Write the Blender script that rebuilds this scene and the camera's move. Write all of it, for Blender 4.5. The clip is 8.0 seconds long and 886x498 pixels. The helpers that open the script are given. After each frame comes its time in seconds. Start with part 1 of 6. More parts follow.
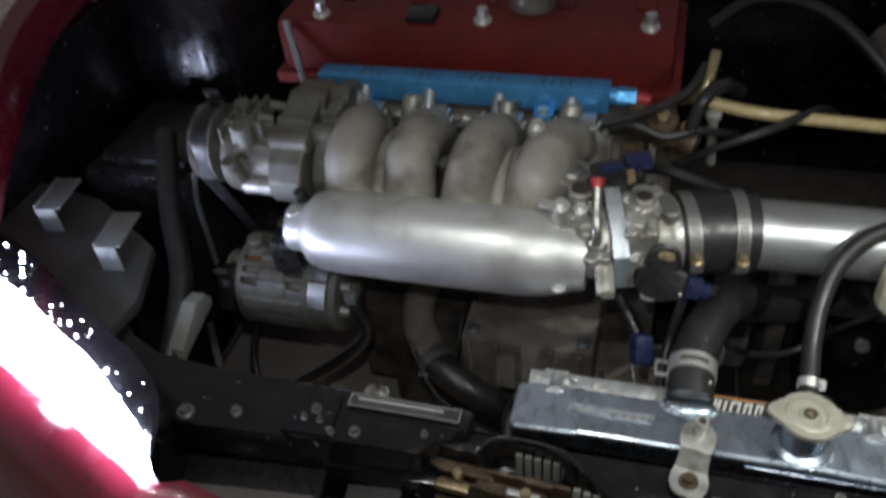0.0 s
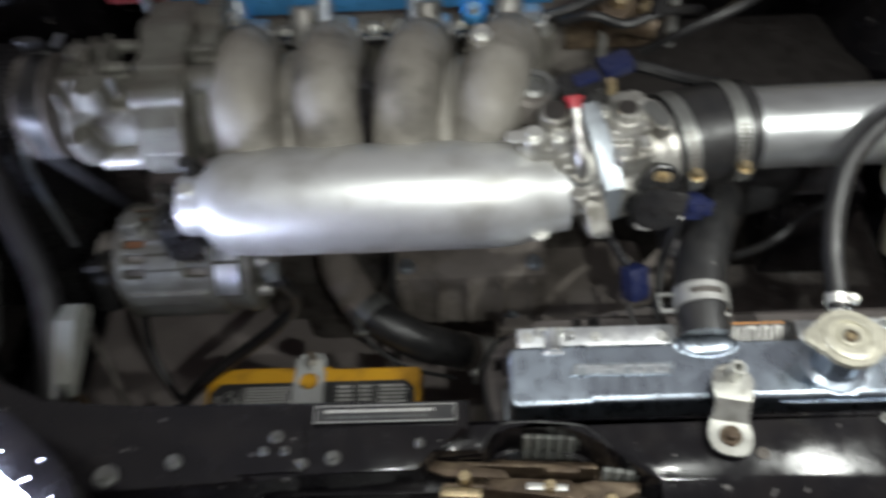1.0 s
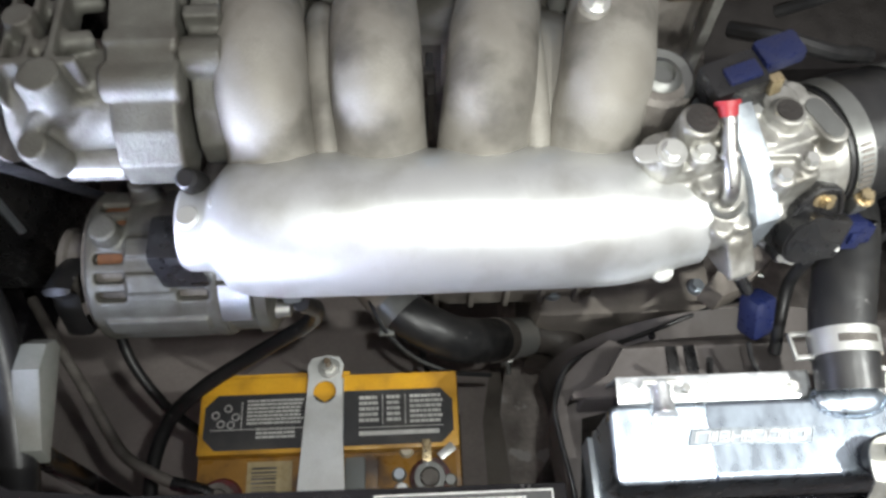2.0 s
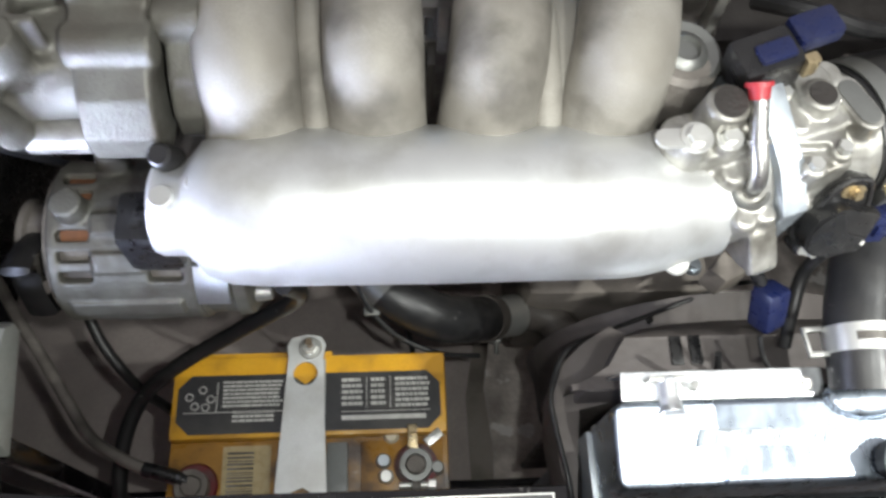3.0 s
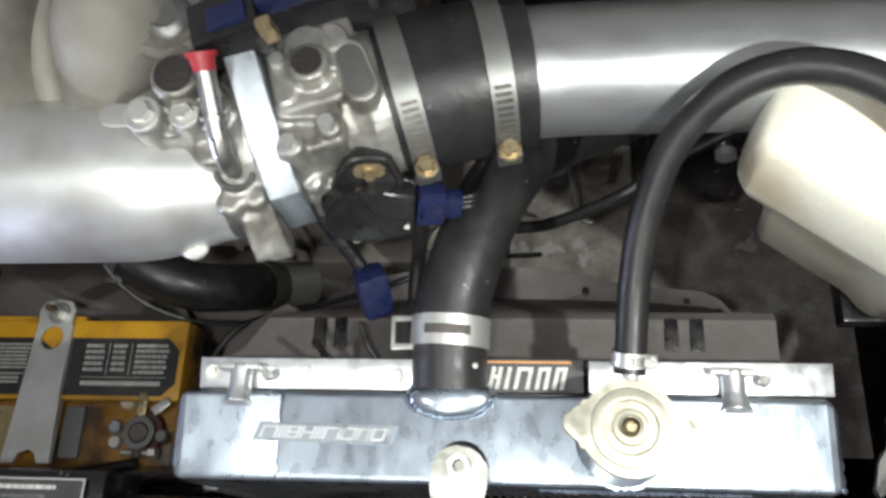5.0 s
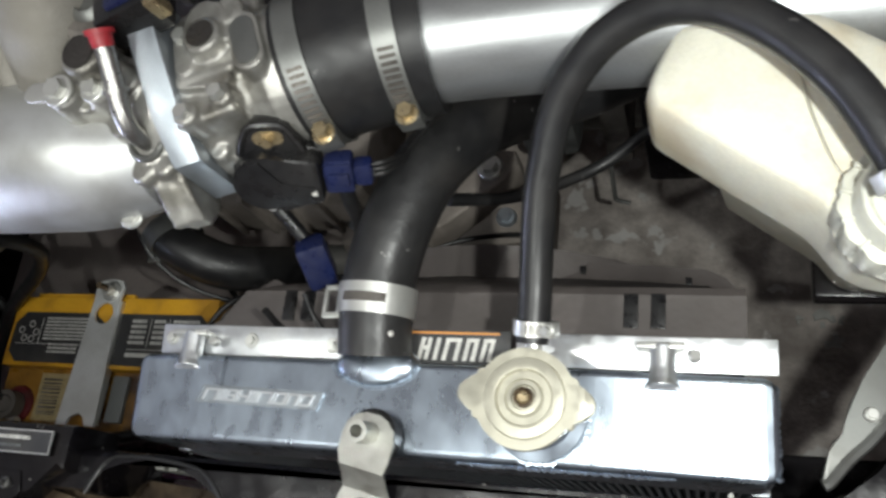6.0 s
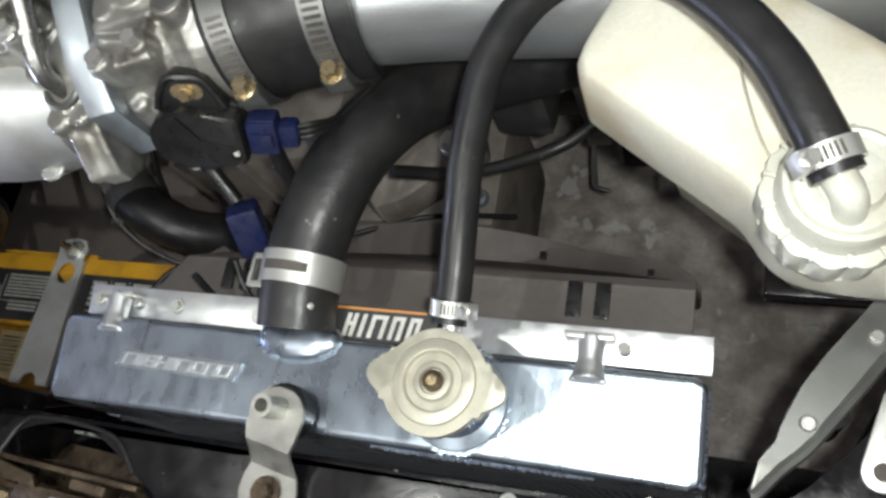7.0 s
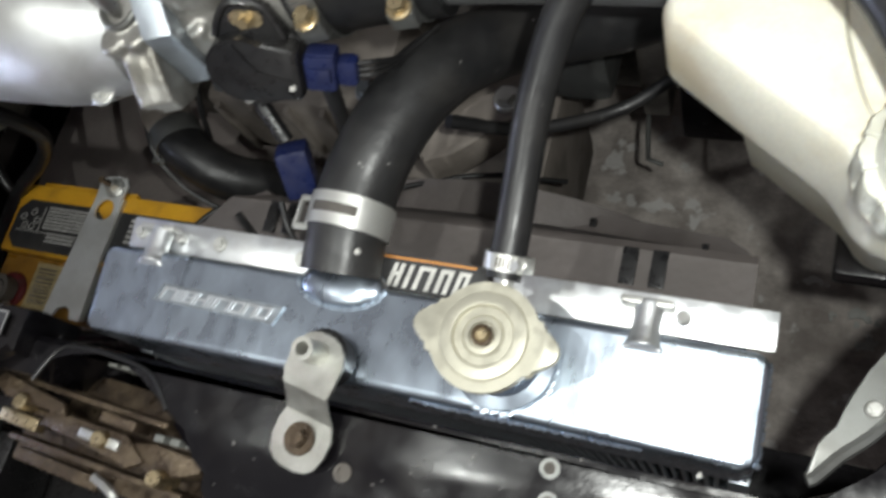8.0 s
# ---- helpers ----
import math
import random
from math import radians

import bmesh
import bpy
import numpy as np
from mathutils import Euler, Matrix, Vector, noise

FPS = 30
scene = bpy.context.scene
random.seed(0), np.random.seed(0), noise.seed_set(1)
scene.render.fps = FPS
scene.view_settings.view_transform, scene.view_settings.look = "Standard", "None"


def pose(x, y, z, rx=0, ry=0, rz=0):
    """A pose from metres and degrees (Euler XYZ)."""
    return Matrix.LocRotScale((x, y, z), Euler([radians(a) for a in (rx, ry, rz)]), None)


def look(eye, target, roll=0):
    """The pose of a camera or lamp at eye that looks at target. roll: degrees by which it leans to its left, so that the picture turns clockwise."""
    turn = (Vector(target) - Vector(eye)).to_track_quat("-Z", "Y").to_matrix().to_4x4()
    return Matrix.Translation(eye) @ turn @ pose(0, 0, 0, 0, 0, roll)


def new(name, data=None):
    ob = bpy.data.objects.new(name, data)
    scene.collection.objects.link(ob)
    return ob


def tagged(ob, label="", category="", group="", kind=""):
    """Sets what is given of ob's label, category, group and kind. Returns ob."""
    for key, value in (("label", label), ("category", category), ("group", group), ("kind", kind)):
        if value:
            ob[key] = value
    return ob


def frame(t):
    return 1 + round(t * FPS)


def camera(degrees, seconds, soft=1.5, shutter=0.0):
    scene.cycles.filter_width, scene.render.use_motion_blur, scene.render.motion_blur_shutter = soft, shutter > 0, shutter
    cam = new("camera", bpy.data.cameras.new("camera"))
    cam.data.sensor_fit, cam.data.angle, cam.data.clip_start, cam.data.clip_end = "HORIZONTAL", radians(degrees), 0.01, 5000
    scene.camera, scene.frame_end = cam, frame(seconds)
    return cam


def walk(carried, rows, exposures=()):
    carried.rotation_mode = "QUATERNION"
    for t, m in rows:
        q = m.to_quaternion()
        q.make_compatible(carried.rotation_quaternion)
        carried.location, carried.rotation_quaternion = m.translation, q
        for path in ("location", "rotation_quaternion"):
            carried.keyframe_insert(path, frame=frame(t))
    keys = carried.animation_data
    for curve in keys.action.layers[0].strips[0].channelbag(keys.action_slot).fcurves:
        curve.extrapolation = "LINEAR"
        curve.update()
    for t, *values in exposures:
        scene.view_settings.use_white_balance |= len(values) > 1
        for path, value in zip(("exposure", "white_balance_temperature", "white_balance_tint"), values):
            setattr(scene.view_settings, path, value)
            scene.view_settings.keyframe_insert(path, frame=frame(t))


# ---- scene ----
cam = camera(57.4, 8.0, soft=2.8, shutter=0.5)
PATH = [
    (0, (0.111, -0.448, 1.319), (-0.376, 0.985, 0.012), -6.1),
    (0.2, (0.097, -0.433, 1.296), (-0.361, 0.965, -0.059), -6.5),
    (0.5, (0.042, -0.374, 1.303), (-0.339, 0.925, -0.169), -7.4),
    (0.8, (-0.008, -0.321, 1.292), (-0.294, 0.925, -0.247), -8.9),
    (1, (-0.02, -0.288, 1.278), (-0.102, 0.935, -0.302), -5.0),
    (1.2, (-0.024, -0.243, 1.26), (0.054, 0.887, -0.389), -1.3),
    (1.4, (-0.043, -0.204, 1.245), (-0.009, 0.862, -0.447), -3.0),
    (1.5, (-0.059, -0.187, 1.242), (-0.06, 0.857, -0.464), -3.8),
    (1.7, (-0.094, -0.146, 1.233), (-0.089, 0.855, -0.498), -1.9),
    (2.8, (-0.134, -0.056, 1.185), (0.049, 0.769, -0.628), 9.4),
    (3, (-0.132, -0.062, 1.187), (-0.002, 0.772, -0.626), 7.0),
    (3.2, (-0.128, -0.06, 1.19), (-0.018, 0.782, -0.621), 5.8),
    (3.5, (-0.09, -0.061, 1.183), (-0.006, 0.782, -0.628), 4.1),
    (3.7, (-0.06, -0.059, 1.184), (-0.025, 0.735, -0.652), 0.8),
    (4, (0.02, -0.066, 1.181), (-0.028, 0.718, -0.659), -2.7),
    (4.2, (0.072, -0.059, 1.181), (-0.009, 0.682, -0.675), -6.4),
    (4.5, (0.136, -0.051, 1.172), (0.019, 0.69, -0.682), -8.5),
    (4.6, (0.151, -0.046, 1.172), (0.021, 0.697, -0.68), -9.5),
    (5, (0.207, -0.033, 1.158), (0.005, 0.682, -0.699), -14.9),
    (5.2, (0.238, -0.033, 1.153), (-0.079, 0.665, -0.695), -22.8),
    (6.3, (0.367, -0.043, 1.109), (-0.283, 0.643, -0.653), -39.7),
    (6.5, (0.377, -0.044, 1.102), (-0.283, 0.631, -0.66), -39.7),
    (7, (0.382, -0.031, 1.083), (-0.284, 0.621, -0.687), -38.8),
    (7.3, (0.382, -0.022, 1.069), (-0.309, 0.586, -0.707), -40.5),
    (7.5, (0.382, -0.019, 1.066), (-0.323, 0.594, -0.702), -39.8),
    (8, (0.365, -0.039, 1.069), (-0.356, 0.539, -0.705), -39.8),
]

# ---- fixed spots in place of the carried torch that lights the bay, dark garage ----
EXPOSE = [(0.0, -0.7), (0.5, -0.4), (1.0, -0.1), (1.5, 0.45), (3.0, 0.95), (3.5, 0.80), (4.0, 0.55), (4.5, 0.35), (5.0, 0.15), (6.5, -0.22), (8.0, -0.12)]
walk(cam, [(t, look(eye, target, roll)) for t, eye, target, roll in PATH], EXPOSE)

# even grey glow added all round to lift the blacks
world = bpy.data.worlds.new("night_fill")
world.use_nodes = True
world.node_tree.nodes["Background"].inputs[0].default_value = (0.25, 0.24, 0.25, 1)
world.node_tree.nodes["Background"].inputs[1].default_value = 1.0
scene.world = world


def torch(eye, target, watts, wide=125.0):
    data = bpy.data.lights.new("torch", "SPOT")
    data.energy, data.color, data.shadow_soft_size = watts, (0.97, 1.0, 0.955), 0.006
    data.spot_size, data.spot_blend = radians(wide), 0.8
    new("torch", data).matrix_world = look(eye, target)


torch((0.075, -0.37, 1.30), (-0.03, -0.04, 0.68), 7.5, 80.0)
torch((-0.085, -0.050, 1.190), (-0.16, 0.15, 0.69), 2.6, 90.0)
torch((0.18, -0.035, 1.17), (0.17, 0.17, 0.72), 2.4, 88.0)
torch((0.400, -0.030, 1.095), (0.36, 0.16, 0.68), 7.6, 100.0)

# the headlamp is switched on; an added point lamp over it lights the bumper
data = bpy.data.lights.new("headlamp_spill", "POINT")
data.energy, data.color, data.shadow_soft_size = 1.4, (0.60, 0.70, 1.0), 0.02
new("headlamp_spill", data).location = (-0.455, -0.052, 0.785)


# ---- materials ----
def material(name, colour, rough=0.5, metal=0.0, second=None, scale=40.0, amount=0.5, bump=0.0, fine=400.0, spread=0.12,
             dirt=None, dirt_amount=0.0, dirt_scale=18.0, coat=0.0, stretch=(1, 1, 1), vary=0.0, sss=0.0, fleck=None, wave=0.0):
    m = bpy.data.materials.new(name)
    m.use_nodes = True
    nt = m.node_tree
    n, l = nt.nodes, nt.links
    bsdf = n["Principled BSDF"]
    co = n.new("ShaderNodeTexCoord")
    mp = n.new("ShaderNodeMapping")
    mp.inputs["Scale"].default_value = stretch
    l.new(co.outputs["Object"], mp.inputs["Vector"])

    def cloud(s, detail=4.0, lo=0.35, hi=0.65):
        t = n.new("ShaderNodeTexNoise")
        t.inputs["Scale"].default_value, t.inputs["Detail"].default_value = s, detail
        l.new(mp.outputs["Vector"], t.inputs["Vector"])
        r = n.new("ShaderNodeMapRange")
        r.inputs["From Min"].default_value, r.inputs["From Max"].default_value = lo, hi
        l.new(t.outputs["Fac"], r.inputs["Value"])
        return r.outputs["Result"]

    def mix(fac, a, b):
        x = n.new("ShaderNodeMix")
        x.data_type = "RGBA"
        for socket, v in ((x.inputs["Factor"], fac), (x.inputs["A"], a), (x.inputs["B"], b)):
            if isinstance(v, (int, float)):
                socket.default_value = v
            elif isinstance(v, tuple):
                socket.default_value = (*v, 1)
            else:
                l.new(v, socket)
        return x.outputs["Result"]

    def times(a, k):
        x = n.new("ShaderNodeMath")
        x.operation = "MULTIPLY"
        l.new(a, x.inputs[0])
        x.inputs[1].default_value = k
        return x.outputs[0]

    second = second or tuple(c * 0.7 for c in colour)
    c = mix(times(cloud(scale), amount), colour, second)
    c = mix(times(cloud(fine, 2.0), amount * 0.5), c, tuple(v * 0.75 for v in colour))
    if dirt:
        c = mix(times(cloud(dirt_scale, 6.0, 0.47, 0.66), dirt_amount), c, dirt)
    if fleck:
        c = mix(times(cloud(fleck[1], 3.0, fleck[2], fleck[2] + 0.04), 0.85), c, fleck[0])
    if vary:
        info = n.new("ShaderNodeObjectInfo")
        c = mix(times(info.outputs["Random"], vary), c, second)
    l.new(c, bsdf.inputs["Base Color"])
    r = n.new("ShaderNodeMapRange")
    r.inputs["To Min"].default_value, r.inputs["To Max"].default_value = max(0.02, rough - spread), min(1.0, rough + spread)
    l.new(cloud(scale * 2.3, 5.0), r.inputs["Value"])
    l.new(r.outputs["Result"], bsdf.inputs["Roughness"])
    bsdf.inputs["Metallic"].default_value = metal
    if coat:
        bsdf.inputs["Coat Weight"].default_value, bsdf.inputs["Coat Roughness"].default_value = coat, 0.12
    if sss:
        bsdf.inputs["Subsurface Weight"].default_value = sss
        bsdf.inputs["Subsurface Radius"].default_value = (0.01, 0.008, 0.005)
        bsdf.inputs["Subsurface Scale"].default_value = 1.0
    if bump:
        b = n.new("ShaderNodeBump")
        b.inputs["Strength"].default_value, b.inputs["Distance"].default_value = bump, 0.001
        l.new(cloud(fine, 3.0, 0.2, 0.8), b.inputs["Height"])
        l.new(b.outputs["Normal"], bsdf.inputs["Normal"])
        if wave:
            w = n.new("ShaderNodeBump")
            w.inputs["Strength"].default_value, w.inputs["Distance"].default_value = wave, 0.002
            l.new(cloud(20.0, 1.5, 0.2, 0.8), w.inputs["Height"])
            l.new(w.outputs["Normal"], b.inputs["Normal"])
    return m


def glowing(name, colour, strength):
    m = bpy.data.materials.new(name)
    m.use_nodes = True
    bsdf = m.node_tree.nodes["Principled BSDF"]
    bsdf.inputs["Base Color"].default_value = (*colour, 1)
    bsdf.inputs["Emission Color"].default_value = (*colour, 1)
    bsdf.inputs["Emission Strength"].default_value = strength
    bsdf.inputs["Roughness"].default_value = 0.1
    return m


CONCRETE = material("concrete floor", (0.74, 0.675, 0.62), 0.9, 0, (0.42, 0.37, 0.335), 45, 1.0, 1.0, 160, dirt=(0.22, 0.19, 0.17), dirt_amount=0.65, dirt_scale=16, fleck=((0.78, 0.76, 0.73), 26, 0.62), wave=1.0)
SHIELD = material("dusty plastic", (0.135, 0.118, 0.112), 0.60, 0, (0.085, 0.074, 0.070), 16, 0.7, 0.3, 200, dirt=(0.09, 0.078, 0.072), dirt_amount=0.5, dirt_scale=30)
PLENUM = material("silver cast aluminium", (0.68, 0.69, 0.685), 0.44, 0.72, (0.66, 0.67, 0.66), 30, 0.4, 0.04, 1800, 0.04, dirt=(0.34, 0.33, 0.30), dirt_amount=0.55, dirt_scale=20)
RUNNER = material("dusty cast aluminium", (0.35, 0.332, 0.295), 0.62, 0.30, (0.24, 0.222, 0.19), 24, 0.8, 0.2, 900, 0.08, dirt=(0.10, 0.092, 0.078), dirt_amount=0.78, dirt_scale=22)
CASTING = material("oily cast aluminium", (0.47, 0.46, 0.43), 0.38, 0.65, (0.28, 0.275, 0.25), 70, 0.7, 0.12, 700, 0.10, dirt=(0.11, 0.10, 0.08), dirt_amount=0.75, dirt_scale=30)
GRIMY = material("grimy engine casting", (0.22, 0.20, 0.18), 0.65, 0.3, (0.13, 0.115, 0.10), 40, 0.8, 0.5, 400, 0.15, dirt=(0.035, 0.03, 0.026), dirt_amount=0.8, dirt_scale=18)
POLISHED = material("polished aluminium", (0.51, 0.585, 0.67), 0.30, 1.0, (0.50, 0.57, 0.66), 45, 0.5, 0.02, 300, 0.05, dirt=(0.44, 0.50, 0.57), dirt_amount=0.35, dirt_scale=34, stretch=(1, 0.5, 0.5), wave=0.6)
STRIP = material("bright bare aluminium", (0.80, 0.82, 0.84), 0.36, 0.9, (0.70, 0.72, 0.74), 50, 0.5, 0.03, 500, 0.08, dirt=(0.52, 0.50, 0.46), dirt_amount=0.3, dirt_scale=40)
PIPE = material("satin aluminium pipe", (0.48, 0.495, 0.50), 0.40, 0.88, (0.41, 0.42, 0.43), 25, 0.6, 0.04, 900, 0.06, dirt=(0.24, 0.235, 0.225), dirt_amount=0.4, dirt_scale=16, stretch=(0.5, 1, 1))
ZINC = material("dull zinc bracket", (0.57, 0.57, 0.53), 0.42, 0.8, (0.40, 0.40, 0.365), 60, 0.6, 0.12, 600, 0.1, dirt=(0.24, 0.22, 0.18), dirt_amount=0.45, dirt_scale=40)
DARKGRIME = material("oily black casting", (0.045, 0.04, 0.037), 0.5, 0.2, (0.025, 0.022, 0.02), 40, 0.8, 0.4, 400)
STEEL = material("zinc plated steel", (0.70, 0.70, 0.67), 0.36, 0.75, (0.62, 0.62, 0.58), 90, 0.4, 0.05, 1500, 0.04)
PLATE = material("bare grey steel", (0.43, 0.47, 0.51), 0.40, 0.8, (0.34, 0.37, 0.40), 60, 0.5, 0.1, 800, 0.1)
BRASS = material("yellow zinc steel", (0.55, 0.45, 0.28), 0.35, 0.85, (0.4, 0.31, 0.18), 150, 0.7, 0.15, 900)
OXIDE = material("oxidised alloy housing", (0.18, 0.178, 0.155), 0.50, 0.42, (0.105, 0.10, 0.085), 45, 0.8, 0.3, 500, 0.1, dirt=(0.11, 0.10, 0.085), dirt_amount=0.7, dirt_scale=30)
RUST = material("rusty steel", (0.12, 0.085, 0.055), 0.45, 0.45, (0.05, 0.035, 0.026), 60, 0.9, 0.5, 350, 0.2, dirt=(0.26, 0.20, 0.13), dirt_amount=0.5, dirt_scale=50)
RUBBER = material("black rubber", (0.012, 0.012, 0.013), 0.40, 0, (0.020, 0.0195, 0.019), 40, 0.6, 0.08, 500, 0.08, dirt=(0.035, 0.032, 0.03), dirt_amount=0.25, dirt_scale=45, fleck=((0.12, 0.115, 0.11), 130, 0.71))
HOSERUBBER = material("scuffed hose rubber", (0.016, 0.016, 0.017), 0.42, 0, (0.026, 0.025, 0.024), 40, 0.6, 0.1, 500, 0.08, dirt=(0.045, 0.041, 0.038), dirt_amount=0.35, dirt_scale=30, fleck=((0.30, 0.29, 0.28), 105, 0.695))
BLACK = material("black car paint", (0.0055, 0.005, 0.0065), 0.20, 0, (0.009, 0.008, 0.009), 25, 0.7, 0.05, 300, 0.08, dirt=(0.03, 0.025, 0.022), dirt_amount=0.22, dirt_scale=30, fleck=((0.22, 0.21, 0.20), 90, 0.70))
PLASTIC = material("black plastic", (0.009, 0.009, 0.010), 0.33, 0, (0.022, 0.021, 0.021), 60, 0.6, 0.1, 700, dirt=(0.035, 0.032, 0.03), dirt_amount=0.3)
RED = material("red crackle paint", (0.20, 0.014, 0.011), 0.6, 0, (0.15, 0.011, 0.009), 50, 0.6, 0.6, 700, dirt=(0.08, 0.012, 0.01), dirt_amount=0.4)
CARRED = material("red car paint", (0.17, 0.010, 0.024), 0.25, 0, (0.13, 0.008, 0.018), 12, 0.5, coat=0.8)
BLUE = material("blue anodised aluminium", (0.10, 0.38, 0.74), 0.38, 0.55, (0.06, 0.25, 0.56), 60, 0.5, 0.03, 900)
BLUEPL = material("blue plastic", (0.008, 0.014, 0.062), 0.36, 0, (0.014, 0.016, 0.045), 90, 0.6, 0.1, dirt=(0.025, 0.026, 0.045), dirt_amount=0.25, dirt_scale=60)
REDPL = material("red plastic", (0.42, 0.03, 0.04), 0.45, 0, scale=150)
DIRTYRED = material("dirty red plastic", (0.13, 0.012, 0.014), 0.55, 0, (0.06, 0.012, 0.012), 60, 0.8, dirt=(0.05, 0.035, 0.03), dirt_amount=0.8, dirt_scale=40)
STAINED = material("stained yellow plastic", (0.38, 0.19, 0.03), 0.36, 0, (0.17, 0.085, 0.02), 30, 0.9, 0.15, 400, dirt=(0.05, 0.03, 0.02), dirt_amount=0.95, dirt_scale=30)
DULLSTEEL = material("dull grey steel", (0.24, 0.245, 0.235), 0.42, 0.75, (0.19, 0.19, 0.18), 30, 0.5, 0.05, 900, 0.05, dirt=(0.10, 0.09, 0.08), dirt_amount=0.4, dirt_scale=25)
YELLOW = material("yellow battery plastic", (0.74, 0.39, 0.028), 0.42, 0, (0.66, 0.33, 0.025), 40, 0.6, 0.08, 500, dirt=(0.24, 0.12, 0.025), dirt_amount=0.6, dirt_scale=24)
LABEL = material("black label", (0.035, 0.035, 0.037), 0.4, 0, (0.06, 0.058, 0.055), 60, 0.5, dirt=(0.16, 0.15, 0.13), dirt_amount=0.3)
DIMPRINT = material("faded grey print", (0.16, 0.17, 0.165), 0.5, 0, (0.08, 0.08, 0.08), 160, 0.8)
PRINT = material("white print", (0.68, 0.67, 0.63), 0.45, 0, (0.45, 0.44, 0.41), 160, 0.8)
ORANGE = material("orange print", (0.7, 0.3, 0.07), 0.5)
CAPWHITE = material("greyed white plastic", (0.60, 0.60, 0.53), 0.34, 0, (0.50, 0.495, 0.42), 40, 0.6, 0.05, 500, 0.08, dirt=(0.30, 0.27, 0.20), dirt_amount=0.4, dirt_scale=40, sss=0.1)
CREAM = material("aged white plastic", (0.77, 0.75, 0.64), 0.36, 0, (0.69, 0.66, 0.53), 22, 0.6, 0.04, 500, 0.08, dirt=(0.45, 0.34, 0.19), dirt_amount=0.5, dirt_scale=24, sss=0.15)
CAPMETAL = material("dull yellow zinc cap", (0.57, 0.55, 0.455), 0.4, 0.55, (0.50, 0.475, 0.38), 60, 0.5, 0.05, 800)
WHITEPAINT = material("white paint flecks", (0.5, 0.5, 0.47), 0.8, 0, (0.35, 0.34, 0.32), 120)
PALEGREY = material("pale grey plastic", (0.21, 0.22, 0.20), 0.5, 0, (0.27, 0.265, 0.25), 40, 0.5, 0.1, dirt=(0.16, 0.14, 0.12), dirt_amount=0.4)
GREYPL = material("grey plastic", (0.18, 0.19, 0.185), 0.5, 0, (0.17, 0.17, 0.17), 40, 0.5, 0.1)
TUBE = material("yellowed clear tube", (0.45, 0.36, 0.19), 0.3, 0, (0.35, 0.27, 0.13), 60)
LIGHT = glowing("lit headlight glass and drop glints", (0.66, 0.74, 1.0), 80.0)
DUSTYRUBBER = material("dusty rubber", (0.065, 0.056, 0.050), 0.6, 0, (0.09, 0.077, 0.068), 35, 0.8, 0.2, 500, dirt=(0.09, 0.078, 0.07), dirt_amount=0.3, dirt_scale=24)
DARKGREY = material("dark grey plastic", (0.07, 0.072, 0.07), 0.55, 0, (0.045, 0.045, 0.043), 30, 0.6, 0.15, 400, dirt=(0.04, 0.037, 0.034), dirt_amount=0.5, dirt_scale=20)
CHROME = material("chromed steel", (0.42, 0.415, 0.40), 0.32, 0.95, (0.30, 0.295, 0.28), 120, 0.5, 0, 900, 0.05)
TRAY = material("dusty undertray plastic", (0.44, 0.385, 0.36), 0.8, 0, (0.33, 0.285, 0.265), 16, 0.7, 0.3, 200)
GEARBOX = material("dusty gearbox casting", (0.30, 0.265, 0.235), 0.75, 0.1, (0.22, 0.19, 0.165), 22, 0.8, 0.3, 400, dirt=(0.10, 0.085, 0.07), dirt_amount=0.6, dirt_scale=20)
STRAP = material("worn zinc strap", (0.74, 0.75, 0.74), 0.48, 0.45, (0.64, 0.65, 0.63), 30, 0.5, 0.05, 600, 0.08, dirt=(0.42, 0.40, 0.36), dirt_amount=0.3, dirt_scale=30)
COPPER = material("copper windings", (0.30, 0.14, 0.07), 0.5, 0.6, (0.16, 0.08, 0.05), 120, 0.7)


# ---- building tools ----
def part(name, bm, mat, parent=None, label="", sharp=35.0):
    bmesh.ops.recalc_face_normals(bm, faces=bm.faces)
    me = bpy.data.meshes.new(name)
    for f in bm.faces:
        f.smooth = True
    bm.to_mesh(me)
    bm.free()
    me.set_sharp_from_angle(angle=radians(sharp))
    me.materials.append(mat)
    ob = new(name, me)
    if parent:
        ob.parent = parent
        if parent.type == "EMPTY":
            ob.matrix_parent_inverse = parent.matrix_basis.inverted()
    if label:
        ob["label"] = label
    return ob


def thing(name, base, label, category, group="", kind=""):
    ob = new(name)
    ob.location = base
    ob.empty_display_size = 0.02
    return tagged(ob, label, category, group, kind)


def soften(bm, geom, width, segments=2):
    if width:
        bmesh.ops.bevel(bm, geom=geom, offset=width, segments=segments, affect="EDGES", profile=0.6, clamp_overlap=True)


def box(bm, lo, hi, bevel=0.0, m=None):
    lo, hi = Vector(lo), Vector(hi)
    mid, size = (lo + hi) / 2, hi - lo
    r = bmesh.ops.create_cube(bm, size=1.0, matrix=(m or Matrix()) @ Matrix.Translation(mid) @ Matrix.Diagonal((*size, 1)))
    if bevel:
        soften(bm, list({e for v in r["verts"] for e in v.link_edges}), bevel)
    return bm


def axis_pose(p0, p1):
    """Its z runs from p0 to p1, its origin is p0."""
    d = Vector(p1) - Vector(p0)
    return Matrix.Translation(p0) @ d.to_track_quat("Z", "Y").to_matrix().to_4x4()


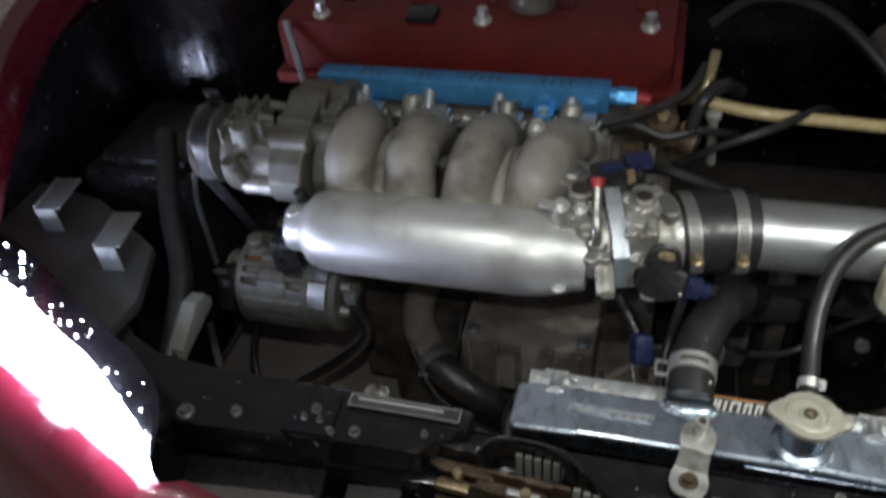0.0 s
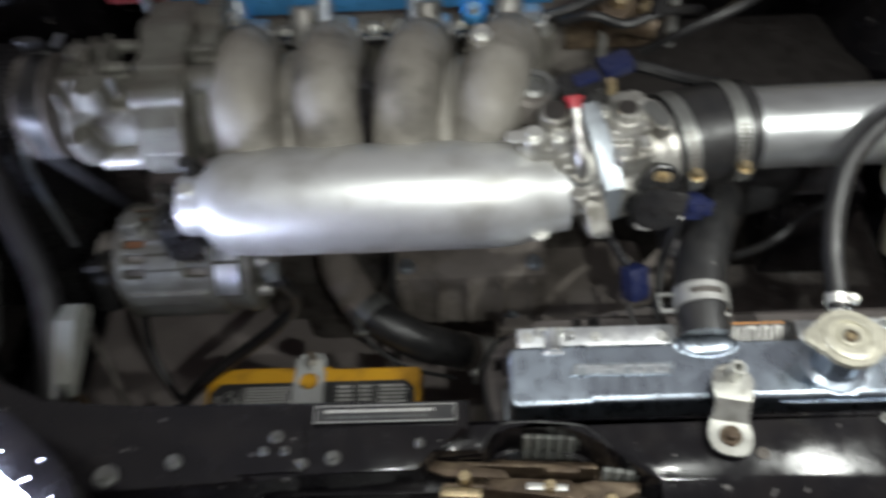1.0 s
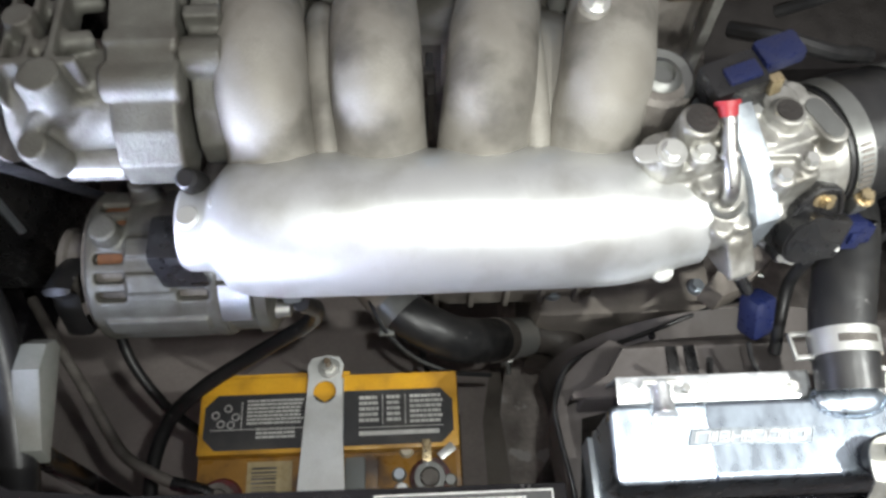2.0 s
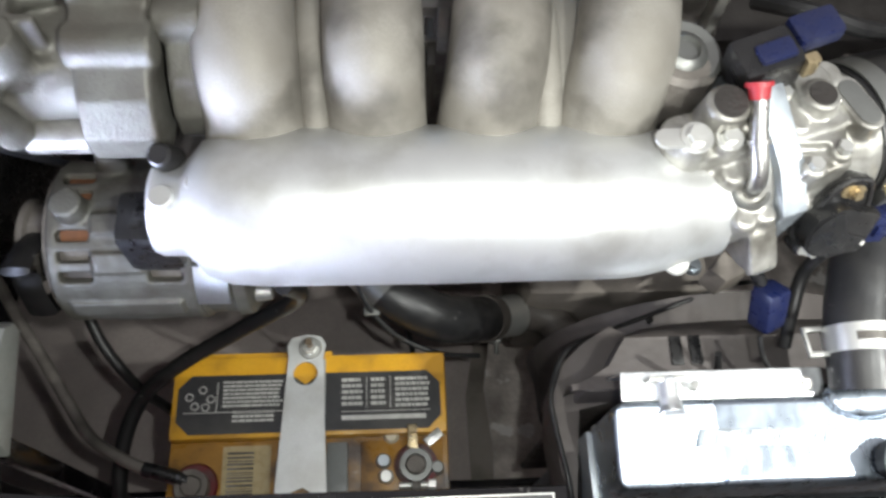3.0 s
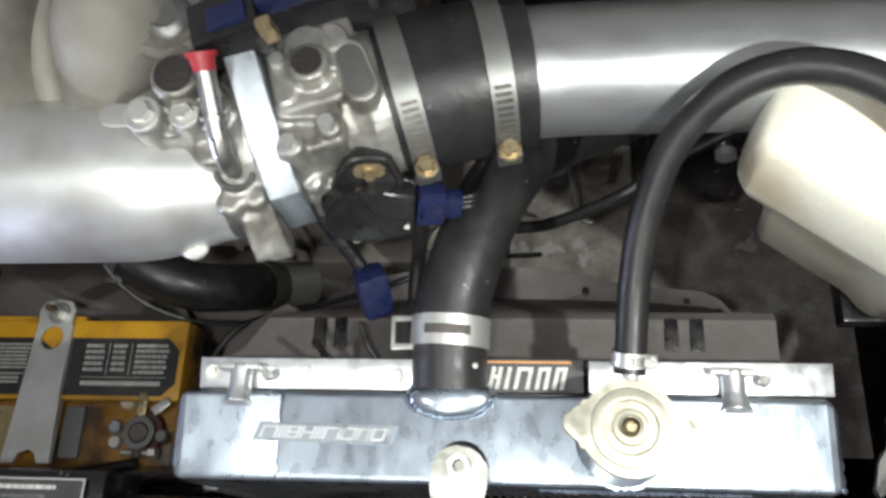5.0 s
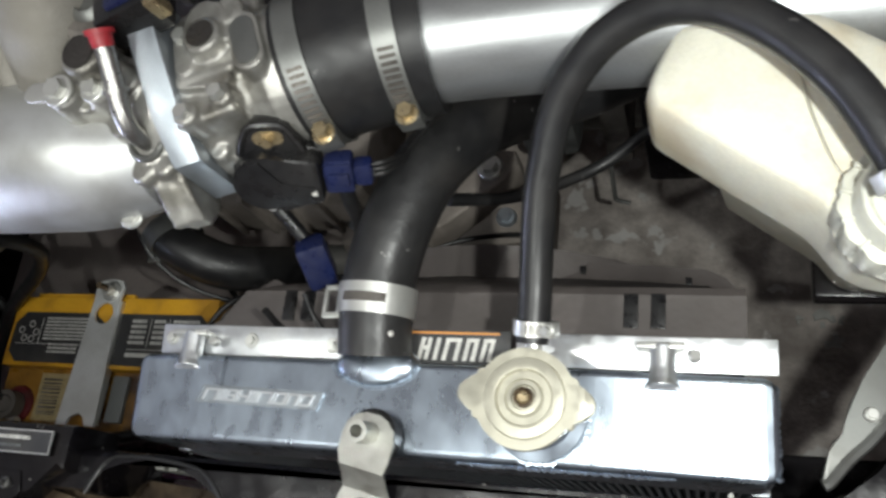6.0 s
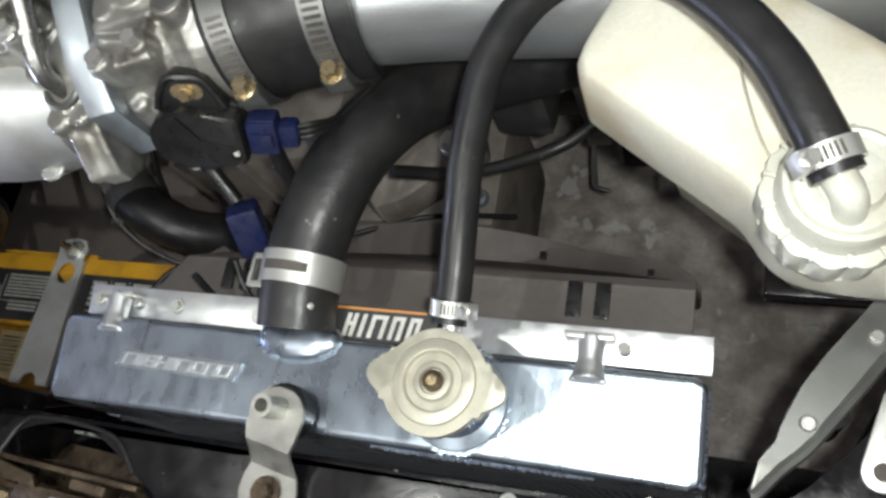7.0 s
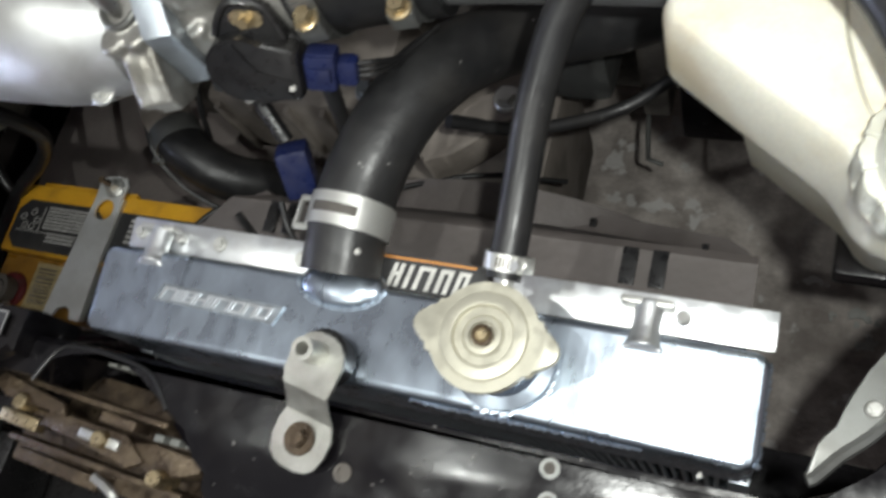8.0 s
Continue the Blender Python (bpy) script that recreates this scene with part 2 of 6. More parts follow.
def lathe(bm, m, profile, seg=24):
    """Turns rows of (radius, height) round the z of m; a radius of 0 closes the end."""
    rings = []
    for r, h in profile:
        if r <= 1e-6:
            rings.append([bm.verts.new(m @ Vector((0, 0, h)))])
        else:
            rings.append([bm.verts.new(m @ Vector((r * math.cos(2 * math.pi * k / seg), r * math.sin(2 * math.pi * k / seg), h))) for k in range(seg)])
    for a, b in zip(rings, rings[1:]):
        for k in range(seg):
            q = [a[k % len(a)], a[(k + 1) % len(a)], b[(k + 1) % len(b)], b[k % len(b)]]
            q = list(dict.fromkeys(q))
            if len(q) > 2:
                bm.faces.new(q)
    return bm


def rod(bm, p0, p1, r, r1=None, seg=16, bevel=0.0):
    h = (Vector(p1) - Vector(p0)).length
    r1 = r if r1 is None else r1
    b = min(bevel, h / 3)
    rows = [(0, 0), (r - b, 0), (r, b), (r1, h - b), (r1 - b, h), (0, h)] if b else [(0, 0), (r, 0), (r1, h), (0, h)]
    return lathe(bm, axis_pose(p0, p1), rows, seg)


def ring(bm, p0, p1, inner, outer, seg=28):
    h = (Vector(p1) - Vector(p0)).length
    return lathe(bm, axis_pose(p0, p1), [(inner, 0), (outer, 0), (outer, h), (inner, h), (inner, 0)], seg)


def hexhead(bm, p0, p1, r):
    return rod(bm, p0, p1, r, r * 0.92, seg=6)


def spline(points, n=8):
    """A smooth line through the points."""
    p = [Vector(v) for v in points]
    p = [2 * p[0] - p[1], *p, 2 * p[-1] - p[-2]]
    out = []
    for a, b, c, d in zip(p, p[1:], p[2:], p[3:]):
        for k in range(n):
            t = k / n
            out.append(0.5 * (2 * b + (c - a) * t + (2 * a - 5 * b + 4 * c - d) * t * t + (3 * b - a - 3 * c + d) * t ** 3))
    return [*out, p[-2]]


def hose(bm, points, r, seg=16, n=8, flat=None, taper=None):
    """A round bar along a smooth line; flat: (wide, thick, up) for a band; taper: radius as a function of 0..1."""
    line = spline(points, n)
    rings, side = [], None
    for k, q in enumerate(line):
        d = (line[min(k + 1, len(line) - 1)] - line[max(k - 1, 0)]).normalized()
        side = side or (d.orthogonal() if not flat else d.cross(Vector(flat[2])))
        side = (side - d * side.dot(d)).normalized()
        up = d.cross(side)
        a, b = (flat[0], flat[1]) if flat else (1, 1)
        rr = taper(k / (len(line) - 1)) if taper else r
        rings.append([bm.verts.new(q + rr * (a * math.cos(2 * math.pi * j / seg) * side + b * math.sin(2 * math.pi * j / seg) * up)) for j in range(seg)])
    for a, b in zip(rings, rings[1:]):
        for j in range(seg):
            bm.faces.new((a[j], a[(j + 1) % seg], b[(j + 1) % seg], b[j]))
    bm.faces.new(rings[0])
    bm.faces.new(rings[-1])
    return bm


def slab(bm, outline, z0, z1, bevel=0.0, m=None):
    """A plate of the given outline (x, y) between two heights."""
    m = m or Matrix()
    low = [bm.verts.new(m @ Vector((x, y, z0))) for x, y in outline]
    top = [bm.verts.new(m @ Vector((x, y, z1))) for x, y in outline]
    n = len(outline)
    faces = [bm.faces.new(low[::-1]), bm.faces.new(top)]
    faces += [bm.faces.new((low[k], low[(k + 1) % n], top[(k + 1) % n], top[k])) for k in range(n)]
    if bevel:
        soften(bm, list(faces[1].edges) + list(faces[0].edges), bevel)
    return bm


def oval(cx, cy, rx, ry, n=20, a0=0.0, a1=360.0):
    return [(cx + rx * math.cos(radians(a0 + (a1 - a0) * k / n)), cy + ry * math.sin(radians(a0 + (a1 - a0) * k / n))) for k in range(n if a1 - a0 >= 360 else n + 1)]


def stadium(x0, y0, x1, y1, r, n=8):
    """An outline with round ends about two centres."""
    a = math.degrees(math.atan2(y1 - y0, x1 - x0))
    return oval(x1, y1, r, r, n, a - 90, a + 90) + oval(x0, y0, r, r, n, a + 90, a + 270)


def cast(ob, voxel=0.0016, rounds=4):
    """Melts the pieces of a casting into one skin with soft fillets."""
    r = ob.modifiers.new("cast", "REMESH")
    r.mode, r.voxel_size, r.use_smooth_shade = "VOXEL", voxel, True
    s = ob.modifiers.new("fillet", "SMOOTH")
    s.factor, s.iterations = 0.5, rounds
    return ob


def arc(bm, m, x0, x1, a0, a1, r0, r1, n=None):
    """A curved bar about the x of m, from angle a0 to a1 (0 up, 90 to -y)."""
    n = n or max(2, int(abs(a1 - a0) / 6))
    rows = []
    for k in range(n + 1):
        a = radians(a0 + (a1 - a0) * k / n)
        rows.append([bm.verts.new(m @ Vector((x, -r * math.sin(a), r * math.cos(a)))) for x, r in ((x0, r0), (x1, r0), (x1, r1), (x0, r1))])
    for p, q in zip(rows, rows[1:]):
        for j in range(4):
            bm.faces.new((p[j], p[(j + 1) % 4], q[(j + 1) % 4], q[j]))
    bm.faces.new(rows[0])
    bm.faces.new(rows[-1][::-1])
    return bm


def bm_():
    return bmesh.new()


def bars(parent, x0, x1, y0, y1, z, rows, rnd, mat, fill=0.9):
    """Unreadable lines of print: each line is a part, a row of short flat bars."""
    h = (y1 - y0) / rows
    for k in range(rows):
        b, x = bmesh.new(), x0
        end = x0 + (x1 - x0) * (fill + (1 - fill) * rnd.random())
        while x < end:
            w = min(rnd.uniform(0.002, 0.006), end - x)
            box(b, (x, y0 + h * (k + 0.2), z), (x + w, y0 + h * (k + 0.8), z + 0.0003))
            x += w + 0.0006
        part("print_line", b, mat, parent)


# ---- the setting ----
GROUND = 0.10
b = bm_()
bmesh.ops.create_grid(b, x_segments=80, y_segments=80, size=40.0, matrix=Matrix.Translation((0, 0, GROUND)))
for v in b.verts:
    v.co.z += 0.002 * noise.noise(v.co * 6.0)
tagged(part("ground", b, CONCRETE), "stained brown-grey concrete garage floor", "floor", kind="structure")

# ---- the car's front structure ----
def car_shell():
    car = thing("car_body", (0, 0.3, GROUND), "red car body with a black engine bay, bonnet open", "car")
    part("firewall", box(bm_(), (-0.72, 0.86, 0.18), (0.72, 0.89, 1.0), 0.004), BLACK, car)
    for s in (-1, 1):
        b = bm_()
        box(b, (s * 0.70 - 0.012, -0.02, GROUND), (s * 0.70 + 0.012, 0.9, 0.86), 0.004)
        part("inner_wing", b, BLACK, car)
        b = bm_()
        hose(b, [(s * 0.56, -0.08, 0.40), (s * 0.56, 0.3, 0.40), (s * 0.56, 0.88, 0.42)], 0.05, 8)
        part("frame_rail", b, BLACK, car)
        lathe(b := bm_(), Matrix.Translation((s * 0.60, 0.62, 0.45)), [(0.15, 0), (0.13, 0.35), (0.10, 0.42), (0.05, 0.43), (0.05, 0.44), (0, 0.44)], 28)
        part("strut_tower", b, BLACK, car)
    part("lower_crossmember", box(bm_(), (-0.62, 0.0, 0.24), (0.62, 0.075, 0.30), 0.008), BLACK, car)
    # wings, with their rolled inner edge
    for s in (-1, 1):
        b = bm_()
        hose(b, [(s * 0.56, 0.03, 0.83), (s * 0.64, 0.20, 0.86), (s * 0.71, 0.42, 0.89), (s * 0.74, 0.9, 0.93)], 0.03, 12, flat=(0.6, 1.5, (0, 0, 1)))
        part("wing_edge", b, CARRED, car, "deep red painted wing edge")
    return car


car_shell()


def upper_beam():
    beam = thing("radiator_support_beam", (0.0, -0.03, 0.60), "black painted radiator support beam, scratched and dusty", "car beam")
    b = bm_()
    outline = [(-0.50, 0.09), (-0.455, 0.085), (-0.42, 0.03), (-0.375, 0.010), (-0.30, 0.009), (-0.03, 0.008), (-0.03, -0.02), (-0.055, -0.028), (-0.07, -0.045), (-0.19, -0.05), (-0.20, -0.056), (-0.31, -0.062), (-0.36, -0.05), (-0.42, -0.01), (-0.50, 0.05)]
    slab(b, outline, 0.655, 0.703, 0.006)
    part("beam_plate", b, BLACK, beam)
    b = bm_()
    slab(b, [(-0.055, -0.004), (0.375, -0.005), (0.392, -0.003), (0.392, -0.058), (0.113, -0.058), (0.104, -0.051), (0.089, -0.041), (0.077, -0.029), (0.066, -0.017), (0.054, -0.0105), (0.026, -0.0070), (0.000, -0.0070), (-0.009, -0.0105), (-0.014, -0.018), (-0.021, -0.030), (-0.055, -0.030)], 0.640, 0.690, 0.005)
    part("beam_plate", b, BLACK, beam, "black beam plate with chipped paint")
    b = bm_()
    slab(b, [(0.390, -0.003), (0.425, 0.012), (0.45, 0.04), (0.47, 0.09), (0.50, 0.16), (0.64, 0.16), (0.64, -0.058), (0.390, -0.058)], 0.630, 0.673, 0.005)
    part("beam_plate", b, BLACK, beam, "black beam plate with chipped paint")
    b = bm_()
    rows = []
    for x, dz in ((0.112, 0.0), (0.385, 0.0), (0.40, -0.014), (0.64, -0.016)):
        rows.append([b.verts.new((x, y, z + dz)) for y, z in ((-0.0565, 0.6890), (-0.064, 0.6865), (-0.074, 0.676), (-0.088, 0.650), (-0.098, 0.620), (-0.094, 0.620), (-0.083, 0.650), (-0.070, 0.672), (-0.0565, 0.680))])
    for p, q in zip(rows, rows[1:]):
        for k in range(9):
            b.faces.new((p[k], p[(k + 1) % 9], q[(k + 1) % 9], q[k]))
    b.faces.new(rows[0])
    b.faces.new(rows[-1][::-1])
    part("front_lip", b, BLACK, beam, "black lip turned down in front")
    part("beam_channel", box(bm_(), (-0.36, -0.052, 0.60), (-0.03, -0.01, 0.66), 0.006), BLACK, beam)
    b = bm_()
    slab(b, [(-0.205, -0.052), (-0.20, -0.004), (-0.158, -0.004), (-0.155, -0.05)], 0.701, 0.7065, 0.002)
    part("raised_pad", b, BLACK, beam)
    b = bm_()
    slab(b, [(-0.155, -0.052), (-0.153, -0.024), (-0.06, -0.022), (-0.056, -0.034), (-0.07, -0.05)], 0.700, 0.7045, 0.002)
    part("raised_pad", b, BLACK, beam)
    for x, y, r in ((-0.255, -0.040, 0.005), (-0.305, -0.050, 0.0075), (-0.178, -0.022, 0.0045), (-0.170, -0.034, 0.003), (-0.186, -0.034, 0.003), (-0.133, -0.040, 0.005), (-0.068, -0.03, 0.003), (-0.155, -0.044, 0.003)):
        b = bm_()
        rod(b, (x, y, 0.702), (x, y, 0.7075), r * 1.25, r * 1.2, 16, 0.001)
        hexhead(b, (x, y, 0.7075), (x, y, 0.7115), r * 0.75)
        part("bolt", b, DULLSTEEL if r < 0.01 else STEEL, beam)
    for x, y in ((0.190, -0.038), (0.290, -0.013), (0.292, -0.028)):
        ring(b := bm_(), (x, y, 0.6885), (x, y, 0.6915), 0.0028, 0.0048, 18)
        part("hole_rim", b, GRIMY if x < 0.2 else DULLSTEEL, beam)
        rod(b := bm_(), (x, y, 0.6880), (x, y, 0.6905), 0.0030, None, 14)
        part("hole", b, GRIMY, beam)
    # identification plate with unreadable print
    px, py = -0.150, -0.012
    plate = part("plate", slab(bm_(), [(px, py), (px + 0.110, py), (px + 0.110, py + 0.0145), (px, py + 0.0145)], 0.7055, 0.7068), LABEL, beam, "small black plate with a dull border")
    b = bm_()
    for lo, hi in (((0, 0), (0.110, 0.0009)), ((0, 0.0136), (0.110, 0.0145)), ((0, 0.0009), (0.0009, 0.0136)), ((0.1091, 0.0009), (0.110, 0.0136))):
        box(b, (px + lo[0], py + lo[1], 0.7066), (px + hi[0], py + hi[1], 0.7072))
    part("border", b, STEEL, plate)
    rnd = random.Random(3)
    bars(plate, px + 0.008, px + 0.100, py + 0.0075, py + 0.0115, 0.7068, 1, rnd, PRINT)
    bars(plate, px + 0.008, px + 0.090, py + 0.0030, py + 0.0060, 0.7068, 1, rnd, DIMPRINT)
    # chipped paint
    rnd = random.Random(8)
    for k in range(16):
        x, y, s = rnd.uniform(0.32, 0.47), rnd.uniform(-0.05, 0.0), rnd.uniform(0.0012, 0.004)
        pts = [(x + s * rnd.uniform(0.6, 1.2) * math.cos(a), y + s * rnd.uniform(0.5, 1.4) * math.sin(a)) for a in np.linspace(0, 2 * math.pi, 8)[:-1]]
        part("paint_chip", slab(bm_(), pts, 0.6722, 0.6736) if x > 0.395 else slab(bm_(), pts, 0.6892, 0.6906), WHITEPAINT, beam)
    # legs of the beam down to the crossmember
    for x in (-0.48, 0.56):
        part("upright", box(bm_(), (x - 0.025, 0.01, 0.29), (x + 0.025, 0.06, 0.66), 0.005), BLACK, beam)


upper_beam()


def brace():
    stay = thing("wing_brace", (0.43, 0.06, 0.67), "grey pressed steel brace bolted beside the radiator", "brace")
    left = [(0.396, 0.010), (0.400, 0.024), (0.4025, 0.0295), (0.4075, 0.0325), (0.4085, 0.040), (0.4105, 0.0475), (0.417, 0.060), (0.427, 0.076), (0.441, 0.095), (0.454, 0.112), (0.466, 0.145)]
    right = [(0.492, 0.140), (0.470, 0.104), (0.443, 0.064), (0.431, 0.047), (0.420, 0.032), (0.409, 0.021), (0.400, 0.010)]
    part("strip", slab(bm_(), left + right, 0.676, 0.680, 0.001), DULLSTEEL, stay)
    b = bm_()
    hose(b, [(*p, 0.678) for p in [(0.397, 0.008)] + right[::-1]], 0.0032, 8, 5)
    part("rolled_edge", b, DULLSTEEL, stay)
    for x, y in ((0.420, 0.043), (0.448, 0.086)):
        b = bm_()
        rod(b, (x, y, 0.680), (x, y, 0.6825), 0.0040, 0.0038, 16, 0.0008)
        hexhead(b, (x, y, 0.6825), (x, y, 0.6855), 0.0028)
        part("bolt", b, STEEL, stay)
    b = bm_()
    rod(b, (0.43, 0.05, 0.64), (0.43, 0.05, 0.677), 0.008)
    part("foot", b, BLACK, stay)
    tab = thing("slotted_tab", (0.46, 0.03, 0.67), "bright steel tab with a round hole, on the beam", "bracket")
    b = bm_()
    slab(b, stadium(0.451, 0.026, 0.460, 0.058, 0.009), 0.6735, 0.677, 0.001)
    part("tab", b, STEEL, tab)
    rod(b := bm_(), (0.451, 0.026, 0.6765), (0.451, 0.026, 0.6774), 0.0042)
    part("hole", b, GRIMY, tab)


brace()


# ---- radiator, its cap, bracket, fan and hoses ----
def radiator():
    rad = thing("radiator", (0.19, 0.027, 0.30), "polished aluminium radiator with a short welded top tank", "radiator")
    b = bm_()
    stations = [(0.0030, 0.6918, 0.6945, 0.0060), (0.0037, 0.6926, 0.6965, 0.0034), (0.0052, 0.6932, 0.6980, 0.0014), (0.0082, 0.6935, 0.6988, 0.0), (0.066, 0.6970, 0.7015, 0.0), (0.0675, 0.6998, 0.6998, 0.0), (0.268, 0.7000, 0.7000, 0.0), (0.278, 0.6995, 0.7003, 0.0), (0.288, 0.6988, 0.7005, 0.0), (0.298, 0.6980, 0.7004, 0.0), (0.3705, 0.6928, 0.6972, 0.0), (0.3740, 0.6923, 0.6965, 0.0014), (0.3758, 0.6915, 0.6955, 0.0034), (0.3766, 0.6905, 0.6942, 0.0060)]
    rings = []
    for x, zf, zb, inset in stations:
        y0, y1 = 0.0045 + inset, 0.0560 - inset
        r = 0.004
        sec = [(y0, 0.640)]
        sec += [(y0 + r - r * math.cos(a), zf - r + r * math.sin(a)) for a in np.linspace(0, math.pi / 2, 5)]
        sec += [(y1 - r + r * math.sin(a), zb - r + r * math.cos(a)) for a in np.linspace(0, math.pi / 2, 5)]
        sec += [(y1, 0.640)]
        rings.append([b.verts.new((x, y, z)) for y, z in sec])
    for p, q in zip(rings, rings[1:]):
        for k in range(len(p) - 1):
            b.faces.new((p[k], p[k + 1], q[k + 1], q[k]))
    b.faces.new(rings[0])
    b.faces.new(rings[-1])
    tank = part("tank", b, POLISHED, rad, "polished top tank", sharp=1.2)
    part("header_lip", box(bm_(), (0.004, 0.0055, 0.632), (0.3755, 0.0555, 0.641), 0.002), STEEL, rad)
    b = bm_()
    for k in range(62):
        x = 0.012 + k * 0.0057
        box(b, (x, 0.006, 0.335), (x + 0.0018, 0.050, 0.633))
    part("core", b, PLATE, rad)["kind"] = "stuff"
    b = bm_()
    for k in range(60):
        z = 0.338 + k * 0.0049
        box(b, (0.010, 0.012, z), (0.366, 0.045, z + 0.0007))
    part("fin_pack", b, PLATE, rad)["kind"] = "stuff"
    for x in (0.0, 0.366):
        part("side_plate", box(bm_(), (x, 0.004, 0.33), (x + 0.010, 0.052, 0.634), 0.001), PLATE, rad)
    part("bottom_tank", box(bm_(), (0.0, 0.001, 0.30), (0.376, 0.0555, 0.336), 0.004), POLISHED, rad)
    # raised maker's mark: a slanted frame round nine slanted box strokes
    m = Matrix.Translation((0.0515, 0.0268, 0.7002)) @ pose(0, 0, 0, 0, 0, -0.8)
    w, h, s = 0.0800, 0.0106, 0.0036

    def leaning(b, x0, x1, y0, y1):
        slab(b, [(x0 + s * y0 / h, y0), (x1 + s * y0 / h, y0), (x1 + s * y1 / h, y1), (x0 + s * y1 / h, y1)], 0, 0.0012, 0, m)

    b = bm_()
    for x0, x1, y0, y1 in ((0, w, 0, 0.0008), (0, w, h - 0.0008, h), (0, 0.0008, 0.0008, h - 0.0008), (w - 0.0008, w, 0.0008, h - 0.0008)):
        leaning(b, x0, x1, y0, y1)
    part("mark_frame", b, PLATE, tank)
    # dull grey plate added in place of the strokes' shadows on the tank
    leaning(b := bm_(), 0.0010, w - 0.0010, 0.0010, h - 0.0010)
    part("mark_ground", b, PLATE, tank, "dull plate added for the shade round the strokes").location.z -= 0.0008
    for k, (wide, top, bottom, middle) in enumerate(((0.0098, 1, 0, 0), (0.0036, 1, 1, 0), (0.0072, 1, 1, 1), (0.0078, 0, 0, 1), (0.0036, 1, 1, 0), (0.0098, 1, 0, 0), (0.0080, 1, 1, 0), (0.0072, 1, 0, 0), (0.0080, 1, 1, 0))):
        x = 0.0030 + (0, 0.0107, 0.0152, 0.0233, 0.0320, 0.0365, 0.0472, 0.0560, 0.0640)[k]
        b = bm_()
        leaning(b, x, x + 0.0014, 0.0018, h - 0.0018)
        leaning(b, x + wide - 0.0014, x + wide, 0.0018, h - 0.0018)
        for on, y in ((top, h - 0.0030), (bottom, 0.0018), (middle, h / 2 - 0.0006)):
            if on and wide > 0.004:
                leaning(b, x + 0.0014, x + wide - 0.0014, y, y + 0.0012)
        part("mark_stroke", b, STRIP, tank)
    # filler neck with its weld, overflow nipple
    c = Vector((0.2595, 0.0315, 0.6985))
    b = bm_()
    lathe(b, Matrix.Translation(c), [(0.0262, 0), (0.0252, 0.0022), (0.0195, 0.0050), (0.0175, 0.018), (0.0175, 0.030), (0.022, 0.032), (0.022, 0.036), (0, 0.036)], 32)
    neck = part("filler_neck", b, POLISHED, rad)
    b = bm_()
    rnd = random.Random(31)
    for k in range(76):
        a, q = 2 * math.pi * (k + rnd.uniform(-0.3, 0.3)) / 76, 0.0262 + rnd.uniform(-0.0006, 0.0008)
        bmesh.ops.create_icosphere(b, subdivisions=1, radius=rnd.uniform(0.0013, 0.0024), matrix=Matrix.Translation(c + Vector((q * math.cos(a), q * math.sin(a), 0.0006))) @ Matrix.Diagonal((1, 1, 0.6, 1)))
    part("weld", b, POLISHED, neck)["kind"] = "stuff"
    b = bm_()
    rod(b, (0.2612, 0.044, 0.7285), (0.262, 0.080, 0.739), 0.0042)
    rod(b, (0.2612, 0.046, 0.7295), (0.2614, 0.054, 0.7317), 0.006, None, 16, 0.001)
    part("overflow_nipple", b, STEEL, neck)
    # inlet neck with weld
    b = bm_()
    rod(b, (0.1640, 0.0605, 0.7030), (0.1643, 0.078, 0.7080), 0.0185)
    part("inlet_neck", b, POLISHED, rad)
    b = bm_()
    for k in range(46):
        a = math.pi * (k / 45) + math.pi
        bmesh.ops.create_icosphere(b, subdivisions=1, radius=rnd.uniform(0.0010, 0.0019), matrix=Matrix.Translation((0.1640 + 0.0255 * math.cos(a), 0.0540 + 0.0132 * math.sin(a), 0.6998)))
    part("weld", b, POLISHED, rad)["kind"] = "stuff"
    lathe(b := bm_(), Matrix.Translation((0.1640, 0.0535, 0.6965)) @ Matrix.Diagonal((1, 0.52, 1, 1)), [(0.0262, 0), (0.0240, 0.0036), (0.0200, 0.0062), (0.0120, 0.0078), (0, 0.0082)], 32)
    part("inlet_saddle", b, POLISHED, rad, "polished welded saddle")
    # weld beads along the front foot of the tank and round its end
    b = bm_()
    for k in range(96):
        t = k / 95
        q = Vector((0.215 + 0.155 * t, 0.0040, 0.6900 - 0.002 * t)) if k < 70 else Vector((0.3765, 0.008 + 0.045 * (k - 70) / 25, 0.6885))
        bmesh.ops.create_icosphere(b, subdivisions=1, radius=rnd.uniform(0.0010, 0.0021), matrix=Matrix.Translation(q + Vector((0, rnd.uniform(-0.0005, 0.0005), 0))))
    part("weld", b, POLISHED, rad)["kind"] = "stuff"
    # two bosses welded across the back edge, each with an end plate
    for x in (0.040, 0.322):
        b = bm_()
        flare = axis_pose((x, 0.0705, 0.6985), (x, 0.0, 0.6965)) @ Matrix.Diagonal((1, 1, 1, 1))
        lathe(b, flare, [(0, 0), (0.0066, 0), (0.0064, 0.008), (0.0064, 0.013), (0.0070, 0.018), (0.0084, 0.022), (0, 0.0225)], 24)
        slab(b, [(x - 0.0068, 0.056), (x - 0.0072, 0.051), (x - 0.0088, 0.0480), (x - 0.0092, 0.0465), (x + 0.0092, 0.0465), (x + 0.0088, 0.0480), (x + 0.0072, 0.051), (x + 0.0068, 0.056)], 0.690, 0.7012)
        boss = cast(part("boss", b, STRIP, rad, "welded bright metal boss"), 0.0009, 3)
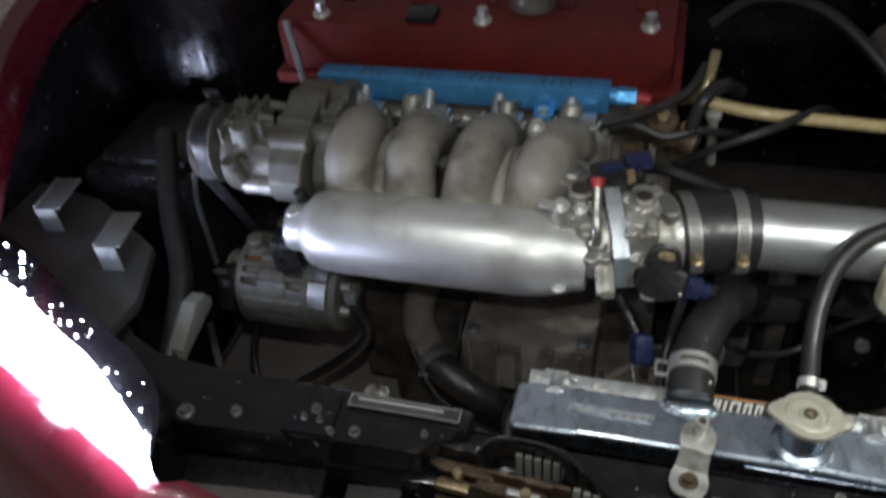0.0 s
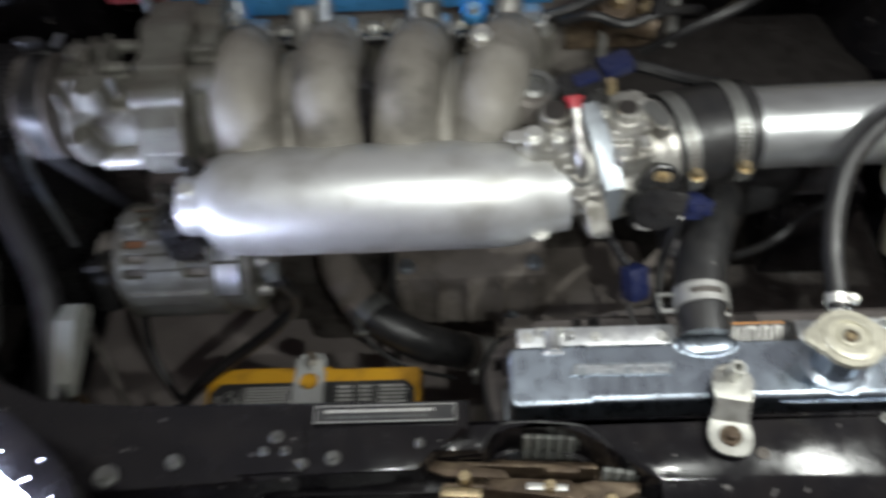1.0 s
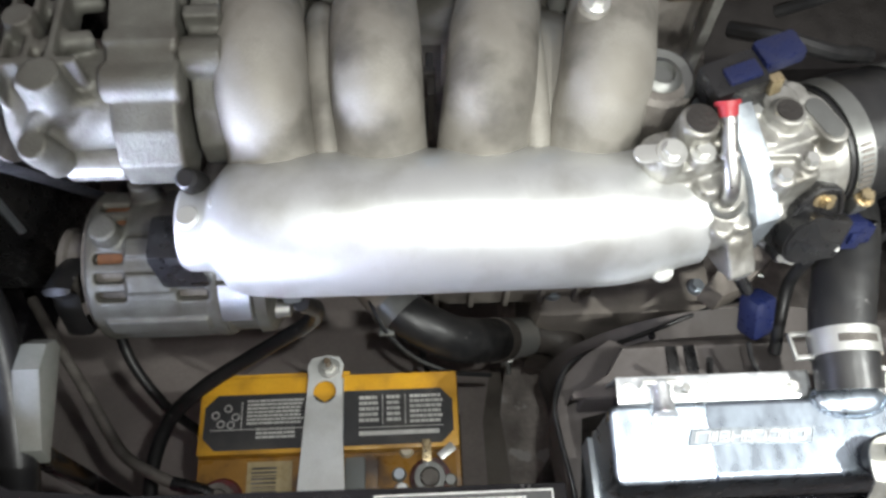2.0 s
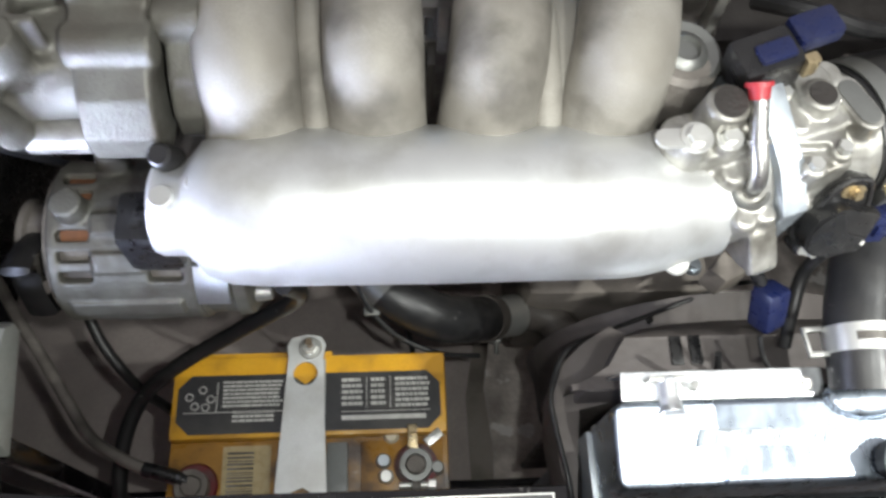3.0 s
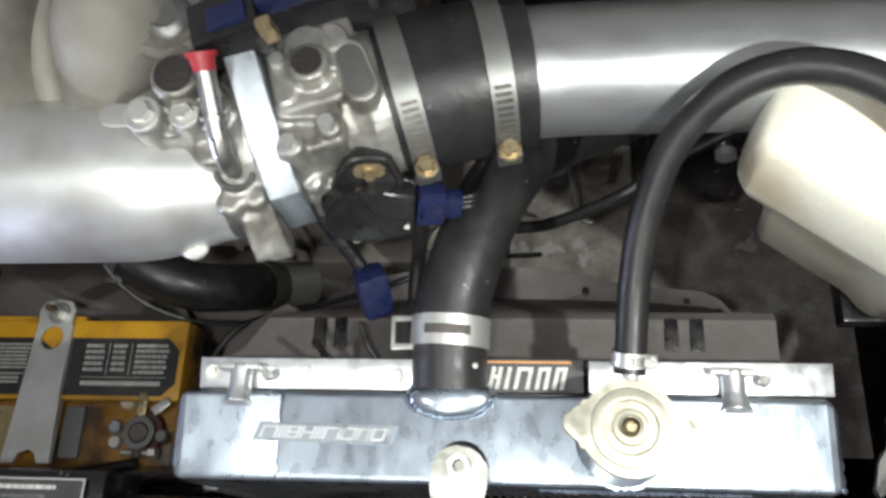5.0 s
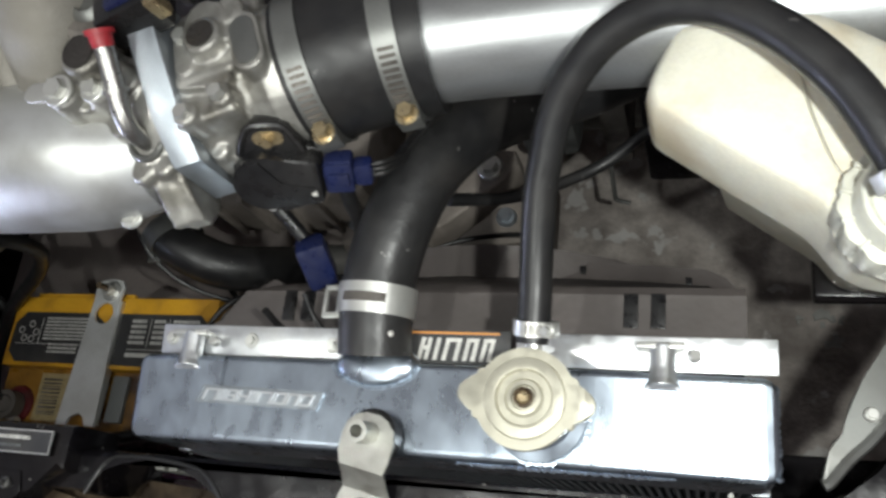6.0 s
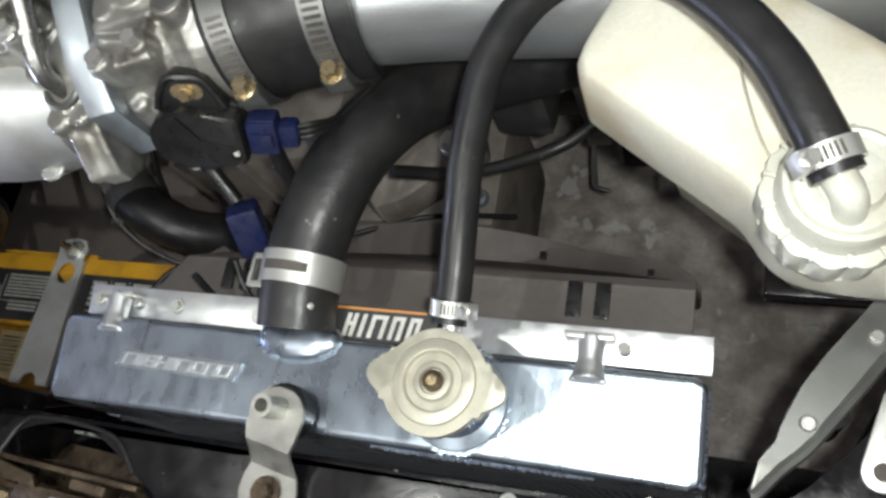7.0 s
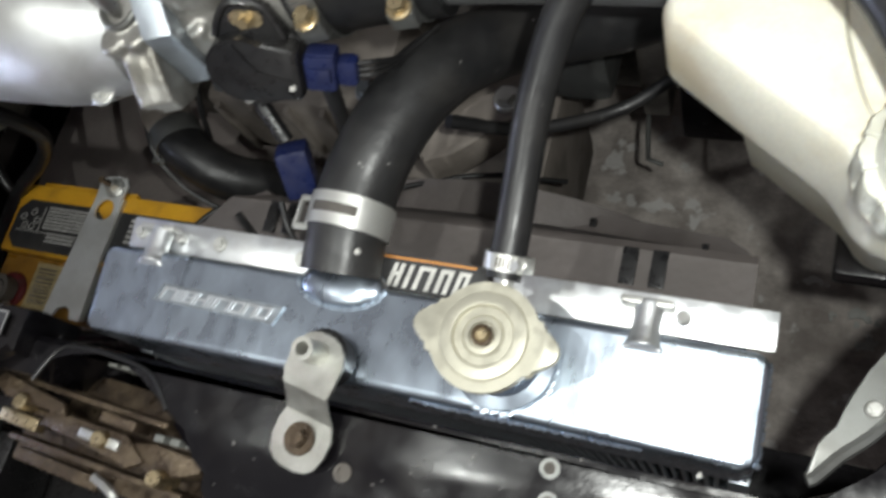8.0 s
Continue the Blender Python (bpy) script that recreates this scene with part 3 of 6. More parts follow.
        part("end_plate", box(bm_(), (x - 0.013, 0.0675, 0.6915), (x + 0.011, 0.0710, 0.7040), 0.001), STEEL, boss)
        rod(b := bm_(), (x + 0.016, 0.064, 0.698), (x + 0.016, 0.0645, 0.7035), 0.0030, None, 14, 0.0006)
        part("rivet", b, STEEL, boss)
    return rad


RADIATOR = radiator()


def radiator_cap(rad):
    m = Matrix.Translation((0.2595, 0.0318, 0.734)) @ pose(0, 0, 0, 0, 0, -4)
    # round plate with two ears along one line
    pts = []
    for k in range(72):
        a = 2 * math.pi * k / 72
        swell = math.exp(-((1 - abs(math.cos(a))) / 0.045) ** 1.2)
        r = 0.0248 + 0.0094 * swell
        pts.append((r * math.cos(a), r * math.sin(a)))
    cap = part("cap", slab(bm_(), pts, 0.0, 0.005, 0.0015, m), CAPMETAL, rad, "dull yellow zinc radiator cap with two ears")
    b = bm_()
    lathe(b, m, [(0.0205, 0.0045), (0.0195, 0.0064), (0.0155, 0.0074), (0.0141, 0.0072), (0.0132, 0.0050), (0.0122, 0.0046), (0.0098, 0.0048), (0.0084, 0.0066), (0.0064, 0.0068), (0.0056, 0.0046), (0, 0.0046)], 36)
    part("crown", b, CAPMETAL, cap)
    b = bm_()
    lathe(b, m, [(0.0050, 0.0046), (0.0048, 0.0080), (0.0040, 0.0086), (0.0032, 0.0070), (0, 0.0070)], 20)
    part("rivet", b, RUST, cap, "brown steel rivet")
    rod(b := bm_(), m @ Vector((0, 0, 0.0066)), m @ Vector((0, 0, 0.0084)), 0.0034, 0.0028, 14, 0.0004)
    part("rivet_core", b, BRASS, cap)


radiator_cap(RADIATOR)


def radiator_bracket():
    br = thing("radiator_bracket", (0.163, -0.02, 0.68), "dull zinc bracket holding the radiator, bolted to the beam", "bracket")
    b = bm_()
    a0, a1 = Vector((0.1665, -0.0275, 0.698)), Vector((0.1725, 0.0125, 0.716))
    rows = []
    # outline follows the plate from the lower round end over a bend to the upper one
    for t, half, z in [(-0.38, 0.004, 0), (-0.35, 0.009, 0), (-0.27, 0.0130, 0), (-0.08, 0.0158, 0), (0.12, 0.0160, 0), (0.28, 0.0138, 0.001), (0.42, 0.0128, 0.009), (0.55, 0.0128, 0.0165), (0.70, 0.0145, 0.018), (0.95, 0.0150, 0.018), (1.10, 0.0135, 0.018), (1.22, 0.009, 0.018), (1.27, 0.004, 0.018)]:
        p = a0.lerp(a1, t)
        rows.append((p.x, p.y, 0.698 + z, half))
    top, low = [], []
    for x, y, z, h in rows:
        top.append([b.verts.new((x + s * h, y - 0.2 * s * h, z + 0.0012)) for s in (-1, -0.4, 0.4, 1)])
        low.append([b.verts.new((x + s * h, y - 0.2 * s * h, z - 0.0012)) for s in (-1, -0.4, 0.4, 1)])
    for g in (top, low):
        for p, q in zip(g, g[1:]):
            for k in range(3):
                b.faces.new((p[k], p[k + 1], q[k + 1], q[k]))
    for (p, q), (u, v) in zip(zip(top, top[1:]), zip(low, low[1:])):
        b.faces.new((p[0], q[0], v[0], u[0]))
        b.faces.new((p[3], q[3], v[3], u[3]))
    for p, u in ((top[0], low[0]), (top[-1], low[-1])):
        for k in range(3):
            b.faces.new((p[k], p[k + 1], u[k + 1], u[k]))
    part("plate", b, ZINC, br)
    b = bm_()
    ring(b, (0.1725, 0.0130, 0.716), (0.1728, 0.0115, 0.735), 0.0034, 0.0058, 20)
    part("stud_tube", b, ZINC, br)
    b = bm_()
    rod(b, (0.1725, 0.0130, 0.700), (0.1725, 0.0130, 0.716), 0.014, None, 20, 0.002)
    part("rubber_bush", b, RUBBER, br)
    b = bm_()
    rod(b, (0.1665, -0.0275, 0.699), (0.1665, -0.0275, 0.7015), 0.0085, None, 20, 0.0008)
    hexhead(b, (0.1665, -0.0275, 0.7015), (0.1665, -0.0275, 0.707), 0.0055)
    part("bolt", b, RUST, br, "rusty bolt with washer")
    rod(b := bm_(), (0.1665, -0.0275, 0.66), (0.1665, -0.0275, 0.699), 0.007)
    part("spacer", b, ZINC, br)


radiator_bracket()


def fan_shroud():
    fan = thing("fan_shroud", (0.19, 0.10, 0.32), "slim radiator fan with dusty dark shroud and bright top strip", "fan")
    lean = Matrix.Translation((0, 0.067, 0.6915)) @ pose(0, 0, 0, 9, 0, 0)
    for x0, x1 in ((0.012, 0.144), (0.243, 0.378)):
        b = bm_()
        box(b, (x0, -0.0090, -0.0015), (x1, 0.0095, 0.0012), 0.0008, lean)
        box(b, (x0, 0.0078, -0.030), (x1, 0.0095, 0.0), 0.0008, lean)
        part("top_strip", b, STRIP, fan, "bright aluminium strip")
    for x, y in ((0.077, 0.0005), (0.348, 0.001), (0.020, 0.001), (0.132, -0.001)):
        b = bm_()
        rod(b, lean @ Vector((x, y, 0.001)), lean @ Vector((x, y, 0.0022)), 0.0048, 0.0046, 16, 0.0004)
        hexhead(b, lean @ Vector((x, y, 0.0022)), lean @ Vector((x, y, 0.0046)), 0.0030)
        part("screw", b, STEEL, fan)
    # sticker with an orange line and bold slanted strokes
    st = part("sticker", box(bm_(), (0.176, -0.0090, -0.0010), (0.240, 0.0100, 0.0004), 0, lean), LABEL, fan, "black sticker with an orange line")
    part("line", box(bm_(), (0.177, 0.0078, 0.0003), (0.2335, 0.0090, 0.0009), 0, lean), ORANGE, st)
    for k, wide in enumerate((0.0064, 0.0030, 0.0092, 0.0072, 0.0066)):
        x = 0.1850 + (0, 0.0092, 0.0148, 0.0270, 0.0370)[k]
        b = bm_()
        for dx in ((0.0, wide - 0.0024) if wide > 0.004 else (0.0,)):
            slab(b, [(x + dx, -0.0072), (x + dx + 0.0024, -0.0072), (x + dx + 0.0052, 0.0056), (x + dx + 0.0028, 0.0056)], 0.0003, 0.0009, 0, lean)
        if wide > 0.004:
            y = (-0.0012, 0, 0.0034, 0.0034, 0.0034)[k]
            q = 0.0028 * (y + 0.0072) / 0.0128
            slab(b, [(x + q, y), (x + wide + q, y), (x + wide + q + 0.0005, y + 0.0022), (x + q + 0.0005, y + 0.0022)], 0.0004, 0.0010, 0, lean)
        part("stroke", b, PRINT, st)
    # shroud: a shelf behind the strip, a sloping apron and the lip below it
    b = bm_()
    box(b, (0.000, 0.078, 0.33), (0.366, 0.084, 0.641), 0.002)
    part("shroud_plate", b, SHIELD, fan)
    b = bm_()
    profile = ((0.079, 0.6425), (0.098, 0.6410), (0.116, 0.6420), (0.122, 0.6380), (0.1365, 0.600), (0.1500, 0.566), (0.1600, 0.541), (0.1680, 0.5365), (0.1750, 0.5360), (0.1750, 0.5320), (0.1580, 0.532), (0.130, 0.596), (0.116, 0.634), (0.079, 0.637))
    rows = []
    for x, back in ((-0.008, 1.0), (0.006, 1.0), (0.020, 1.0), (0.034, 1.0), (0.060, 1.0), (0.10, 1.02), (0.17, 1.05), (0.24, 1.02), (0.30, 0.99), (0.345, 0.95), (0.358, 0.88), (0.366, 0.78)):
        reach = float(np.interp(x, (-0.016, 0.006, 0.020, 0.034, 0.047, 0.10, 0.15), (0.0800, 0.088, 0.096, 0.118, 0.136, 0.158, 0.20)))
        rows.append([b.verts.new((x, min(reach + 0.002 * (0.64 - z), 0.079 + (y - 0.079) * (back if z < 0.63 else 1.0)), z)) for y, z in profile])
    for p, q in zip(rows, rows[1:]):
        for k in range(len(p)):
            b.faces.new((p[k], p[(k + 1) % len(p)], q[(k + 1) % len(p)], q[k]))
    b.faces.new(rows[0])
    b.faces.new(rows[-1][::-1])
    apron = part("apron", b, SHIELD, fan, "dusty sloping shroud")
    part("side_shoulder", slab(bm_(), [(-0.009, 0.006), (-0.014, 0.030), (-0.017, 0.060), (-0.016, 0.084), (-0.006, 0.109), (0.010, 0.124), (0.034, 0.138), (0.050, 0.130), (0.050, 0.0775), (-0.001, 0.0775), (-0.001, 0.006)], 0.560, 0.608, 0.005), SHIELD, fan, "rounded dusty shoulder of the shroud")
    # slightly raised black plates stand in for the shade inside open slots
    for x in (0.066, 0.080, 0.296, 0.312):
        part("slot", box(bm_(), (x, 0.0950, 0.6400), (x + 0.0085, 0.1165, 0.6432), 0.0005), PLASTIC, apron, "black plate in place of a shaded open slot")
    lathe(b := bm_(), axis_pose((0.175, 0.120, 0.392), (0.175, 0.2, 0.392)), [(0.150, 0), (0.160, 0.002), (0.162, 0.040), (0.166, 0.056), (0.168, 0.062), (0.160, 0.064), (0.152, 0.060), (0.150, 0.0)], 64)
    part("drum", b, SHIELD, fan)
    for k in range(7):
        a = 2 * math.pi * k / 7
        m = Matrix.Translation((0.175, 0.125, 0.392)) @ Matrix.Rotation(a, 4, "Y") @ Matrix.Translation((0.085, 0, 0)) @ Matrix.Rotation(radians(30), 4, "X")
        part("blade", box(bm_(), (-0.060, -0.0015, -0.022), (0.060, 0.0015, 0.022), 0.001, m), PLASTIC, fan)
    rod(b := bm_(), (0.175, 0.110, 0.392), (0.175, 0.160, 0.392), 0.04, None, 28, 0.004)
    part("motor", b, PLASTIC, fan)
    for a in (20, 100, 160, 250, 330):
        b = bm_()
        box(b, (0.03, 0.160, -0.008), (0.158, 0.166, 0.008), 0.002, Matrix.Translation((0.175, 0, 0.392)) @ Matrix.Rotation(radians(a), 4, "Y"))
        part("strut", b, SHIELD, fan)
    for x, y in ((0.255, 0.1685), (0.332, 0.1595), (0.090, 0.166)):
        b = bm_()
        box(b, (x - 0.0022, y - 0.003, 0.534), (x + 0.0022, y + 0.003, 0.5415), 0.0006)
        part("peg", b, PLASTIC, fan)
    part("wire_bar", hose(bm_(), [(0.13, 0.176, 0.5385), (0.19, 0.1785, 0.5385), (0.245, 0.1735, 0.5385)], 0.0011, 8), PALEGREY, fan, "pale edge of the fan ring")


fan_shroud()


def worm_clamp(parent, centre, axis, r, wide, screw_dir, metal=STEEL, screw_metal=STEEL, slots=9, turn=1.0):
    """A worm drive clamp: band, slotted run beside the screw, housing and hexagon screw."""
    axis, c = Vector(axis).normalized(), Vector(centre)
    e = Vector(screw_dir)
    e = (e - axis * e.dot(axis)).normalized()
    f = axis.cross(e)
    cl = part("clamp", ring(bm_(), c - axis * wide / 2, c + axis * wide / 2, r, r + 0.0011, 40), metal, parent, "steel hose clamp")
    for k in range(slots):
        a = turn * (0.30 + k * (0.085 if r > 0.02 else 0.17))
        d = e * math.cos(a) + f * math.sin(a)
        p = c + d * (r + 0.0012)
        m = Matrix((( *axis, 0), (*d.cross(axis), 0), (*d, 0), (0, 0, 0, 1))).transposed()
        m.translation = p
        part("slot", box(bm_(), (-wide * 0.33, -max(r * 0.022, 0.00042), -0.0003), (wide * 0.33, max(r * 0.022, 0.00042), 0.0004), 0, m), GRIMY, cl)
    h = c + e * (r + 0.004 * min(1.0, wide / 0.0125))
    b = bm_()
    m = Matrix(((*axis, 0), (*f, 0), (*e, 0), (0, 0, 0, 1))).transposed()
    m.translation = h
    k = min(1.0, wide / 0.0125)
    box(b, (-wide * 0.52, -0.007 * k, -0.0035 * k), (wide * 0.52, 0.006 * k, 0.0035 * k), 0.0012 * k, m)
    part("housing", b, metal, cl)
    b = bm_()
    s0 = h + f * turn * 0.006 * k
    rod(b, s0, s0 + f * turn * 0.003 * k, 0.0062 * k, None, 18, 0.0008)
    hexhead(b, s0 + f * turn * 0.003 * k, s0 + f * turn * 0.0075 * k, 0.0046 * k)
    part("screw", b, screw_metal, cl)
    return cl


def upper_hose():
    up = thing("radiator_hose", (0.17, 0.08, 0.70), "thick black rubber upper radiator hose, scuffed", "hose")
    pts = [(0.1640, 0.0585, 0.7035), (0.1642, 0.084, 0.7104), (0.1662, 0.105, 0.7144), (0.1738, 0.1327, 0.7190), (0.1854, 0.164, 0.7175), (0.1990, 0.1936, 0.7045), (0.2150, 0.221, 0.682), (0.2400, 0.245, 0.660), (0.272, 0.265, 0.645), (0.305, 0.290, 0.635), (0.33, 0.34, 0.62)]
    part("hose", hose(bm_(), pts, 0.0212, 28, 8), HOSERUBBER, up)
    rod(b := bm_(), (0.1795, 0.0665, 0.7215), (0.1797, 0.0660, 0.7232), 0.0018, 0.0012, 10)
    part("nick", b, PRINT, up, "small pale scuff")
    # spring band with its long slot and square tail
    d = Vector((0.0010, 0.0215, 0.0030)).normalized()
    c = Vector((0.1644, 0.0875, 0.7110))
    cl = part("clamp", ring(bm_(), c - d * 0.0085, c + d * 0.0085, 0.0214, 0.0227, 44), STEEL, up, "bright spring band clamp")
    b = bm_()
    side = Vector((1, 0, 0))
    n = d.cross(side).normalized()
    n = n if n.z > 0 else -n
    m = Matrix(((*d, 0), (*n.cross(d), 0), (*n, 0), (0, 0, 0, 1))).transposed()
    m.translation = c
    arc(b, m, -0.0026, 0.0026, -34, 34, 0.0225, 0.0230, 14)
    part("slot", b, GRIMY, cl)
    b = bm_()
    m = Matrix.Translation((0.1375, 0.0885, 0.7065)) @ pose(0, 0, 0, -4, 0, 2) @ Matrix.Diagonal((0.86, 1.25, 1, 1))
    for lo, hi in (((-0.009, -0.008, 0), (0.009, -0.0055, 0.003)), ((-0.009, 0.0055, 0), (0.009, 0.008, 0.003)), ((-0.009, -0.008, 0), (-0.0065, 0.008, 0.003)), ((0.0065, -0.008, 0), (0.009, 0.008, 0.003))):
        box(b, lo, hi, 0.0005, m)
    part("clamp_tail", b, STEEL, cl)


upper_hose()


def overflow_hose():
    ov = thing("overflow_hose", (0.262, 0.08, 0.73), "slim black rubber hose from filler neck to bottle", "hose")
    pts = [(0.2607, 0.060, 0.7345), (0.262, 0.078, 0.740), (0.2635, 0.105, 0.752), (0.268, 0.134, 0.772), (0.279, 0.160, 0.796), (0.300, 0.176, 0.818), (0.325, 0.180, 0.832), (0.350, 0.172, 0.840), (0.373, 0.154, 0.843), (0.392, 0.131, 0.843), (0.405, 0.107, 0.840), (0.4125, 0.0915, 0.8355)]
    part("hose", hose(bm_(), pts, 0.0084, 20, 8), RUBBER, ov)
    worm_clamp(ov, (0.2612, 0.0675, 0.7375), (0.06, 0.92, 0.40), 0.0089, 0.0075, (0.9, -0.1, 0.35), slots=7, turn=-1.0)
    worm_clamp(ov, (0.4098, 0.0970, 0.8375), (0.40, -0.88, -0.22), 0.0089, 0.0072, (-0.80, -0.45, 0.40), slots=7, turn=-1.0)


overflow_hose()


def bottle():
    bt = thing("coolant_bottle", (0.39, 0.11, 0.66), "yellowed white plastic coolant bottle with a ribbed cap", "bottle")
    outline = [(0.3145, 0.160), (0.3175, 0.172), (0.330, 0.199), (0.337, 0.206), (0.349, 0.2085), (0.368, 0.203), (0.400, 0.185), (0.440, 0.154), (0.463, 0.130), (0.472, 0.105), (0.463, 0.083), (0.440, 0.0765), (0.408, 0.079), (0.394, 0.086), (0.384, 0.100), (0.374, 0.109), (0.348, 0.128), (0.323, 0.147), (0.317, 0.152)]

    def layer(f, z, shrink, sx=0.0, sy=0.0):
        cx, cy = 0.395, 0.135
        sx += 0.003
        line = spline([(x, y, 0) for x, y in outline] + [(*outline[0], 0)], 4)[:-1]
        return [f.verts.new((cx + (p.x - cx) * shrink + sx, cy + (p.y - cy) * shrink + sy, z)) for p in line]

    b = bm_()
    rings = [layer(b, z, s, sx, sy) for z, s, sx, sy in ((0.660, 0.62, 0.012, 0.016), (0.664, 0.70, 0.012, 0.016), (0.700, 0.74, 0.010, 0.014), (0.735, 0.80, 0.008, 0.010), (0.746, 0.88, 0.004, 0.006), (0.756, 0.97, 0.001, 0.001), (0.764, 1.0, 0, 0), (0.790, 1.0, 0, 0), (0.797, 0.99, 0, 0), (0.802, 0.965, 0, 0), (0.805, 0.93, 0, 0), (0.807, 0.80, 0, 0), (0.8085, 0.35, 0, 0))]
    for p, q in zip(rings, rings[1:]):
        for k in range(len(p)):
            b.faces.new((p[k], p[(k + 1) % len(p)], q[(k + 1) % len(p)], q[k]))
    b.faces.new(rings[0])
    b.faces.new(rings[-1])
    part("body", b, CREAM, bt, sharp=60)
    b = bm_()
    hose(b, [(0.345, 0.196, 0.803), (0.376, 0.172, 0.8085), (0.384, 0.140, 0.8095), (0.390, 0.120, 0.8085), (0.396, 0.108, 0.807)], 0.0006, 8, 6)
    part("seam", b, CAPMETAL, bt, "brown dirt in the mould seam")
    m = Matrix.Translation((0.4155, 0.0965, 0.803)) @ pose(0, 0, 0, 4, 4, 0)
    b = bm_()
    lathe(b, m, [(0.0215, 0.006), (0.0212, 0.0180), (0.0200, 0.0215), (0.0185, 0.0225), (0.0165, 0.0212), (0.0120, 0.0215), (0.0112, 0.0225), (0.0105, 0.0255), (0.0075, 0.0265), (0, 0.0265)], 40)
    cap = part("cap", b, CAPWHITE, bt, "greyed white screw cap")
    scallop = [((0.0242 + 0.0020 * abs(math.sin(6.5 * a))) * math.cos(a), (0.0242 + 0.0020 * abs(math.sin(6.5 * a))) * math.sin(a)) for a in np.linspace(0, 2 * math.pi, 105)[:-1]]
    part("scalloped_ring", slab(bm_(), scallop, -0.006, 0.0100, 0.0008, m), CAPWHITE, cap, "scalloped grip ring")
    for k in range(13):
        mm = m @ Matrix.Rotation(2 * math.pi * k / 13, 4, "Z")
        part("grip", box(bm_(), (0.0205, -0.0008, 0.0085), (0.0258, 0.0008, 0.0118), 0.0006, mm), CAPWHITE, cap)
    b = bm_()
    hose(b, [(0.4170, 0.0855, 0.822), (0.4168, 0.0858, 0.828), (0.4155, 0.0875, 0.8325), (0.4125, 0.0920, 0.8350), (0.408, 0.100, 0.839)], 0.0056, 16, 6)
    part("elbow", b, CAPWHITE, cap)
    # bracket that carries the bottle
    b = bm_()
    box(b, (0.40, 0.11, 0.645), (0.70, 0.17, 0.6605), 0.003)
    part("carrier", b, BLACK, bt)


bottle()

# ---- battery ----
def battery():
    bat = thing("battery", (-0.20, 0.09, 0.29), "yellow-topped black car battery with a worn label, dirty", "battery")
    x0, x1, y0, y1, z = -0.321, -0.085, 0.028, 0.156, 0.497
    part("case", box(bm_(), (x0 + 0.004, y0 + 0.004, 0.292), (x1 - 0.004, y1 - 0.004, 0.462), 0.004), PLASTIC, bat)
    b = bm_()
    box(b, (x0 + 0.001, 0.084, z - 0.016), (x1 - 0.001, y1 - 0.001, z), 0.003)
    lid = part("lid", b, YELLOW, bat, "yellow raised lid")
    part("lid_base", box(bm_(), (x0, y0, 0.460), (x1, y1, z - 0.012), 0.003), STAINED, bat, "yellow lid base stained brown")
    part("lid_lip", box(bm_(), (x0 + 0.02, y1 - 0.0015, z - 0.010), (x1 - 0.10, y1 + 0.0035, z - 0.004), 0.001), YELLOW, bat)
    # eight-cornered label with print
    lx0, lx1, ly0, ly1 = x0 + 0.006, x1 - 0.006, 0.088, 0.1385
    c = 0.011
    lab = part("label", slab(bm_(), [(lx0, ly0 + c), (lx0 + c, ly0), (lx1 - c, ly0), (lx1, ly0 + c), (lx1, ly1 - c), (lx1 - c, ly1), (lx0 + c, ly1), (lx0, ly1 - c)], z - 0.001, z + 0.0006), LABEL, bat, "black label with white warning print")
    rnd = random.Random(21)
    zz = z + 0.0006
    for bx0, bx1, by0, by1, rows in ((-0.277, -0.224, 0.110, 0.134, 7), (-0.268, -0.232, 0.097, 0.108, 3), (-0.176, -0.158, 0.108, 0.134, 5), (-0.151, -0.138, 0.108, 0.134, 5), (-0.130, -0.100, 0.106, 0.134, 6)):
        bars(lab, bx0, bx1, by0, by1, zz, rows, rnd, PRINT)
    for lo, hi in (((-0.176, 0.0965), (-0.104, 0.1005)), ((-0.282, 0.106), (-0.2812, 0.132)), ((-0.309, 0.106), (-0.225, 0.1067)), ((-0.155, 0.106), (-0.1543, 0.134)), ((-0.1345, 0.106), (-0.1338, 0.134)), ((-0.176, 0.1035), (-0.100, 0.1041))):
        part("rule", box(bm_(), (*lo, zz), (*hi, zz + 0.0003)), PRINT, lab)
    for k, (x, y) in enumerate(((-0.305, 0.120), (-0.294, 0.126), (-0.287, 0.118), (-0.300, 0.112), (-0.291, 0.111))):
        b = bm_()
        m = axis_pose((x, y, zz), (x, y, zz + 0.001))
        lathe(b, m, [(0.0036, 0), (0.0036, 0.0003), (0.0026, 0.0003), (0.0026, 0), (0.0036, 0)], 12)
        part("pictogram", b, PRINT, lab)
    part("lid_peak", slab(bm_(), [(-0.2185, 0.1400), (-0.2175, 0.1360), (-0.2070, 0.1285), (-0.1965, 0.1360), (-0.1955, 0.1400)], z - 0.0005, z + 0.0012), YELLOW, bat)
    # price and code sticker, vent plugs
    st = part("sticker", box(bm_(), (-0.276, 0.034, 0.4848), (-0.236, 0.080, 0.4858)), TUBE, bat, "peeling brown bar sticker")
    b = bm_()
    rnd = random.Random(4)
    y = 0.040
    while y < 0.074:
        w = rnd.uniform(0.0006, 0.0022)
        box(b, (-0.272, y, 0.4857), (-0.250, y + w, 0.4861))
        y += w + rnd.uniform(0.0008, 0.002)
    part("bar_print", b, GRIMY, st)
    part("vent_plug", box(bm_(), (-0.189, 0.036, 0.484), (-0.171, 0.080, 0.490), 0.002), GREYPL, bat)
    part("vent_cover", box(bm_(), (-0.160, 0.030, 0.484), (-0.090, 0.081, 0.4868), 0.001), STAINED, bat, "stained yellow cover")
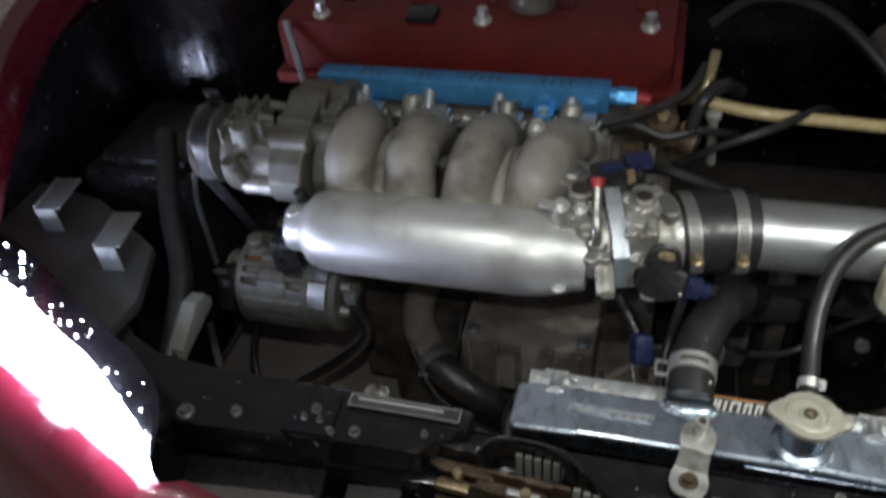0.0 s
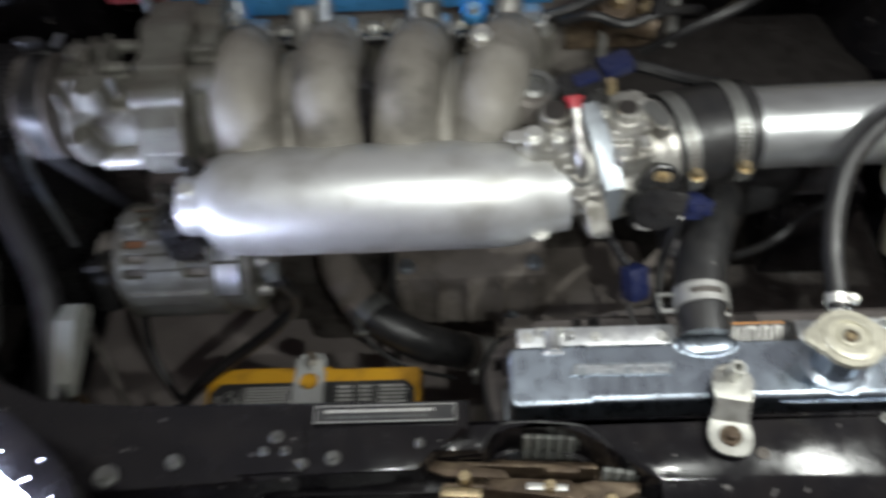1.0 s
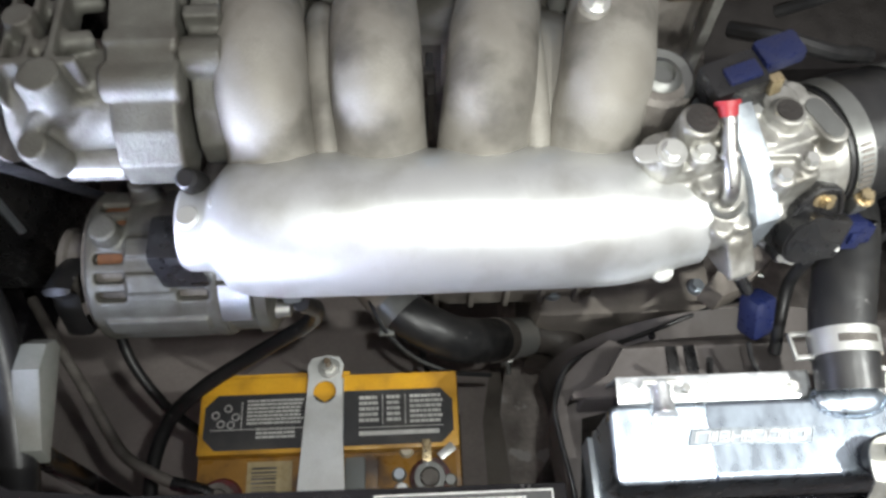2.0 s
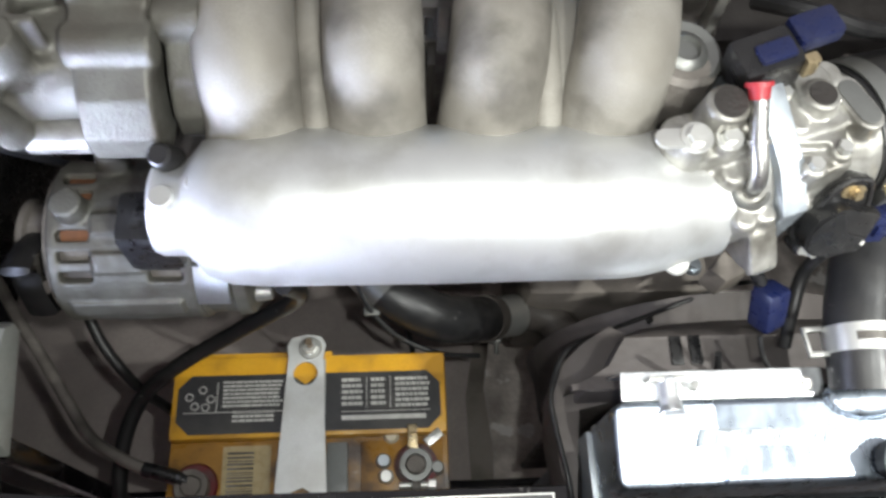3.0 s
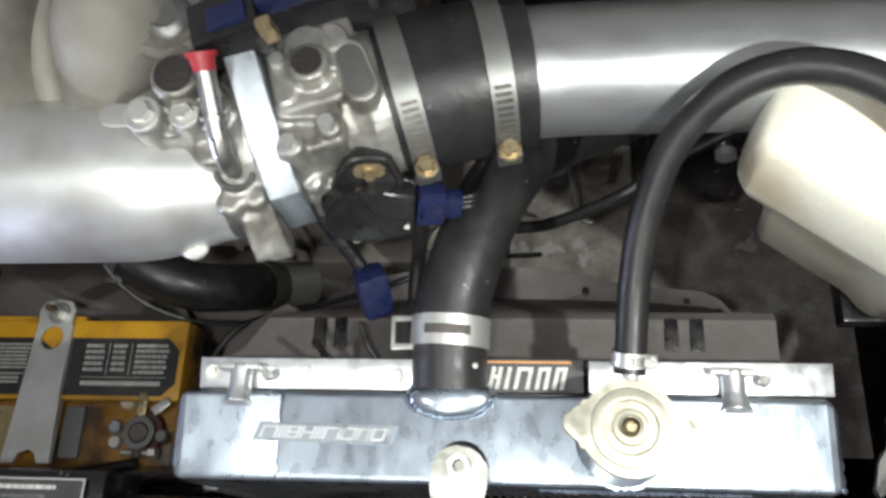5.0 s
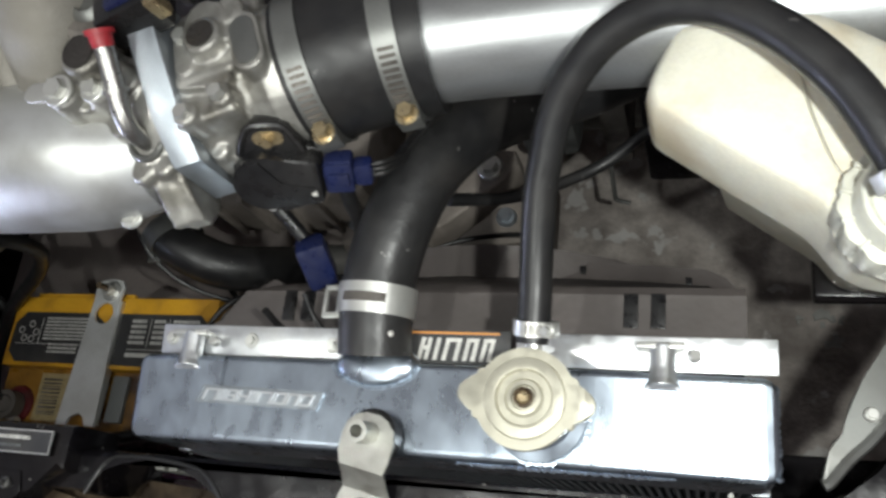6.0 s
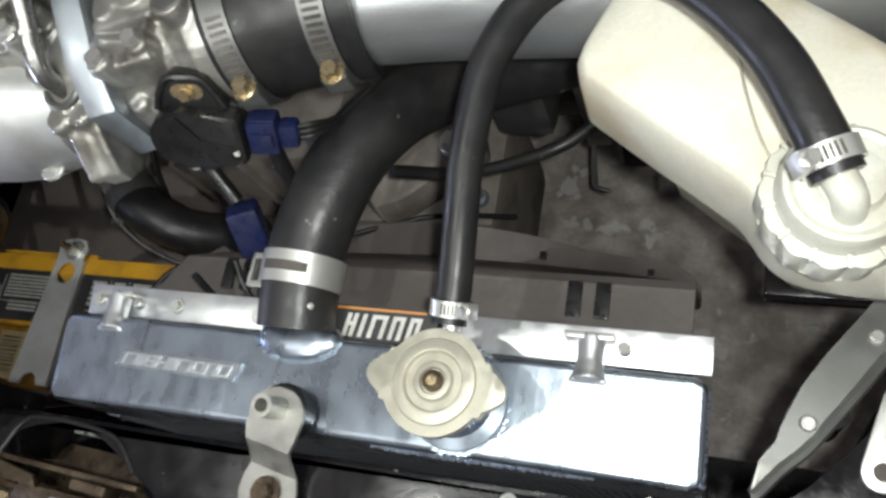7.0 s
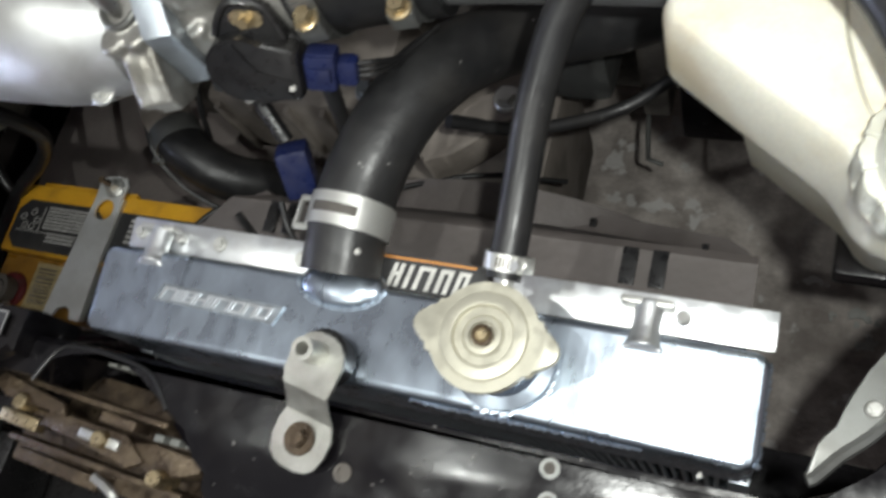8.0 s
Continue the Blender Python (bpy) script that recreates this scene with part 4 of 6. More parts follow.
    for x, dy, r in ((-0.297, 0.0, DIRTYRED), (-0.114, 0.011, DIRTYRED)):
        b = bm_()
        rod(b, (x, 0.048 + dy, 0.484), (x, 0.048 + dy, 0.4885), 0.019, 0.018, 28, 0.001)
        part("terminal_base", b, r, bat, "red terminal disc, dirty")
        rod(b := bm_(), (x, 0.046 + dy, 0.488), (x, 0.046 + dy, 0.503), 0.0085, 0.008, 20, 0.001)
        part("terminal_post", b, GRIMY, bat)


battery()


def battery_clamp():
    br = thing("battery_hold_down", (-0.206, 0.09, 0.497), "bright steel strap holding the battery down", "bracket")
    b = bm_()
    # two halves that meet along the middle, round an open hole
    right = [(-0.198, 0.030), (-0.187, 0.030), (-0.192, 0.150), (-0.190, 0.163), (-0.194, 0.170), (-0.207, 0.172)]
    left = [(-0.219, 0.030), (-0.230, 0.030), (-0.222, 0.150), (-0.223, 0.162), (-0.219, 0.169), (-0.207, 0.172)]
    slab(b, right + oval(-0.207, 0.137, 0.0105, 0.0105, 12, 90, -90) + [(-0.207, 0.0412), (-0.201, 0.038)], 0.5005, 0.5030)
    slab(b, (left + oval(-0.207, 0.137, 0.0105, 0.0105, 12, 90, 270) + [(-0.207, 0.0412), (-0.216, 0.038)])[::-1], 0.5005, 0.5030)
    part("strap", b, STRAP, br)
    box(b := bm_(), (-0.1925, 0.032, 0.493), (-0.190, 0.150, 0.5015))
    part("strap_edge", b, STEEL, br)
    b = bm_()
    rod(b, (-0.203, 0.159, 0.503), (-0.203, 0.159, 0.5055), 0.010, None, 24, 0.0008)
    hexhead(b, (-0.203, 0.159, 0.5055), (-0.203, 0.159, 0.513), 0.0065)
    part("nut", b, STEEL, br)
    rod(b := bm_(), (-0.203, 0.159, 0.290), (-0.203, 0.159, 0.524), 0.003)
    part("threaded_rod", b, RUST, br, "rusty threaded rod")
    tray = thing("battery_tray", (-0.20, 0.09, 0.28), "black steel battery tray", "tray")
    part("plate", box(bm_(), (-0.33, 0.02, 0.284), (-0.075, 0.175, 0.291), 0.002), BLACK, tray)
    part("support", box(bm_(), (-0.29, 0.045, 0.262), (-0.11, 0.12, 0.285), 0.002), BLACK, tray)
    for x, nm, lab in ((-0.297, "battery_terminal", "lead battery clamp with a bolt, on a red disc"), (-0.114, "battery_terminal", "corroded battery clamp with brass tabs and bolts")):
        dy = 0.011 if x > -0.2 else 0.0
        t = thing(nm, (x, 0.046 + dy, 0.489), lab, "terminal", "battery terminals")
        ring(b := bm_(), (x, 0.046 + dy, 0.490), (x, 0.046 + dy, 0.502), 0.0088, 0.0135, 24)
        part("ring", b, DULLSTEEL if dy else GRIMY, t)
        box(b := bm_(), (x - 0.004, 0.026 + dy, 0.491), (x + 0.004, 0.036 + dy, 0.501), 0.001)
        part("ear", b, GRIMY, t)
        rod(b := bm_(), (x - 0.014, 0.030 + dy, 0.496), (x + 0.014, 0.030 + dy, 0.496), 0.003)
        hexhead(b, (x + 0.010, 0.030 + dy, 0.496), (x + 0.016, 0.030 + dy, 0.496), 0.0055)
        part("bolt", b, STEEL, t)
        if dy:
            box(b := bm_(), (x - 0.006, 0.071, 0.497), (x + 0.002, 0.091, 0.4995), 0.0005)
            rod(b, (x - 0.002, 0.086, 0.499), (x - 0.002, 0.086, 0.5025), 0.0032, None, 12, 0.0004)
            part("tab", b, BRASS, t, "brass tab")
            box(b := bm_(), (-0.006, -0.004, 0.0), (0.010, 0.004, 0.0025), 0.0005, pose(x + 0.014, 0.078, 0.499, 0, 0, 38))
            part("tab", b, STEEL, t)
            arc(b := bm_(), axis_pose((x, 0.057, 0.490), (x, 0.057, 0.6)) @ pose(0, 0, 0, 0, -90, 0), 0.0, 0.008, -60, 75, 0.0145, 0.0185, 16)
            part("guard", b, DIRTYRED, t, "broken red plastic guard")
            rod(b := bm_(), (x + 0.018, 0.055, 0.489), (x + 0.018, 0.055, 0.499), 0.0060, 0.0055, 14, 0.001)
            part("lug", b, DULLSTEEL, t)
            for px, py, metal in ((-0.141, 0.063, PLATE), (-0.139, 0.050, STEEL), (-0.134, 0.084, CREAM)):
                rod(b := bm_(), (px, py, 0.485), (px, py, 0.4925), 0.0068, 0.0058, 16, 0.001)
                part("cap_nut", b, metal, t)
    cab = thing("battery_cable", (-0.36, 0.04, 0.50), "black battery cable with a grey woven sleeve", "cable")
    part("sleeve", hose(bm_(), [(-0.300, 0.050, 0.497), (-0.318, 0.056, 0.500), (-0.336, 0.061, 0.500)], 0.0062, 12), PLASTIC, cab)
    part("end", hose(bm_(), [(-0.330, 0.059, 0.500), (-0.351, 0.068, 0.500), (-0.381, 0.087, 0.500), (-0.403, 0.116, 0.500), (-0.427, 0.151, 0.500), (-0.455, 0.19, 0.50), (-0.50, 0.25, 0.48)], 0.0052, 12), GRIMY, cab, "braided yellowish sleeve")
    cab = thing("battery_cable", (-0.06, 0.03, 0.49), "thin black battery cable", "cable")
    part("cable", hose(bm_(), [(-0.115, 0.032, 0.494), (-0.15, 0.026, 0.492), (-0.20, 0.018, 0.485), (-0.26, 0.010, 0.46), (-0.30, 0.0, 0.40)], 0.0055, 12), RUBBER, cab)


battery_clamp()


# ---- intake: plenum, runners, throttle, pipe ----
PY, PZ, PR = 0.153, 0.780, 0.0445


def manifold():
    man = thing("intake_manifold", (-0.10, 0.2, 0.74), "silver cast aluminium intake manifold with four runners", "manifold")
    b = bm_()
    m = axis_pose((-0.262, PY, PZ), (0.1, PY, PZ))
    lathe(b, m, [(0, 0), (0.019, 0), (0.0245, 0.0015), (0.0262, 0.005), (0.0266, 0.018), (0.030, 0.022), (0.0385, 0.030), (0.0428, 0.042), (PR, 0.060), (PR + 0.0006, 0.15), (PR, 0.248), (0.0442, 0.262), (0.0430, 0.274), (0.0405, 0.286), (0.0370, 0.297), (0.0338, 0.307), (0.0318, 0.318), (0, 0.318)], 56)
    part("plenum", b, PLENUM, man, "satin silver plenum", sharp=60)
    for x, y, z, r in ((-0.252, PY - 0.006, PZ + 0.0245, 0.007), (-0.234, PY - 0.001, PZ + 0.030, 0.005)):
        rod(b := bm_(), (x, y, z - 0.006), (x, y - 0.0008, z + 0.0035), r * 1.1, r, 16, 0.001)
        part("boss", b, PLENUM, man)
    # plain black block between the end cap and the alternator
    part("end_stay", box(bm_(), (-0.292, PY - 0.010, PZ - 0.066), (-0.258, PY + 0.024, PZ - 0.020), 0.006), PLASTIC, man, "black block under the end cap")
    rod(b := bm_(), (-0.250, PY + 0.020, PZ + 0.018), (-0.252, PY + 0.012, PZ + 0.038), 0.0085, 0.0065, 16, 0.0015)
    part("bung", b, RUBBER, man, "black rubber bung")
    # runners, each with its fillet on the plenum
    rows = [(0, 0.0266), (0.018, 0.0266), (0.022, 0.030), (0.030, 0.0385), (0.042, 0.0428), (0.060, PR), (0.248, PR), (0.262, 0.0442), (0.274, 0.0430), (0.286, 0.0405), (0.297, 0.0370), (0.307, 0.0338), (0.318, 0.0318)]
    for k, (xa, xb, r) in enumerate(((-0.2045, -0.2155, 0.0282), (-0.1385, -0.141, 0.0278), (-0.0755, -0.060, 0.0278), (-0.008, 0.016, 0.0285))):
        b = bm_()
        pts = [(xa, PY + 0.018, PZ - 0.006), (xa, PY + 0.042, PZ + 0.022), (xa + 0.25 * (xb - xa), PY + 0.062, PZ + 0.053), (xa + 0.55 * (xb - xa), PY + 0.098, PZ + 0.058), (xb, PY + 0.140, PZ + 0.040), (xb, PY + 0.178, PZ + 0.012)]
        hose(b, pts, r, 32, 8, taper=lambda t: r + 0.0050 * max(0.0, 1 - t / 0.33) ** 2 + 0.001 * max(0, t - 0.6))
        shell = [(float(np.interp(xa + d + 0.262, [p for p, q in rows], [q for p, q in rows])) - 0.0042, 0.031 + d) for d in np.linspace(-0.029, 0.029, 12)]
        lathe(b, axis_pose((xa - 0.031, PY + 0.006, PZ - 0.003), (xa + 0.1, PY + 0.006, PZ - 0.003)), [(0, 0.002), *shell, (0, 0.060)], 48)
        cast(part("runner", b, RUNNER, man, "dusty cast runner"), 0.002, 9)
    for x in (-0.1715, -0.0425):
        b = bm_()
        hose(b, [(x, PY + 0.022, PZ + 0.012), (x, PY + 0.040, PZ + 0.032), (x - 0.002, PY + 0.062, PZ + 0.046), (x - 0.003, PY + 0.092, PZ + 0.050), (x - 0.004, PY + 0.125, PZ + 0.042), (x - 0.004, PY + 0.16, PZ + 0.02)], 0.0062, 12, 6, flat=(1.2, 1.0, (0, 0, 1)), taper=lambda t: 0.0060 + 0.0035 * t)
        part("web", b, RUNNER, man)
    b = bm_()
    hose(b, [(-0.1715, PY + 0.030, PZ + 0.005), (-0.173, PY + 0.06, PZ + 0.034), (-0.176, PY + 0.11, PZ + 0.038), (-0.176, PY + 0.16, PZ + 0.005)], 0.006, 10, 6, flat=(4.6, 1.6, (0, 0, 1)))
    part("gusset", b, RUNNER, man)
    b = bm_()
    hose(b, [(-0.0425, PY + 0.030, PZ + 0.005), (-0.040, PY + 0.06, PZ + 0.034), (-0.032, PY + 0.11, PZ + 0.038), (-0.026, PY + 0.16, PZ + 0.005)], 0.006, 10, 6, flat=(4.8, 1.6, (0, 0, 1)))
    part("gusset", b, RUNNER, man)
    # vacuum port with its nut on the last runner, and a bracket in the gap between the middle two
    b = bm_()
    rod(b, (-0.010, PY + 0.094, PZ + 0.070), (-0.010, PY + 0.092, PZ + 0.088), 0.012, 0.0105, 20, 0.002)
    part("port_boss", b, RUNNER, man)
    rod(b := bm_(), (-0.010, PY + 0.092, PZ + 0.087), (-0.010, PY + 0.092, PZ + 0.090), 0.0085, None, 18, 0.0006)
    hexhead(b, (-0.010, PY + 0.092, PZ + 0.090), (-0.010, PY + 0.0915, PZ + 0.0955), 0.0060)
    part("port_nut", b, STEEL, man)
    # solid slab, black to give the slot its inner shade
    slab(b := bm_(), stadium(-0.0455, PY + 0.090, -0.0435, PY + 0.112, 0.0034), PZ + 0.0545, PZ + 0.0585, 0.0008)
    part("web_slot", b, DARKGRIME, man, "black slab drawn for the dark of a slot in the web")
    box(b := bm_(), (-0.1090, PY + 0.075, PZ - 0.02), (-0.1040, PY + 0.110, PZ + 0.030), 0.001)
    box(b, (-0.1110, PY + 0.088, PZ + 0.010), (-0.1030, PY + 0.094, PZ + 0.034), 0.001)
    part("gap_bracket", b, DARKGRIME, man, "dark bracket between the runners")
    # flange along the head
    b = bm_()
    box(b, (-0.265, PY + 0.168, PZ - 0.030), (0.060, PY + 0.182, PZ + 0.046), 0.004)
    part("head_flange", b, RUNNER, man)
    for x in (-0.25, -0.185, -0.105, -0.025, 0.045):
        b = bm_()
        hexhead(b, (x, PY + 0.166, PZ + 0.038), (x, PY + 0.156, PZ + 0.040), 0.0075)
        rod(b, (x, PY + 0.170, PZ + 0.038), (x, PY + 0.165, PZ + 0.038), 0.011)
        part("bolt", b, STEEL, man)
    # injector bosses
    for x in (-0.235, -0.165, -0.055, 0.015):
        b = bm_()
        rod(b, (x, PY + 0.150, PZ + 0.040), (x, PY + 0.166, PZ + 0.072), 0.014, 0.0125, 20, 0.002)
        part("injector_boss", b, CASTING, man)
    # flange casting at the throttle end, with bosses and lugs
    d = Vector((0.955, 0.295, 0.0)).normalized()
    f0 = Vector((0.045, 0.1655, 0.787))
    side = Vector((-d.y, d.x, 0))
    across = Matrix(((*side, 0), (0, 0, 1, 0), (*d, 0), (0, 0, 0, 1))).transposed()
    across.translation = f0
    b = bm_()
    lathe(b, axis_pose(f0 - d * 0.022, f0 + d), [(0.0, 0), (0.022, 0), (0.029, 0.010), (0.0335, 0.021), (0.036, 0.032), (0.039, 0.037), (0.040, 0.0462), (0, 0.0462)], 40)
    slab(b, stadium(0.027, 0.166, 0.052, 0.170, 0.0150), 0.790, 0.8280)
    # lobe of the flange towards the radiator, with its raised edge
    slab(b, [(-0.030, 0.020), (-0.046, 0.010), (-0.055, 0.001), (-0.0635, -0.009), (-0.0625, -0.018), (-0.050, -0.028), (-0.037, -0.031), (-0.020, -0.032), (-0.015, 0.0)], 0.0120, 0.0240, 0, across)
    slab(b, [(-0.044, 0.010), (-0.048, 0.009), (-0.0640, -0.008), (-0.0625, -0.0135), (-0.0590, -0.0130)], 0.0060, 0.0160, 0, across)
    for p, q, r in (((0.026, 0.160, 0.805), (0.027, 0.159, 0.8375), 0.0090), ((0.045, 0.163, 0.810), (0.046, 0.161, 0.8350), 0.0080), ((0.063, 0.150, 0.780), (0.064, 0.1435, 0.8090), 0.0128), ((0.043, 0.178, 0.800), (0.044, 0.1735, 0.8495), 0.0120), ((0.061, 0.135, 0.780), (0.061, 0.1285, 0.8050), 0.0074), ((0.073, 0.138, 0.780), (0.073, 0.1315, 0.8050), 0.0066), ((0.056, 0.172, 0.805), (0.0565, 0.1695, 0.8400), 0.0075), ((0.031, 0.128, 0.765), (0.031, 0.120, 0.768), 0.0070), ((0.054, 0.153, 0.800), (0.053, 0.150, 0.8200), 0.0085)):
        rod(b, p, q, r * 1.2, r, 20, 0.002)
    cast(part("throttle_flange", b, CASTING, man, "oily cast throttle flange with bosses"), 0.0012, 4)
    b = bm_()
    slab(b, stadium(0.011, 0.1590, 0.026, 0.1590, 0.0058), 0.8365, 0.8392, 0.001)
    part("tab", b, STEEL, man)
    for x, y, z, r in ((0.027, 0.159, 0.8385, 0.0058), (0.046, 0.161, 0.8352, 0.0050), (0.0315, 0.119, 0.769, 0.005)):
        b = bm_()
        rod(b, (x, y, z - 0.001), (x, y - 0.0003, z + 0.0018), r * 1.55, None, 20, 0.0006)
        hexhead(b, (x, y, z + 0.0015), (x, y - 0.0008, z + 0.0055), r)
        part("bolt", b, STEEL, man)
    # flat disc whose black stands in for the hole's shaded depth
    rod(b := bm_(), (0.0440, 0.1735, 0.8492), (0.0440, 0.1733, 0.8507), 0.0090)
    part("socket", b, DARKGRIME, man, "black disc drawn for the dark of a brown hole")
    return d, f0


AX, F0 = manifold()


def vacuum_elbow():
    el = thing("vacuum_elbow", (0.064, 0.144, 0.808), "bright steel vacuum elbow closed by a red cap", "pipe fitting")
    hose(b := bm_(), [(0.0640, 0.1440, 0.802), (0.0640, 0.1428, 0.814), (0.0633, 0.1435, 0.8225), (0.0622, 0.1495, 0.8300), (0.0610, 0.1580, 0.8360), (0.0600, 0.1680, 0.8440), (0.0592, 0.1750, 0.8500)], 0.0050, 18, 6)
    part("pipe", b, CHROME, el)
    d = Vector((-0.0010, 0.0090, 0.0068)).normalized()
    p = Vector((0.0610, 0.1580, 0.8360))
    part("bead", ring(bm_(), p - d * 0.0011, p + d * 0.0011, 0.004, 0.0068, 20), CHROME, el)
    lathe(b := bm_(), axis_pose((0.0640, 0.1437, 0.8075), (0.0640, 0.1427, 0.8120)), [(0.0062, 0.0), (0.0114, 0.0), (0.0112, 0.0030), (0.0102, 0.0042), (0.0086, 0.0040), (0.0074, 0.0018), (0.0062, 0.0)], 28)
    part("collar", b, DULLSTEEL, el, "grey ring round the base")
    p = Vector((0.0592, 0.1750, 0.8500))
    rod(b := bm_(), p - d * 0.001, p + d * 0.007, 0.0054, 0.0060, 18, 0.001)
    ring(b, p + d * 0.006, p + d * 0.0085, 0.003, 0.0074, 18)
    part("cap", b, REDPL, el, "red plastic cap")


vacuum_elbow()


def frame_on(axis, origin):
    """x along the axis, z up as far as may be."""
    x = Vector(axis).normalized()
    y = Vector((0, 0, 1)).cross(x).normalized()
    z = x.cross(y)
    m = Matrix(((*x, 0), (*y, 0), (*z, 0), (0, 0, 0, 1))).transposed()
    m.translation = origin
    return m


def throttle():
    th = thing("throttle_unit", F0 + AX * 0.05, "oily cast aluminium throttle body", "throttle body")
    m = frame_on(AX, F0 + AX * 0.0242)
    turn = m @ pose(0, 0, 0, 90, 0, 90)
    # steel adapter plate with cut corners
    b = bm_()
    slab(b, [(-0.025, -0.039), (0.025, -0.039), (0.040, -0.022), (0.042, 0.030), (0.034, 0.050), (0.015, 0.0560), (-0.026, 0.0370), (-0.0460, 0.0180), (-0.0445, -0.022)], 0.0, 0.0155, 0.0010, turn)
    part("adapter_plate", b, PLATE, th, "blue-grey machined adapter plate")
    # body
    m = frame_on(AX, F0 + AX * 0.035)
    b = bm_()
    lathe(b, m @ pose(0, 0, 0, 0, 90, 0), [(0, 0), (0.037, 0), (0.038, 0.008), (0.0365, 0.012), (0.0360, 0.040), (0.038, 0.046), (0.040, 0.050), (0.0395, 0.060), (0.038, 0.063), (0, 0.063)], 44)
    for lo, hi in (((0.000, -0.034, 0.006), (0.034, -0.012, 0.033)), ((0.006, -0.014, 0.020), (0.048, 0.020, 0.040)), ((0.004, -0.041, -0.028), (0.044, -0.024, 0.004)), ((0.004, 0.008, 0.010), (0.052, 0.038, 0.033))):
        box(b, lo, hi, 0.003, m)
    slab(b, stadium(0.049, -0.014, 0.047, 0.006, 0.0085), 0.020, 0.0440, 0, m)
    slab(b, stadium(0.026, 0.006, 0.028, 0.016, 0.011), 0.020, 0.047, 0, m)
    slab(b, stadium(0.010, -0.010, 0.030, -0.016, 0.0060), 0.020, 0.0385, 0, m)
    slab(b, stadium(0.012, 0.020, 0.012, -0.004, 0.0055), 0.020, 0.0415, 0, m)
    for p, q, r in (((0.027, 0.004, 0.030), (0.027, 0.004, 0.0495), 0.0105), ((0.040, 0.018, 0.028), (0.040, 0.018, 0.0455), 0.009), ((0.030, -0.022, 0.020), (0.028, -0.026, 0.038), 0.0065), ((0.010, -0.028, 0.018), (0.008, -0.030, 0.038), 0.007), ((0.012, -0.034, 0.0), (0.010, -0.037, 0.010), 0.006)):
        rod(b, m @ Vector(p), m @ Vector(q), r * 1.1, r, 18, 0.0015)
    cast(part("housing", b, CASTING, th), 0.0011, 2)
    # port closed by a disc, its inner darkness put into the colour
    rod(b := bm_(), m @ Vector((0.027, 0.004, 0.0492)), m @ Vector((0.027, 0.004, 0.0504)), 0.0076)
    part("port", b, DARKGRIME, th, "black disc drawn for the dark of a threaded port")
    for p in ((0.008, -0.030, 0.037), (0.028, -0.026, 0.038), (0.012, 0.014, 0.0410)):
        hexhead(b := bm_(), m @ Vector(p), m @ (Vector(p) + Vector((0, 0, 0.0045))), 0.0045)
        part("screw", b, STEEL, th)
    # idle valve and its sensors behind
    iv = thing("idle_valve", F0 + Vector((0.02, 0.045, 0.04)), "dark round idle valve with a blue plug", "valve")
    rod(b := bm_(), (0.028, 0.212, 0.790), (0.030, 0.214, 0.838), 0.024, 0.022, 28, 0.003)
    part("body", b, GRIMY, iv)
    lathe(b := bm_(), axis_pose((0.030, 0.214, 0.837), (0.031, 0.212, 0.86)), [(0.022, 0), (0.019, 0.003), (0.0135, 0.0015), (0.012, 0.004), (0.008, 0.006), (0.007, 0.003), (0, 0.003)], 24)
    part("ring", b, DULLSTEEL, iv, "dull grey pressed rings")
    m2 = Matrix.Translation((0.068, 0.2010, 0.850)) @ pose(0, 0, 0, 0, -8, 16)
    ms = thing("pressure_sensor", (0.09, 0.206, 0.84), "black pressure sensor with a blue plug", "sensor")
    part("body", box(bm_(), (-0.018, -0.013, -0.016), (0.016, 0.012, 0.008), 0.003, m2), PLASTIC, ms)
    part("plug", box(bm_(), (-0.008, -0.009, 0.006), (0.012, 0.003, 0.011), 0.002, m2), BLUEPL, ms, "faded blue plug")
    part("clip", box(bm_(), (0.014, -0.016, -0.006), (0.022, -0.009, 0.008), 0.002, m2), BRASS, ms)
    part("plug", box(bm_(), (0.016, -0.004, -0.002), (0.042, 0.014, 0.010), 0.003, m2), BLUEPL, ms)
    # the smooth oval pad beside the port
    slab(b := bm_(), stadium(0.049, -0.013, 0.047, 0.004, 0.0066), 0.0436, 0.0450, 0.0006, m)
    part("pad", b, DULLSTEEL, th, "smooth machined pad")
    # throttle position sensor on the end of the shaft, leaning with it
    ts = thing("throttle_sensor", (0.135, 0.12, 0.76), "black throttle position sensor with a blue plug", "sensor")
    u = Vector((0.965, 0.130, -0.228)).normalized()
    v = Vector((0.40, 0.42, 0.80))
    v = (v - u * v.dot(u)).normalized()
    n = u.cross(v)
    m3 = Matrix(((*u, 0), (*v, 0), (*n, 0), (0, 0, 0, 1))).transposed()
    m3.translation = Vector((0.1262, 0.1308, 0.7808)) - n * 0.003
    b = bm_()
    slab(b, oval(-0.0040, -0.0010, 0.0176, 0.0176, 24, 70, 290) + [(0.010, -0.0180), (0.0235, -0.0170), (0.0250, -0.0150), (0.0250, 0.0105), (0.0235, 0.0125), (0.008, 0.0140)], -0.010, 0.003, 0.0030, m3)
    part("body", b, PLASTIC, ts)
    b = bm_()
    slab(b, oval(-0.0040, -0.0010, 0.0192, 0.0192, 24, 70, 290) + [(0.010, -0.0195), (0.0245, -0.0185), (0.0255, 0.0120), (0.008, 0.0160)], -0.017, -0.009, 0.002, m3)
    part("base", b, PLASTIC, ts)
    slab(b := bm_(), oval(-0.0040, -0.0010, 0.0158, 0.0158, 24, 95, 265) + [(0.020, -0.0155), (0.0215, -0.004), (0.004, -0.0005)], 0.0028, 0.0040, 0.0006, m3)
    part("cover", b, PLASTIC, ts, "raised smooth cover")
